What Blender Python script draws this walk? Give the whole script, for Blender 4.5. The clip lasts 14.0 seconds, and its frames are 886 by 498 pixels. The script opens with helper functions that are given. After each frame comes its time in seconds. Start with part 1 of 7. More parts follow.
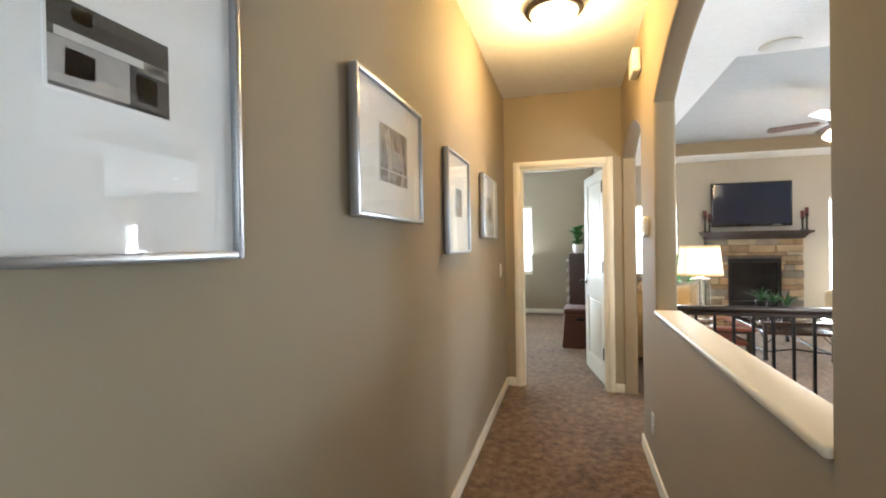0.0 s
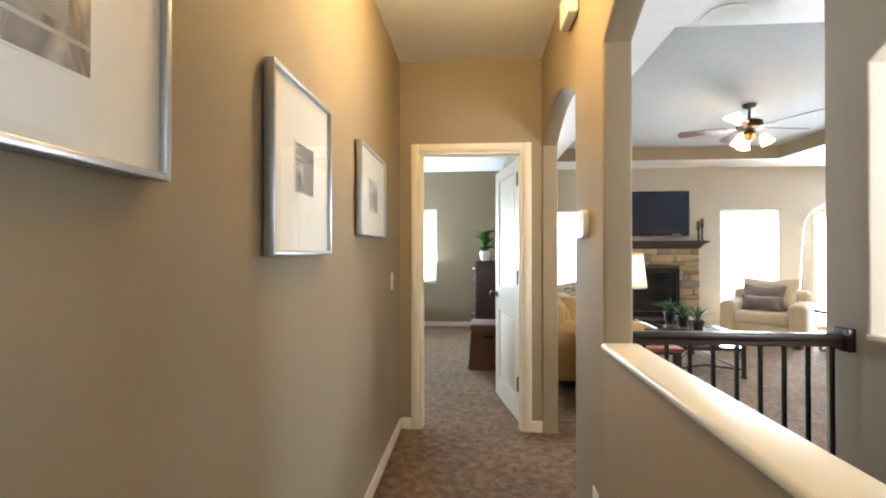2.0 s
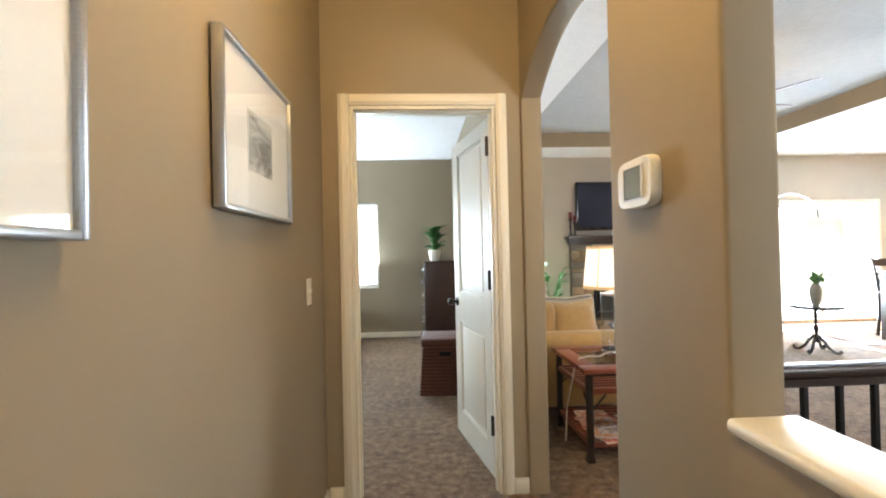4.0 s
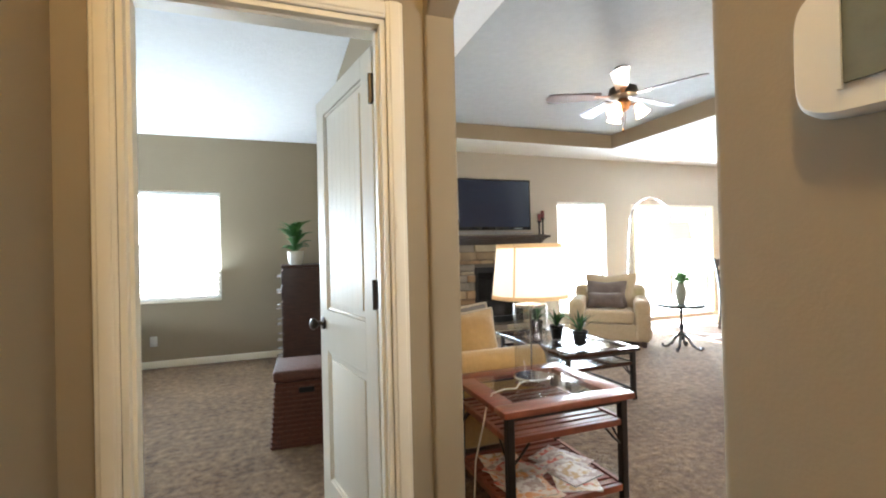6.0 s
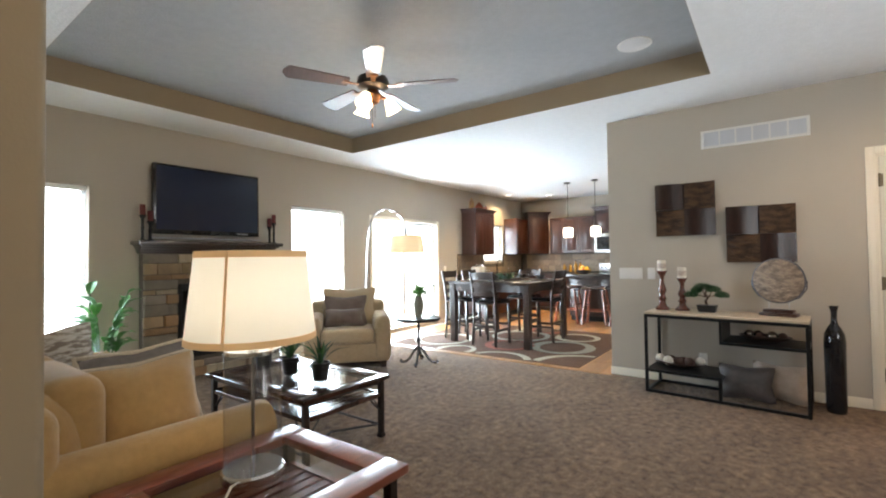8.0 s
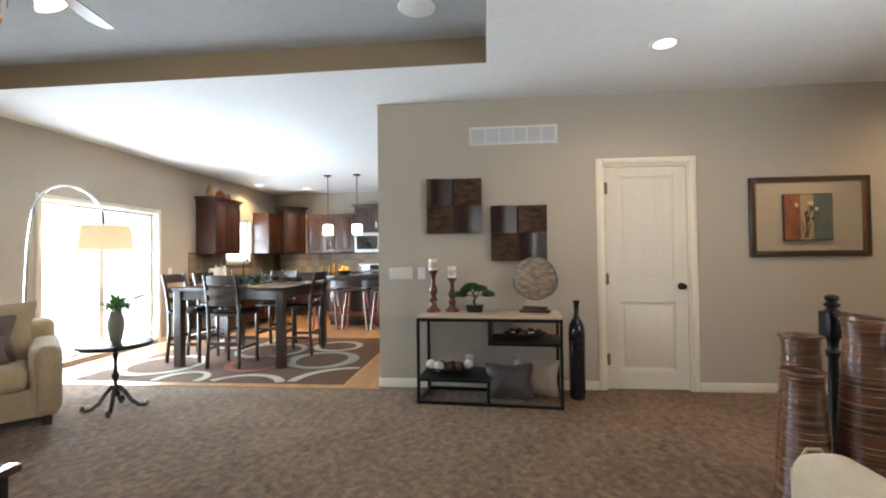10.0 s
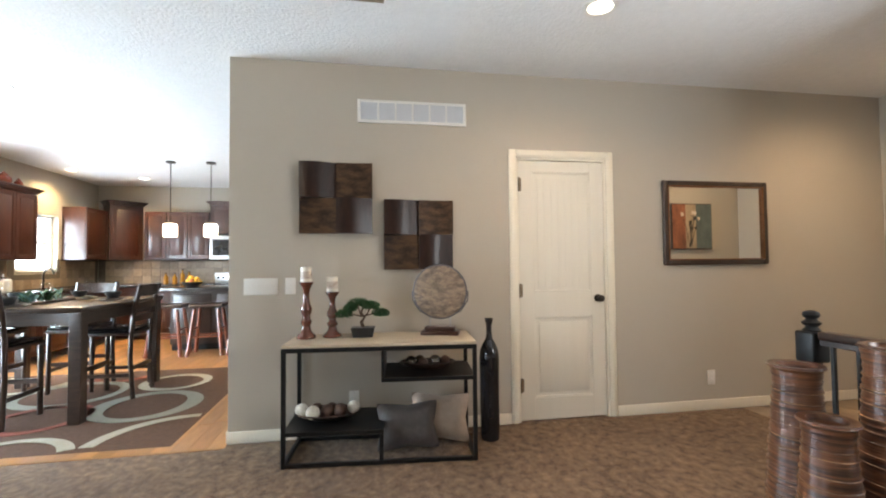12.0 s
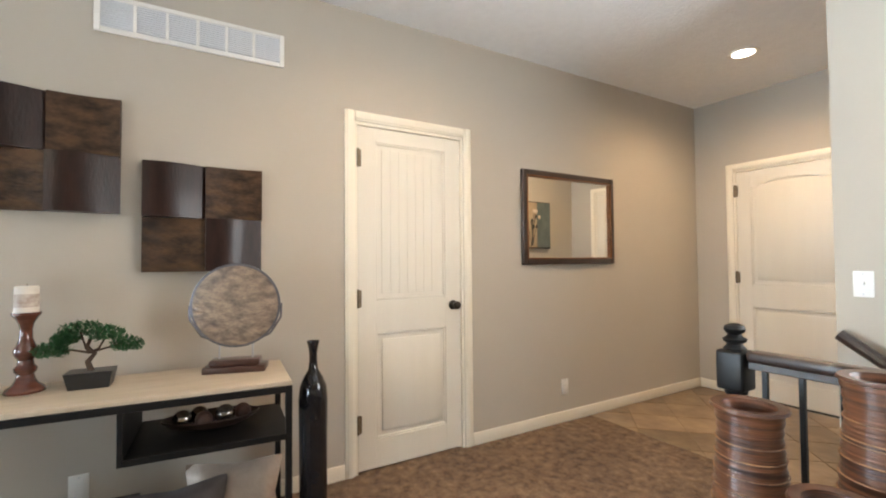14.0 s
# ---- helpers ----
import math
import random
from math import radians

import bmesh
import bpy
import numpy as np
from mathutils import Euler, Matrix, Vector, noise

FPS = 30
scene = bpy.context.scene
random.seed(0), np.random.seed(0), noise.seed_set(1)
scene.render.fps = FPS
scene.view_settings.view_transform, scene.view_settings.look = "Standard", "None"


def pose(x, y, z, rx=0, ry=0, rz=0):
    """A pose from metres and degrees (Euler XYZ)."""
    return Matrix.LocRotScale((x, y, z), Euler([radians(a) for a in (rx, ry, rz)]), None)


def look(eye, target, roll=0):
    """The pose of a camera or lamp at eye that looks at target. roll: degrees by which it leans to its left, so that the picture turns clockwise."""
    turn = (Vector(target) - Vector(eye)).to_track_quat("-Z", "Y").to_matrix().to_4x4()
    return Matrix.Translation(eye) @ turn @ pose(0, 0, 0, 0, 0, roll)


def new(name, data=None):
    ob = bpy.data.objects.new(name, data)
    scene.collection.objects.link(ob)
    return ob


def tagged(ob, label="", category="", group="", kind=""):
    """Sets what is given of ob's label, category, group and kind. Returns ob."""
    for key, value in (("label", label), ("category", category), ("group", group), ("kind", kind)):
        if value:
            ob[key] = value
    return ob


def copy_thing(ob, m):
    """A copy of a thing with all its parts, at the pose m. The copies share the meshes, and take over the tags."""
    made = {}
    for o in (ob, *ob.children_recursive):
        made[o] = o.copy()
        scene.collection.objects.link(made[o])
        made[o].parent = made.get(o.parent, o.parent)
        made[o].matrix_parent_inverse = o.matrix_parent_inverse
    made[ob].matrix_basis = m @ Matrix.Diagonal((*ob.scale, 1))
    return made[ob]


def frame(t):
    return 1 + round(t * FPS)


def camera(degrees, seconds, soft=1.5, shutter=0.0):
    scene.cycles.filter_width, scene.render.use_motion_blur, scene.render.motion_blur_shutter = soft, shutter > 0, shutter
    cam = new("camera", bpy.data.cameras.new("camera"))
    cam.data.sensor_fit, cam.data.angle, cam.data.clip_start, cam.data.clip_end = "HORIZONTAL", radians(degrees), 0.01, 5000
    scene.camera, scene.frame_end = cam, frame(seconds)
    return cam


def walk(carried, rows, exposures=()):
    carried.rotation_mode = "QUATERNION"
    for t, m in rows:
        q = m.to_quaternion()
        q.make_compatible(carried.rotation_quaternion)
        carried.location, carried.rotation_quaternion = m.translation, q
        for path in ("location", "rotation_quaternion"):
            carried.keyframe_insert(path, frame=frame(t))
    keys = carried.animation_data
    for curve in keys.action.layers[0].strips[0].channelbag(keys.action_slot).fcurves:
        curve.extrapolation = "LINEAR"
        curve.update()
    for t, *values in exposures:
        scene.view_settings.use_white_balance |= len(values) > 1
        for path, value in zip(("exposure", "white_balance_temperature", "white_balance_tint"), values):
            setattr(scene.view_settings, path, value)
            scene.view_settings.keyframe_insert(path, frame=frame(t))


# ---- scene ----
cam = camera(89.55, 14.0, soft=2.0)
PATH = [
    (0, (0.591, 0.769, 1.338), (0.043, 2.693, 1.321), -0.97),
    (0.5, (0.569, 1.005, 1.328), (0.308, 2.988, 1.326), -1.03),
    (1, (0.556, 1.257, 1.315), (0.437, 3.253, 1.328), -0.14),
    (1.5, (0.552, 1.490, 1.304), (0.447, 3.487, 1.318), 0.05),
    (2, (0.554, 1.720, 1.306), (0.412, 3.715, 1.318), -0.04),
    (4.5, (0.475, 2.909, 1.263), (0.710, 4.895, 1.284), -1.28),
    (5, (0.489, 3.140, 1.264), (0.857, 5.105, 1.287), -1.23),
    (5.5, (0.518, 3.354, 1.259), (1.029, 5.288, 1.278), -1.81),
    (6, (0.562, 3.542, 1.257), (1.247, 5.422, 1.273), -1.39),
    (6.5, (0.590, 3.743, 1.271), (1.529, 5.509, 1.291), -0.59),
    (7, (0.692, 3.917, 1.268), (1.883, 5.523, 1.304), -1.10),
    (7.5, (0.843, 4.096, 1.265), (2.260, 5.507, 1.308), -1.25),
    (8, (0.992, 4.239, 1.257), (2.601, 5.426, 1.302), -0.81),
    (8.5, (1.122, 4.363, 1.254), (2.892, 5.292, 1.300), -0.25),
    (9, (1.299, 4.465, 1.249), (3.190, 5.114, 1.291), -0.42),
    (11.5, (2.417, 4.707, 1.219), (4.404, 4.486, 1.275), -0.57),
    (12, (2.623, 4.702, 1.224), (4.593, 4.368, 1.292), -0.58),
    (12.5, (2.821, 4.661, 1.228), (4.762, 4.184, 1.290), -0.94),
    (13, (3.021, 4.598, 1.217), (4.912, 3.950, 1.274), -1.08),
    (13.5, (3.241, 4.522, 1.221), (5.057, 3.687, 1.270), -0.69),
    (14, (3.452, 4.434, 1.226), (5.173, 3.416, 1.282), -0.49),
]
EXPOSURES = [(0, 0.95), (2, 0.88), (4.5, 0.80), (6, 0.68), (7, 0.25), (9, -0.28), (11.5, 0.02), (12.5, 0.22), (14, 0.42)]
walk(cam, [(t, look(eye, target, roll)) for t, eye, target, roll in PATH], EXPOSURES)

# ---- world, daylight and exposure ----
world = bpy.data.worlds.new("sky")
scene.world = world
world.use_nodes = True
wn = world.node_tree
sky = wn.nodes.new("ShaderNodeTexSky")
sky.sky_type, sky.sun_disc, sky.sun_elevation, sky.sun_rotation = "NISHITA", False, radians(50), radians(200)
wn.links.new(sky.outputs[0], wn.nodes["Background"].inputs[0])
wn.nodes["Background"].inputs[1].default_value = 0.12


def lamp(name, kind, energy, color, m, size=0.1, size_y=None, angle=None, blend=0.5):
    data = bpy.data.lights.new(name, kind)
    data.energy, data.color = energy, color
    if kind == "AREA":
        data.size = size
        if size_y:
            data.shape, data.size_y = "RECTANGLE", size_y
        else:
            data.shape = "DISK"
    elif kind == "SUN":
        data.angle = radians(angle)
    else:
        data.shadow_soft_size = size
        if kind == "SPOT":
            data.spot_size, data.spot_blend = radians(angle), blend
    ob = new(name, data)
    ob.matrix_world = ROOM @ m
    return ob


# the origin of the part of the house being furnished; sections further down set their own
HOUSE = Matrix.Identity(4)
ROOM = HOUSE
WARM = (1.0, 0.68, 0.28)
DAY = (0.69, 0.855, 1.0)
lamp("sun", "SUN", 2.5, (1.0, 0.94, 0.85), look((0, 0, 0), (0.45, 0.75, -1.1)), angle=0.5)
# sky light that falls in through the windows, thrown upwards by the bright ground outside
for wname, x0, x1, z0, z1, wy, power, lift in (("sky_light_left", 1.49, 2.41, 0.25, 2.0, 9.75, 200, 0.9), ("sky_light_right", 4.66, 5.58, 0.25, 2.0, 9.75, 185, 0.7),
                                         ("sky_light_slider", 6.18, 7.91, 0.1, 1.9, 9.75, 470, 0.25), ("sky_light_kitchen", 9.69, 10.55, 1.19, 2.03, 9.75, 70, 0.9),
                                         ("sky_light_bedroom", -1.2, -0.12, 0.76, 2.05, 9.79, 190, 2.6)):
    lamp(wname, "AREA", power, DAY, look(((x0 + x1) / 2, wy, (z0 + z1) / 2), ((x0 + x1) / 2, wy - 3, (z0 + z1) / 2 + lift)), x1 - x0, z1 - z0)
# added fill lamps with no known window, brightening hall, stairs and bedroom
lamp("sky_light_hall", "AREA", 6, DAY, look((0.52, -1.60, 1.35), (0.52, 5, 1.8)), 0.8, 1.5)
# added from the east to brighten the first prints; no room is modelled there
lamp("sky_light_side_room", "AREA", 25, DAY, look((1.30, -0.40, 1.2), (0, -0.1, 1.9)), 1.0, 1.9)
# invented fill aimed up at the living room and foyer ceiling
lamp("sky_light_stairs", "AREA", 60, (0.95, 0.97, 1.0), look((2.9, 1.86, 1.6), (3.8, 5, 3.8)), 1.2, 1.2)
# added before the windowless west wall to lift the bedroom ceiling
lamp("sky_light_bedroom_west", "AREA", 105, DAY, look((-3.46, 7.6, 1.45), (0, 7.6, 3.6)), 1.4, 1.4)
# lamps of the house
lamp("hall_bulb", "POINT", 28, WARM, pose(0.52, 3.45, 2.56), 0.09)
for fx, fy in ((3.40, 6.74), (3.61, 6.69), (3.58, 6.90)):
    lamp("fan_bulb", "POINT", 6, (1, 0.80, 0.55), pose(fx, fy, 2.43), 0.04)
lamp("table_bulb", "POINT", 2.0, (1, 0.93, 0.80), pose(1.795, 5.605, 1.14), 0.05)
for cx, cy, cz, power in ((4.98, 3.36, 2.70, 85), (5.08, 0.94, 2.70, 100)):
    lamp("can_bulb", "SPOT", power, (1, 0.70, 0.42), pose(cx, cy, cz), 0.05, angle=165, blend=1.0)
for cx, cy in ((7.73, 7.57), (9.12, 8.45), (10.20, 9.13), (10.77, 8.38)):
    lamp("kitchen_bulb", "SPOT", 150, (1, 0.72, 0.36), pose(cx, cy, 2.70), 0.05, angle=140, blend=0.7)

# ---- materials ----


def mat(name, c1, c2=None, scale=8.0, rough=0.6, metal=0.0, bump=0.0, bscale=60.0, stretch=(1, 1, 1), rough2=None, spec=0.5, mid=0.5, width=0.35, emit=0.0, sheen=0.0, vary=0.0, coat=0.0):
    """A surface whose colour drifts between c1 and c2 over noise of two scales, with fine relief."""
    m = bpy.data.materials.new(name)
    m.use_nodes = True
    n, link = m.node_tree.nodes, m.node_tree.links.new
    b = n["Principled BSDF"]
    b.inputs["Metallic"].default_value, b.inputs["Roughness"].default_value = metal, rough
    b.inputs["Specular IOR Level"].default_value = spec
    b.inputs["Sheen Weight"].default_value = sheen
    b.inputs["Coat Weight"].default_value = coat
    b.inputs["Coat Roughness"].default_value = 0.12
    c2 = c2 or tuple(v * 0.92 for v in c1)
    tc, mp = n.new("ShaderNodeTexCoord"), n.new("ShaderNodeMapping")
    mp.inputs["Scale"].default_value = stretch
    link(tc.outputs["Object"], mp.inputs["Vector"])
    big, ramp = n.new("ShaderNodeTexNoise"), n.new("ShaderNodeMapRange")
    big.inputs["Scale"].default_value, big.inputs["Detail"].default_value, big.inputs["Roughness"].default_value = scale, 6, 0.62
    ramp.inputs["From Min"].default_value, ramp.inputs["From Max"].default_value = mid - width / 2, mid + width / 2
    link(mp.outputs[0], big.inputs["Vector"])
    link(big.outputs["Fac"], ramp.inputs["Value"])
    mix = n.new("ShaderNodeMix")
    mix.data_type = "RGBA"
    mix.inputs["A"].default_value, mix.inputs["B"].default_value = (*c1, 1), (*c2, 1)
    link(ramp.outputs[0], mix.inputs["Factor"])
    out = mix.outputs["Result"]
    if vary:
        info, hsv, rng = n.new("ShaderNodeObjectInfo"), n.new("ShaderNodeHueSaturation"), n.new("ShaderNodeMapRange")
        rng.inputs["To Min"].default_value, rng.inputs["To Max"].default_value = 1 - vary, 1 + vary
        link(info.outputs["Random"], rng.inputs["Value"])
        link(rng.outputs[0], hsv.inputs["Value"])
        link(out, hsv.inputs["Color"])
        out = hsv.outputs[0]
    link(out, b.inputs["Base Color"])
    if emit:
        link(out, b.inputs["Emission Color"])
        b.inputs["Emission Strength"].default_value = emit
    if rough2 is not None:
        rr = n.new("ShaderNodeMapRange")
        rr.inputs["To Min"].default_value, rr.inputs["To Max"].default_value = rough, rough2
        link(ramp.outputs[0], rr.inputs["Value"])
        link(rr.outputs[0], b.inputs["Roughness"])
    if bump:
        fine, bp = n.new("ShaderNodeTexNoise"), n.new("ShaderNodeBump")
        fine.inputs["Scale"].default_value, fine.inputs["Detail"].default_value = bscale, 4
        bp.inputs["Strength"].default_value, bp.inputs["Distance"].default_value = bump, 0.01
        link(mp.outputs[0], fine.inputs["Vector"])
        link(fine.outputs["Fac"], bp.inputs["Height"])
        link(bp.outputs[0], b.inputs["Normal"])
    return m


def glass(name, tint=(1, 1, 1), rough=0.0, see=0.97, gloss=0.03):
    """Thin clear glass: mostly see-through, with a mirror-like gloss that grows at grazing angles."""
    m = bpy.data.materials.new(name)
    m.use_nodes = True
    n, link = m.node_tree.nodes, m.node_tree.links.new
    n.remove(n["Principled BSDF"])
    tr, gl, mx, fr = n.new("ShaderNodeBsdfTransparent"), n.new("ShaderNodeBsdfGlossy"), n.new("ShaderNodeMixShader"), n.new("ShaderNodeLayerWeight")
    po, ma = n.new("ShaderNodeMath"), n.new("ShaderNodeMapRange")
    tr.inputs[0].default_value = (*[c * see for c in tint], 1)
    gl.inputs["Roughness"].default_value = rough
    po.operation, po.inputs[1].default_value = "POWER", 5.0
    ma.inputs["To Min"].default_value, ma.inputs["To Max"].default_value = gloss, 0.85
    link(fr.outputs["Facing"], po.inputs[0])
    link(po.outputs[0], ma.inputs["Value"])
    link(ma.outputs[0], mx.inputs[0])
    link(tr.outputs[0], mx.inputs[1])
    link(gl.outputs[0], mx.inputs[2])
    link(mx.outputs[0], n["Material Output"].inputs[0])
    return m


def glow(name, color, strength):
    m = bpy.data.materials.new(name)
    m.use_nodes = True
    b = m.node_tree.nodes["Principled BSDF"]
    b.inputs["Base Color"].default_value = (*color, 1)
    b.inputs["Emission Color"].default_value = (*color, 1)
    b.inputs["Emission Strength"].default_value = strength
    return m


def cloth_glow(name, color, strength, through_light=0.6):
    """Lampshade cloth: lets the bulb's light through and glows softly."""
    m = bpy.data.materials.new(name)
    m.use_nodes = True
    n, link = m.node_tree.nodes, m.node_tree.links.new
    b = n["Principled BSDF"]
    b.inputs["Base Color"].default_value, b.inputs["Roughness"].default_value = (*color, 1), 0.9
    b.inputs["Emission Color"].default_value, b.inputs["Emission Strength"].default_value = (*color, 1), strength
    tl, mx = n.new("ShaderNodeBsdfTranslucent"), n.new("ShaderNodeMixShader")
    tl.inputs[0].default_value = (*color, 1)
    mx.inputs[0].default_value = through_light
    link(b.outputs[0], mx.inputs[1])
    link(tl.outputs[0], mx.inputs[2])
    link(mx.outputs[0], n["Material Output"].inputs[0])
    return m


WALL = mat("taupe_wall_paint", (0.322, 0.258, 0.178), (0.307, 0.246, 0.169), 1.3, 0.75, bump=0.05, bscale=220, spec=0.25)
WALL_LIGHT = mat("beige_wall_paint", (0.475, 0.428, 0.358), (0.46, 0.414, 0.346), 1.3, 0.75, bump=0.05, bscale=220, spec=0.25)
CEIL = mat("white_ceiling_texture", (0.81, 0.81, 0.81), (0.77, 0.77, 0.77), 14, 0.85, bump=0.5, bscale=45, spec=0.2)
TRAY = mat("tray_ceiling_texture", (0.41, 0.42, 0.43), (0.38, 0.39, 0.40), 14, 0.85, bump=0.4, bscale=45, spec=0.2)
TRIM = mat("cream_trim_paint", (0.80, 0.74, 0.62), (0.77, 0.71, 0.59), 3, 0.42, bump=0.03, bscale=40)
DOOR = mat("cream_door_paint", (0.71, 0.665, 0.575), (0.685, 0.64, 0.55), 2, 0.48, bump=0.04, bscale=70, stretch=(6, 6, 0.5))


def carpet(name, dark, mid_, light):
    """Plush pile: clumps of a few centimetres over broad trodden patches, with deep relief."""
    m = bpy.data.materials.new(name)
    m.use_nodes = True
    n, link = m.node_tree.nodes, m.node_tree.links.new
    b = n["Principled BSDF"]
    b.inputs["Roughness"].default_value, b.inputs["Specular IOR Level"].default_value, b.inputs["Sheen Weight"].default_value = 0.95, 0.1, 0.12
    tc = n.new("ShaderNodeTexCoord")
    noises = []
    for scale, detail in ((1.9, 4), (18.0, 7), (110.0, 4)):
        t = n.new("ShaderNodeTexNoise")
        t.inputs["Scale"].default_value, t.inputs["Detail"].default_value, t.inputs["Roughness"].default_value = scale, detail, 0.65
        link(tc.outputs["Object"], t.inputs["Vector"])
        noises.append(t)
    add = n.new("ShaderNodeMath")
    add.operation = "MULTIPLY_ADD"
    add.inputs[1].default_value = 0.35
    link(noises[0].outputs["Fac"], add.inputs[0])
    link(noises[1].outputs["Fac"], add.inputs[2])
    add2 = n.new("ShaderNodeMath")
    add2.operation = "MULTIPLY_ADD"
    add2.inputs[1].default_value = 0.45
    link(noises[2].outputs["Fac"], add2.inputs[0])
    link(add.outputs[0], add2.inputs[2])
    ramp = n.new("ShaderNodeValToRGB")
    ramp.color_ramp.elements[0].position, ramp.color_ramp.elements[1].position = 0.47, 0.72
    ramp.color_ramp.elements[0].color, ramp.color_ramp.elements[1].color = (*dark, 1), (*light, 1)
    e = ramp.color_ramp.elements.new(0.59)
    e.color = (*mid_, 1)
    half = n.new("ShaderNodeMath")
    half.operation, half.inputs[1].default_value = "MULTIPLY", 0.655
    link(add2.outputs[0], half.inputs[0])
    link(half.outputs[0], ramp.inputs[0])
    link(ramp.outputs[0], b.inputs["Base Color"])
    b1, b2 = n.new("ShaderNodeBump"), n.new("ShaderNodeBump")
    b1.inputs["Strength"].default_value, b1.inputs["Distance"].default_value = 0.75, 0.02
    b2.inputs["Strength"].default_value, b2.inputs["Distance"].default_value = 0.7, 0.006
    link(noises[1].outputs["Fac"], b1.inputs["Height"])
    link(noises[2].outputs["Fac"], b2.inputs["Height"])
    link(b1.outputs[0], b2.inputs["Normal"])
    link(b2.outputs[0], b.inputs["Normal"])
    return m


CARPET = carpet("brown_carpet_pile", (0.076, 0.045, 0.025), (0.168, 0.104, 0.060), (0.275, 0.184, 0.112))
GLASS = glass("clear_glass")
PICTUREGLASS = glass("picture_glass", see=0.99, gloss=0.045)
SKYWHITE = glow("bright_daylight", (1, 1, 1), 3.0)
BRONZE = mat("dark_bronze", (0.035, 0.028, 0.022), (0.05, 0.038, 0.03), 20, 0.35, metal=0.8)
BLACK = mat("black_metal", (0.012, 0.012, 0.013), (0.02, 0.019, 0.018), 15, 0.42, metal=0.6)
PLASTIC = mat("white_plastic", (0.78, 0.76, 0.72), (0.75, 0.73, 0.69), 10, 0.4)

# ---- mesh helpers ----


def box(bm, lo, hi, bevel=0.0, seg=1):
    """A block from corner lo to corner hi, with rounded edges if bevel is given."""
    c = [(a + b) / 2 for a, b in zip(lo, hi)]
    d = [abs(b - a) for a, b in zip(lo, hi)]
    made = bmesh.ops.create_cube(bm, size=1, matrix=Matrix.Translation(c) @ Matrix.Diagonal((*d, 1)))
    if bevel:
        es = list({e for v in made["verts"] for e in v.link_edges})
        bmesh.ops.bevel(bm, geom=es, offset=min(bevel, min(d) * 0.45), segments=seg, affect="EDGES", profile=0.5)
    return bm


def blk(lo, hi, bevel=0.0, seg=1):
    return box(bmesh.new(), lo, hi, bevel, seg)


def spin(bm, profile, steps=24, centre=(0, 0, 0), caps=True):
    """A turned body from (radius, height) pairs."""
    rings = []
    for r, z in profile:
        rings.append([bm.verts.new((centre[0] + r * math.cos(2 * math.pi * k / steps), centre[1] + r * math.sin(2 * math.pi * k / steps), centre[2] + z)) for k in range(steps)])
    for a, b in zip(rings, rings[1:]):
        for k in range(steps):
            bm.faces.new((a[k], a[(k + 1) % steps], b[(k + 1) % steps], b[k]))
    if caps:
        bm.faces.new(list(reversed(rings[0])))
        bm.faces.new(rings[-1])
    return bm


def tube(bm, pts, r=0.01, steps=8, taper=None):
    """A round bar along a line of points."""
    pts = [Vector(p) for p in pts]
    rings, side = [], None
    for i, p in enumerate(pts):
        d = (pts[min(i + 1, len(pts) - 1)] - pts[max(i - 1, 0)]).normalized()
        if side is None:
            side = d.cross(Vector((0, 0, 1)) if abs(d.z) < 0.9 else Vector((1, 0, 0))).normalized()
        side = (side - d * side.dot(d)).normalized()
        up = d.cross(side)
        rr = r if taper is None else r + (taper - r) * i / (len(pts) - 1)
        rings.append([bm.verts.new(p + rr * (math.cos(2 * math.pi * k / steps) * side + math.sin(2 * math.pi * k / steps) * up)) for k in range(steps)])
    for a, b in zip(rings, rings[1:]):
        for k in range(steps):
            bm.faces.new((a[k], a[(k + 1) % steps], b[(k + 1) % steps], b[k]))
    bm.faces.new(list(reversed(rings[0])))
    bm.faces.new(rings[-1])
    return bm


def link_mesh(name, bm, material, smooth=True, angle=35):
    bmesh.ops.recalc_face_normals(bm, faces=bm.faces)
    me = bpy.data.meshes.new(name)
    bm.to_mesh(me)
    bm.free()
    if smooth:
        me.polygons.foreach_set("use_smooth", [True] * len(me.polygons))
        me.set_sharp_from_angle(angle=radians(angle))
    me.materials.append(material)
    return new(name, me)


def part(name, bm, material, parent, label="", smooth=True, m=None):
    ob = link_mesh(name, bm, material, smooth)
    ob.parent = parent
    if m is not None:
        ob.matrix_basis = m
    return tagged(ob, label)


def again(ob, m, parent=None):
    """One more part on the same mesh, at the pose m under its parent."""
    o = ob.copy()
    scene.collection.objects.link(o)
    o.parent = parent or ob.parent
    o.matrix_basis = m
    return o


def thing(name, label, category, x=0, y=0, z=0, turn=0, group=""):
    e = new(name)
    e.empty_display_size = 0.1
    e.matrix_world = ROOM @ pose(x, y, z, 0, 0, turn)
    return tagged(e, label, category, group)


def single(name, bm, material, label, category, m=None, group="", smooth=True):
    """A thing of one piece."""
    ob = link_mesh(name, bm, material, smooth)
    ob.matrix_world = ROOM if m is None else ROOM @ m
    return tagged(ob, label, category, group)


def setting(name, bm, material, label, category, smooth=True):
    ob = link_mesh(name, bm, material, smooth)
    ob.matrix_world = ROOM
    return tagged(ob, label, category, kind="structure")


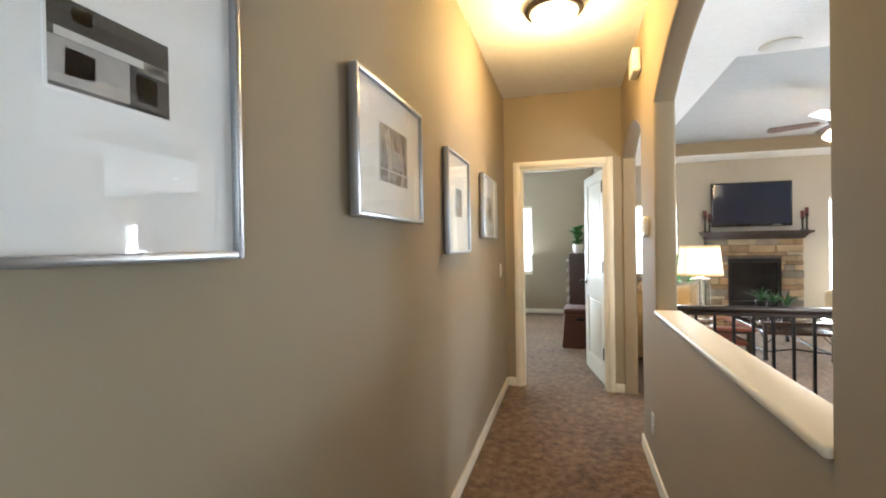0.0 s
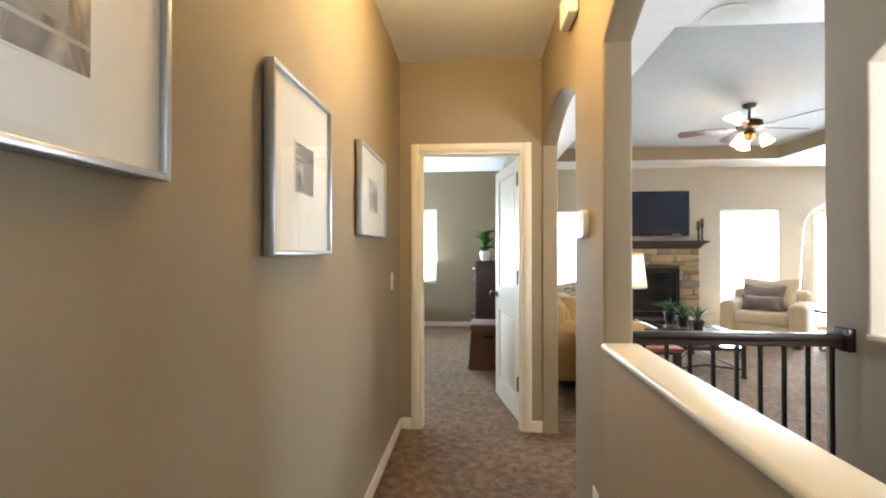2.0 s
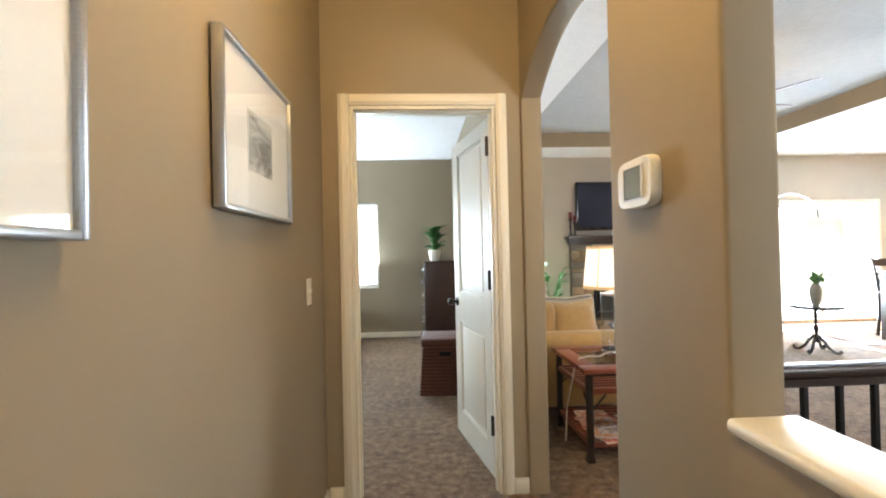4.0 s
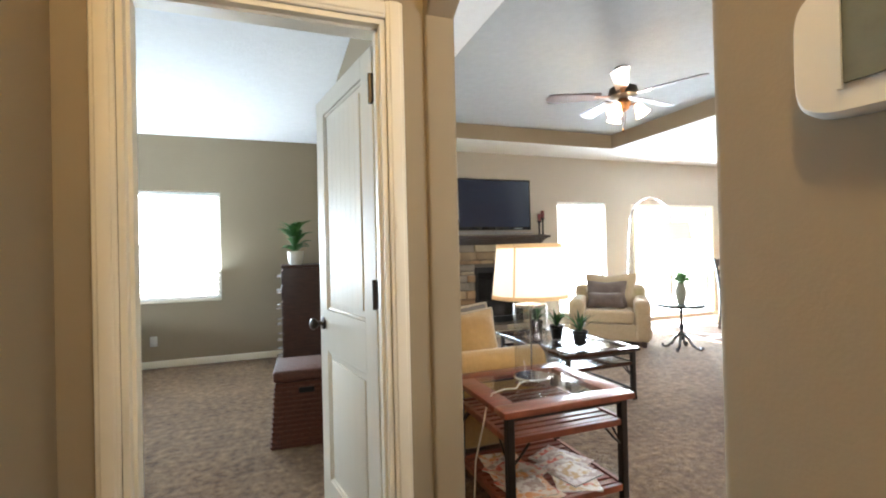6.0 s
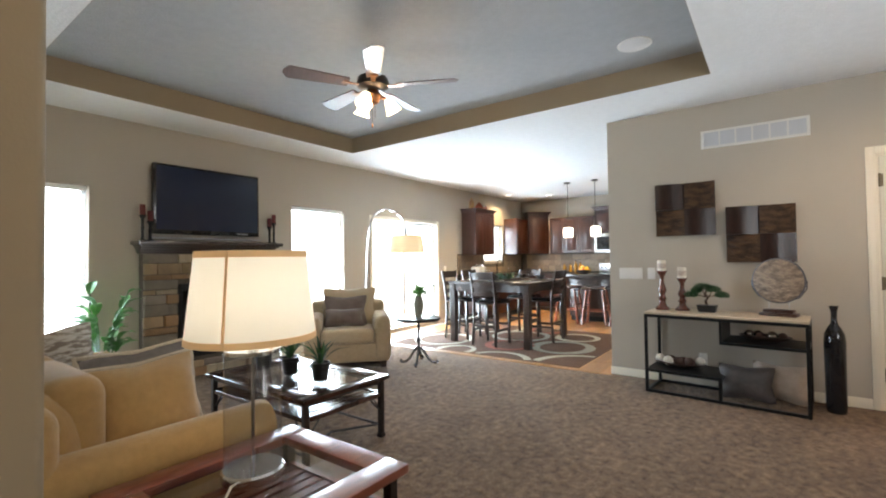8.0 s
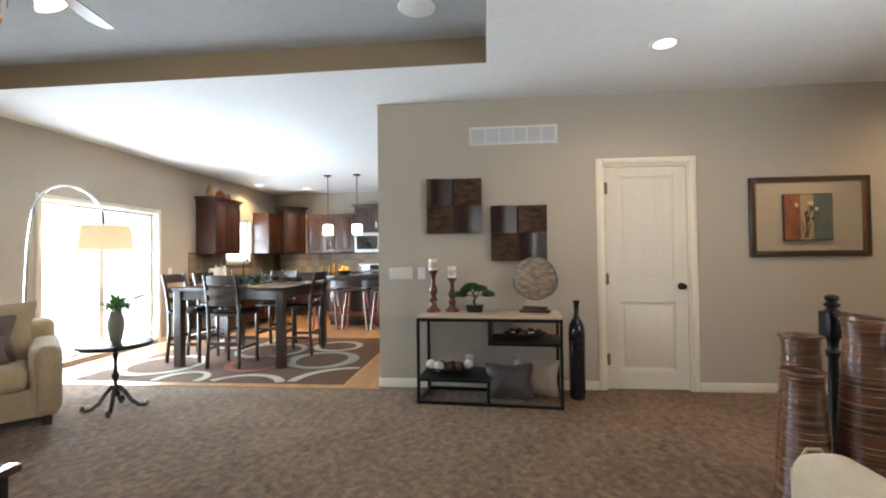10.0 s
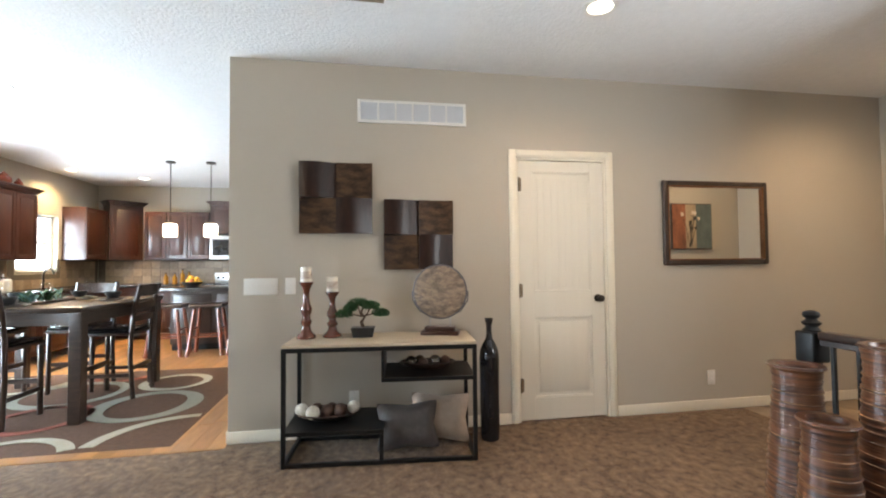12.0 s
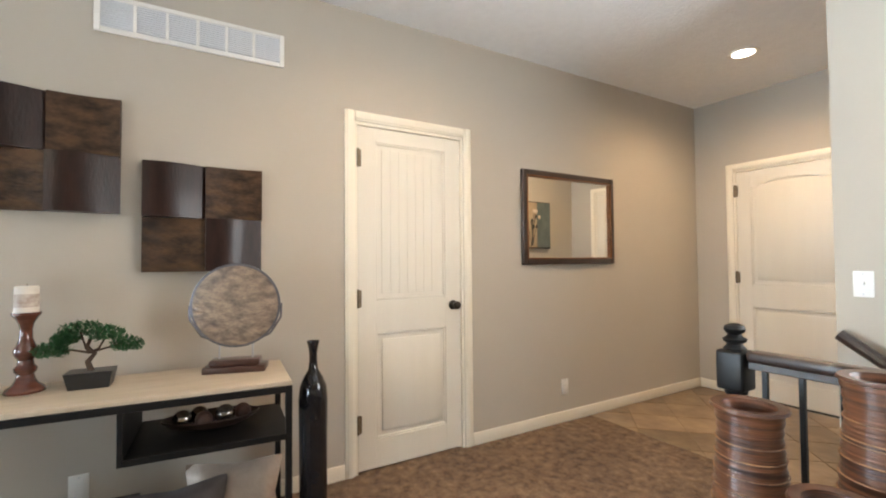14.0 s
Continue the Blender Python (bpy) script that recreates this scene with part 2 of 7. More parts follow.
def wall(name, label, axis, at, thick, u0, u1, openings=(), z0=0.0, z1=2.71, material=None):
    """A wall along x or y, its face at `at`, thick towards +; openings: (u0, u1, z0, z1, rise), rise > 0 for an arched head above z1."""
    cuts = {u0, u1}
    for a, b, lo, hi, rise in openings:
        n = 20 if rise else 1
        cuts |= {round(a + (b - a) * (0.5 - 0.5 * math.cos(math.pi * k / n)) if rise else a + (b - a) * k, 5) for k in range(n + 1)}
    cuts = sorted(cuts)

    def head(o, u):
        a, b, lo, hi, rise = o
        return hi + rise * max(0.0, 1 - ((2 * u - a - b) / (b - a)) ** 2) if rise else hi

    strips = []
    for a, b in zip(cuts, cuts[1:]):
        mid = (a + b) / 2
        inside = [o for o in openings if o[0] < mid < o[1]]
        if not inside:
            strips.append([((z0, z1), (z0, z1))])
        else:
            o = inside[0]
            s = [((head(o, a), z1), (head(o, b), z1))]
            if o[2] > z0:
                s.append(((z0, o[2]), (z0, o[2])))
            strips.append(s)
    marks = [set() for _ in cuts]
    for i, s in enumerate(strips):
        for l, r in s:
            marks[i] |= {round(v, 5) for v in l}
            marks[i + 1] |= {round(v, 5) for v in r}
    bm, verts = bmesh.new(), {}

    def vert(i, z):
        key = (i, round(z, 5))
        if key not in verts:
            verts[key] = bm.verts.new((at, cuts[i], z) if axis == "y" else (cuts[i], at, z))
        return verts[key]

    for i, s in enumerate(strips):
        for l, r in s:
            left = [z for z in sorted(marks[i], reverse=True) if l[0] - 2e-5 <= z <= l[1] + 2e-5]
            right = [z for z in sorted(marks[i + 1]) if r[0] - 2e-5 <= z <= r[1] + 2e-5]
            loop = [vert(i + 1, z) for z in right] + [vert(i, z) for z in left]
            bm.faces.new(loop)
    got = bmesh.ops.extrude_face_region(bm, geom=list(bm.faces))
    vs = [g for g in got["geom"] if isinstance(g, bmesh.types.BMVert)]
    bmesh.ops.translate(bm, verts=vs, vec=(thick, 0, 0) if axis == "y" else (0, thick, 0))
    bmesh.ops.recalc_face_normals(bm, faces=bm.faces)
    k = 1 if axis == "y" else 0
    rim = []
    for e in bm.edges:
        if len(e.link_faces) == 2 and e.calc_face_angle(0) > 1.0:
            m = (e.verts[0].co + e.verts[1].co) / 2
            if any(o[0] - 0.002 <= m[k] <= o[1] + 0.002 and o[2] - 0.002 <= m.z <= o[3] + o[4] + 0.002 and m.z > z0 + 0.01 for o in openings):
                d = abs(e.verts[0].co[1 - k] - e.verts[1].co[1 - k])
                if d < 1e-4:
                    rim.append(e)
    if rim:
        bmesh.ops.bevel(bm, geom=rim, offset=0.012, segments=3, affect="EDGES", profile=0.5, clamp_overlap=True)
    return setting(name, bm, material or WALL, label, "wall")


def baseboard(x0, y0, x1, y1, h=0.083):
    """White baseboard with a chamfered top, standing against a wall; given as its footprint."""
    bm = blk((min(x0, x1), min(y0, y1), 0), (max(x0, x1), max(y0, y1), h), 0.004, 2)
    return setting("baseboard", bm, TRIM, "cream painted wooden baseboard along the wall", "baseboard")


# ---- the large structure ----
H = 2.71
setting("floor_carpet", blk((-3.5, -1.5, -0.08), (1.15, 9.54, 0.0)), CARPET, "brown plush carpet floor of hall and bedroom", "floor", False)
bm = bmesh.new()
for lo, hi in (((1.15, 3.82, -0.08), (5.87, 9.495, 0)), ((5.87, 3.9, -0.08), (6.04, 5.656, 0)), ((2.3, 2.81, -0.08), (5.87, 3.82, 0)), ((5.87, 2.81, -0.08), (6.04, 3.9, 0)), ((4.26, 1.62, -0.08), (6.04, 2.81, 0))):
    box(bm, lo, hi)
setting("floor_living_room", bm, CARPET, "brown plush carpet floor of the living room", "floor", False)

# south end of the pass-through in the hall
OPS = 1.735
wall("wall_hall_west", "taupe painted hallway wall with framed prints", "y", -0.12, 0.12, -1.5, 5.0)
# the southernmost opening is unseen, added to let the side fill lamp in
wall("wall_hall_east", "taupe hallway wall with an arched pass-through and an archway", "y", 1.04, 0.11, -1.5, 5.0, [(-0.9, 0.1, 0.0, 2.05, 0), (OPS, 3.45, 0.94, 2.10, 0.265), (3.925, 4.98, 0.0, 2.07, 0.165)])
wall("wall_hall_north", "taupe wall with a doorway to the bedroom", "x", 5.0, 0.12, -3.5, 1.15, [(0.145, 0.905, 0.0, 2.04, 0)])
# unseen end wall; its opening is added for the hall fill lamp
wall("wall_hall_south", "taupe wall closing the hallway", "x", -1.62, 0.12, -0.12, 1.15, [(0.12, 0.92, 0.6, 2.1, 0)])
wall("wall_bedroom_east", "wall between bedroom and living room", "y", 1.03, 0.12, 5.12, 9.54)
wall("wall_bedroom_north", "taupe bedroom wall with a bright window", "x", 9.54, 0.15, -3.5, 1.03, [(-1.2, -0.115, 0.765, 2.055, 0)])
wall("wall_bedroom_west", "taupe bedroom wall", "y", -3.65, 0.15, -1.62, 9.69)
wall("wall_stair_west", "greige wall between stairs and living room with an arched opening", "y", 2.225, 0.175, 1.82, 3.975, [(2.05, 3.74, 0.94, 2.11, 0.265)], z0=-0.08, material=WALL_LIGHT)
wall("wall_living_north", "beige outside wall with windows, fireplace and patio door", "x", 9.495, 0.16, 1.15, 11.75,
     [(1.49, 2.413, 0.25, 2.01, 0), (4.66, 5.58, 0.25, 2.015, 0), (6.178, 7.916, 0.08, 1.925, 0), (9.69, 10.55, 1.19, 2.03, 0)], z1=3.1, material=WALL_LIGHT)
wall("wall_living_east", "beige living room wall with a closet door", "y", 5.946, 0.12, 0.07, 5.656, [(2.80, 3.556, 0.0, 2.055, 0)], material=WALL_LIGHT)
wall("wall_entry_south", "beige foyer wall with the entry door", "x", -0.05, 0.12, 1.15, 6.066, [(4.69, 5.60, 0.0, 2.03, 0)], material=WALL_LIGHT)
# its opening is out of view, added to hold the stair fill lamp
wall("wall_stair_south", "beige wall beside the stairs with a light switch", "x", 1.70, 0.12, 1.15, 4.31, [(2.3, 3.5, 1.0, 2.2, 0)], z0=-1.6, material=WALL_LIGHT)
wall("wall_foyer_west", "beige foyer wall with a painting", "y", 4.19, 0.12, 0.07, 1.70, material=WALL_LIGHT)
wall("wall_kitchen_east", "beige kitchen wall behind the cabinets", "y", 11.60, 0.12, 3.5, 9.495, material=WALL_LIGHT)
wall("wall_kitchen_south", "beige kitchen wall", "x", 3.4, 0.12, 6.066, 11.60, material=WALL_LIGHT)

setting("ceiling_hall", blk((-3.5, -1.5, H), (1.15, 9.54, H + 0.1)), CEIL, "white textured ceiling of hall and bedroom", "ceiling", False)
bm = bmesh.new()
TX0, TX1, TY0, TY1, TZ = 1.81, 5.134, 4.603, 8.803, 2.91
for lo, hi in (((1.15, -0.5, H), (11.75, TY0, H + 0.1)), ((1.15, TY1, H), (11.75, 9.495, H + 0.1)), ((1.15, TY0, H), (TX0, TY1, H + 0.1)), ((TX1, TY0, H), (11.75, TY1, H + 0.1))):
    box(bm, lo, hi)
setting("ceiling_living_room", bm, CEIL, "white textured ceiling around the tray", "ceiling", False)
bm = bmesh.new()
for lo, hi in (((TX0 - 0.1, TY0 - 0.1, H + 0.1), (TX1 + 0.1, TY0, TZ)), ((TX0 - 0.1, TY1, H + 0.1), (TX1 + 0.1, TY1 + 0.1, TZ)), ((TX0 - 0.1, TY0, H + 0.1), (TX0, TY1, TZ)), ((TX1, TY0, H + 0.1), (TX1 + 0.1, TY1, TZ))):
    box(bm, lo, hi)
# painted sides of the tray, flush-fitted 3 mm proud of the drywall
for lo, hi in (((TX0, TY0, H + 0.002), (TX1, TY0 + 0.003, TZ)), ((TX0, TY1 - 0.003, H + 0.002), (TX1, TY1, TZ)), ((TX0, TY0, H + 0.002), (TX0 + 0.003, TY1, TZ)), ((TX1 - 0.003, TY0, H + 0.002), (TX1, TY1, TZ))):
    box(bm, lo, hi)
setting("trim_tray_sides", bm, WALL, "taupe painted sides of the tray ceiling", "ceiling trim", False)
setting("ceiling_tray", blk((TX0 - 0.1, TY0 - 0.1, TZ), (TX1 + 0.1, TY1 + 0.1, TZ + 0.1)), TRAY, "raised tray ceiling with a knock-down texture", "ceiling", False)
setting("backdrop", blk((-8, 12.0, -4), (16, 12.05, 9)), SKYWHITE, "overexposed bright daylight outside the windows", "backdrop", False)

WOODFLOOR = mat("oak_floor", (0.47, 0.235, 0.090), (0.34, 0.155, 0.055), 6, 0.30, bump=0.05, bscale=40, stretch=(1, 8, 1), vary=0.25)
setting("floor_kitchen", blk((5.87, 5.656, -0.08), (11.60, 9.495, -0.012)), WOODFLOOR, "hardwood floor of dining area and kitchen", "floor", False)
TILE = mat("slate_tile", (0.33, 0.235, 0.145), (0.15, 0.10, 0.062), 4, 0.35, bump=0.25, bscale=18, vary=0.32)
TILEJOINT = mat("tile_joint", (0.25, 0.185, 0.12), (0.20, 0.145, 0.095), 20, 0.9, bump=0.3, bscale=80)
setting("floor_foyer", blk((4.26, 0.07, -0.08), (6.04, 1.62, -0.005)), TILEJOINT, "brown slate tile floor of the foyer", "floor", False)

# ---- doors, windows and trim ----
SILVER = mat("brushed_silver", (0.50, 0.51, 0.53), (0.40, 0.41, 0.43), 60, 0.35, metal=0.9, stretch=(1, 1, 12))
CHROME = mat("polished_chrome", (0.75, 0.75, 0.76), (0.7, 0.7, 0.71), 10, 0.12, metal=1.0)
DARKWOOD = mat("espresso_wood", (0.050, 0.027, 0.019), (0.024, 0.014, 0.010), 9, 0.34, stretch=(1, 1, 7), bump=0.04, bscale=60, coat=0.3, spec=0.45)
AGEDBRASS = mat("aged_brass", (0.22, 0.17, 0.11), (0.15, 0.115, 0.075), 30, 0.4, metal=0.7)
MATBOARD = mat("white_mat_board", (0.89, 0.885, 0.87), (0.87, 0.865, 0.85), 6, 0.8)


def panel_door(parent, w, h, arched=False, grooves=True, name="leaf", m=None):
    """A two-panel moulded door leaf in local x (0..w), thickness in y (-0.035..0), with recessed panels on both faces."""
    bm = bmesh.new()
    st, z1, z2, z3 = 0.115, 0.165, 0.79, 0.985
    top = h - 0.085
    t = 0.035
    box(bm, (0, -t, 0), (st, 0, h), 0.002)
    box(bm, (w - st, -t, 0), (w, 0, h), 0.002)
    for lo, hi in ((0, z1), (z2, z3), (top, h)):
        box(bm, (st, -t, lo), (w - st, 0, hi))
    leaf = part(name, bm, DOOR, parent, m=m)
    for lo, hi, groove in ((z1, z2, False), (z3, top, grooves)):
        bm = bmesh.new()
        box(bm, (st, -t + 0.013, lo), (w - st, -0.013, hi))
        # moulding round the field, then the raised field
        for a, b in (((st, lo), (st + 0.014, hi)), ((w - st - 0.014, lo), (w - st, hi)), ((st, lo), (w - st, lo + 0.014)), ((st, hi - 0.014), (w - st, hi))):
            box(bm, (a[0], -t + 0.005, a[1]), (b[0], -0.005, b[1]), 0.006, 2)
        a0, a1, b0, b1 = st + 0.04, w - st - 0.04, lo + 0.04, hi - 0.04
        if groove:
            n = 7
            for k in range(n):
                x0 = a0 + (a1 - a0) * k / n
                box(bm, (x0 + 0.0006, -t + 0.007, b0), (x0 + (a1 - a0) / n - 0.0006, -0.007, b1), 0.0011)
        else:
            box(bm, (a0, -t + 0.006, b0), (a1, -0.006, b1), 0.005, 2)
        if arched:
            # eyebrow head over the upper panel
            if groove or hi == top:
                n = 10
                for k in range(n):
                    x0, x1 = st + (w - 2 * st) * k / n, st + (w - 2 * st) * (k + 1) / n
                    u = (2 * (x0 + x1) / 2 - w) / (w - 2 * st)
                    box(bm, (x0, -t + 0.001, hi - 0.015 - 0.06 * u * u), (x1, -0.001, hi))
        part("panel", bm, DOOR, leaf)
    return leaf


def knob(parent, x, z, side=1):
    """Dark bronze knob with a round rose on both faces of a leaf."""
    k = None
    for s in (1, -1):
        y0 = 0.0 if s > 0 else -0.035
        bm = bmesh.new()
        prof = ((0.031, 0.0), (0.031, 0.006), (0.012, 0.010), (0.011, 0.03), (0.020, 0.036), (0.027, 0.048), (0.026, 0.06), (0.016, 0.068), (0.001, 0.07))
        spin(bm, prof, 18)
        bmesh.ops.transform(bm, matrix=Matrix.Translation((x, y0, z)) @ Matrix.Rotation(radians(-90 if s > 0 else 90), 4, "X"), verts=bm.verts)
        part("knob", bm, BRONZE, parent, "dark bronze round door knob")


def hinge(parent, x, y, z, metal=BRONZE, label="dark bronze butt hinge"):
    bm = bmesh.new()
    box(bm, (x - 0.022, y - 0.004, z - 0.05), (x + 0.022, y + 0.004, z + 0.05), 0.002)
    tube(bm, [(x, y + 0.006, z - 0.054), (x, y + 0.006, z + 0.054)], 0.009, 8)
    part("hinge", bm, metal, parent, label)


def casing(name, axis, face, out, u0, u1, h, w=0.06, d=0.018):
    """Three-sided door casing with a stepped profile on a wall face; out: +1 or -1, the way it stands proud."""
    bm = bmesh.new()

    def strip(ua, ub, za, zb):
        for inset, depth in ((0.0, d * 0.72), (0.011, d)):
            a, b = (ua + inset, ub - inset) if ub - ua < 0.2 else (ua, ub)
            c, e = (za, zb) if ub - ua < 0.2 else (za + inset, zb - inset)
            lo, hi = sorted((face, face + out * depth))
            if axis == "y":
                box(bm, (lo, a, c), (hi, b, e), 0.006, 3)
            else:
                box(bm, (a, lo, c), (b, hi, e), 0.006, 3)
    strip(u0 - w, u0, 0, h + w)
    strip(u1, u1 + w, 0, h + w)
    strip(u0, u1, h, h + w)
    return setting(name, bm, TRIM, "cream painted door casing with a stepped profile", "door casing")


def jamb(axis, at, thick, u0, u1, h):
    bm = bmesh.new()
    t = 0.018
    lo, hi = at - 0.001, at + thick + 0.001
    for a, b, c, d in ((u0, u0 + t, 0, h), (u1 - t, u1, 0, h), (u0 + t, u1 - t, h - t, h)):
        if axis == "y":
            box(bm, (lo, a, c), (hi, b, d), 0.001)
        else:
            box(bm, (a, lo, c), (b, hi, d), 0.001)
    # stop strip
    m = (lo + hi) / 2
    for a, b, c, d in ((u0 + t, u0 + t + 0.01, 0, h - t), (u1 - t - 0.01, u1 - t, 0, h - t), (u0 + t, u1 - t, h - t - 0.01, h - t)):
        if axis == "y":
            box(bm, (m - 0.03, a, c), (m + 0.005, b, d))
        else:
            box(bm, (a, m - 0.03, c), (b, m + 0.005, d))
    return setting("door_frame", bm, TRIM, "cream painted door jamb with a stop strip", "door frame")


# bedroom doorway, its leaf swung open into the bedroom
casing("trim_bedroom_door", "x", 5.0, -1, 0.145, 0.905, 2.04)
casing("trim_bedroom_door_inside", "x", 5.12, 1, 0.145, 0.905, 2.04)
jamb("x", 5.0, 0.12, 0.145, 0.905, 2.04)
d1 = thing("door_1", "cream two-panel bedroom door standing open on dark hinges", "door", 0.886, 5.150, 0.01, 101)
d1["kind"] = "structure"
leaf = panel_door(d1, 0.735, 2.01, grooves=True)
knob(leaf, 0.675, 0.915)
for hz in (0.29, 1.10, 1.85):
    hinge(d1, 0.0, 0.0, hz)
# closet door in the living room's east wall
casing("trim_closet_door", "y", 5.946, -1, 2.80, 3.556, 2.055)
jamb("y", 5.946, 0.12, 2.80, 3.556, 2.055)
d2 = thing("door_2", "closed cream two-panel closet door with raised panels", "door", 5.956, 2.822, 0.012, 90)
d2["kind"] = "structure"
leaf = panel_door(d2, 0.712, 2.02, grooves=True)
knob(leaf, 0.06, 0.93)
for hz in (0.27, 1.0, 1.83):
    hinge(d2, 0.712, 0.003, hz, AGEDBRASS, "aged brass butt hinge")
setting("closet_back", blk((6.12, 2.55, 0), (6.22, 3.8, 2.6)), WALL_LIGHT, "dark closet behind the closed door", "wall")
# entry door
casing("trim_entry_door", "x", 0.07, 1, 4.69, 5.60, 2.03)
jamb("x", -0.05, 0.12, 4.69, 5.60, 2.03)
d3 = thing("door_3", "closed cream entry door with an eyebrow-arched upper panel", "door", 4.71, 0.065, 0.012, 0)
d3["kind"] = "structure"
leaf = panel_door(d3, 0.87, 1.995, arched=True, grooves=False)
knob(leaf, 0.06, 0.93)
for hz in (0.27, 1.05, 1.83):
    hinge(d3, 0.874, 0.004, hz, AGEDBRASS, "aged brass butt hinge")

for a in ((0.0, -1.5, 0.013, 4.985), (1.027, 0.1, 1.04, 3.925), (0.013, 4.987, 0.084, 5.0), (0.966, 4.987, 1.15, 5.0), (1.027, 3.92, 1.163, 3.933), (1.15, 3.5, 1.163, 3.92),
          (1.15, 5.12, 1.163, 9.482), (1.163, 9.482, 2.82, 9.495), (4.26, 9.482, 6.11, 9.495), (7.985, 9.482, 8.6, 9.495), (5.933, 3.618, 5.946, 5.656), (5.933, 0.083, 5.946, 2.738),
          (5.662, 0.07, 5.946, 0.083), (4.31, 0.07, 4.628, 0.083), (4.31, 0.083, 4.323, 1.82), (5.946, 5.656, 6.066, 5.669), (2.40, 2.87, 2.413, 3.975), (2.225, 3.975, 2.413, 3.988),
          (-3.5, 9.527, 1.03, 9.54), (1.017, 5.14, 1.03, 9.527)):
    baseboard(*a)

# caps on the two low walls
setting("sill_hall_opening", blk((1.028, OPS, 0.934), (1.166, 3.45, 0.962), 0.011, 3), TRIM, "cream painted rounded sill of the hall pass-through", "sill")
setting("sill_stair_opening", blk((2.205, 2.05, 0.93), (2.42, 3.74, 0.958), 0.011, 3), TRIM, "cream painted rounded sill of the stair opening", "sill")

VINYL = mat("white_vinyl", (0.82, 0.82, 0.80), (0.79, 0.79, 0.77), 8, 0.4)
SLAT = mat("white_blind_slat", (0.86, 0.86, 0.84), (0.84, 0.84, 0.82), 8, 0.5)


def window(name, label, x0, x1, z0, z1, y, sash=True):
    """A vinyl window set in an opening that runs in +y from y."""
    w = thing(name, label, "window")
    w["kind"] = "structure"
    bm = bmesh.new()
    f, ya, yb = 0.045, y + 0.085, y + 0.145
    for lo, hi in (((x0, ya, z0), (x0 + f, yb, z1)), ((x1 - f, ya, z0), (x1, yb, z1)), ((x0 + f, ya, z0), (x1 - f, yb, z0 + f)), ((x0 + f, ya, z1 - f), (x1 - f, yb, z1))):
        box(bm, lo, hi, 0.004, 1)
    fr = part("window_frame", bm, VINYL, w)
    if sash:
        zm = (z0 + z1) / 2
        part("meeting_rail", blk((x0 + f, ya + 0.01, zm - 0.02), (x1 - f, yb - 0.01, zm + 0.02), 0.003), VINYL, w)
        panes = ((x0 + f, x1 - f, z0 + f, zm - 0.02), (x0 + f, x1 - f, zm + 0.02, z1 - f))
    else:
        xm = (x0 + x1) / 2
        part("stile", blk((xm - 0.04, ya + 0.005, z0 + f), (xm + 0.04, yb - 0.005, z1 - f), 0.003), VINYL, w)
        panes = ((x0 + f, xm - 0.04, z0 + f, z1 - f), (xm + 0.04, x1 - f, z0 + f, z1 - f))
    for a, b, c, d in panes:
        p = part("pane", blk((a, ya + 0.028, c), (b, ya + 0.034, d)), GLASS, w)
        p.visible_shadow = False
    part("window_sill", blk((x0 + 0.002, y - 0.012, z0 - 0.018), (x1 - 0.002, ya, z0 + 0.004), 0.005, 2), TRIM, w)
    return w


def blind(x0, x1, z0, z1, y, group="blinds"):
    b = thing("window_blind", "white horizontal blind with open slats in a bright window", "blind", (x0 + x1) / 2, y, z1, 0, group)
    hw = (x1 - x0) / 2 - 0.012
    part("headrail", blk((-hw, -0.025, -0.045), (hw, 0.025, 0), 0.004, 2), SLAT, b)
    bm = bmesh.new()
    box(bm, (-hw, -0.024, -0.0013), (hw, 0.024, 0.0013))
    bmesh.ops.transform(bm, matrix=Matrix.Rotation(radians(12), 4, "X"), verts=bm.verts)
    n = int((z1 - z0 - 0.07) / 0.045)
    first = part("slat", bm, SLAT, b, m=pose(0, 0, -0.07))
    for k in range(1, n):
        again(first, pose(0, 0, -0.07 - 0.045 * k))
    part("bottom_rail", blk((-hw, -0.022, -(z1 - z0) + 0.006), (hw, 0.022, -(z1 - z0) + 0.024), 0.004), SLAT, b)
    for sx in (-0.6, 0.6):
        part("ladder_cord", tube(bmesh.new(), [(hw * sx, 0, -0.03), (hw * sx, 0, -(z1 - z0) + 0.02)], 0.002, 5), SLAT, b)
    return b


window("window_1", "bright white vinyl window beside the fireplace", 1.49, 2.413, 0.25, 2.01, 9.495)
window("window_2", "bright white vinyl window behind the armchair", 4.66, 5.58, 0.25, 2.015, 9.495)
window("window_3", "bright sliding glass patio door in a white frame", 6.178, 7.916, 0.08, 1.925, 9.495, sash=False)
window("window_4", "small bright kitchen window over the sink", 9.69, 10.55, 1.19, 2.03, 9.495)
window("window_5", "bright white bedroom window", -1.2, -0.115, 0.765, 2.055, 9.54)
blind(1.49, 2.413, 0.26, 2.005, 9.54)
blind(4.66, 5.58, 0.26, 2.01, 9.54)
blind(-1.2, -0.115, 0.775, 2.05, 9.585)
casing("trim_patio_door", "x", 9.495, -1, 6.178, 7.916, 1.925, w=0.065)

# ---- hallway things ----


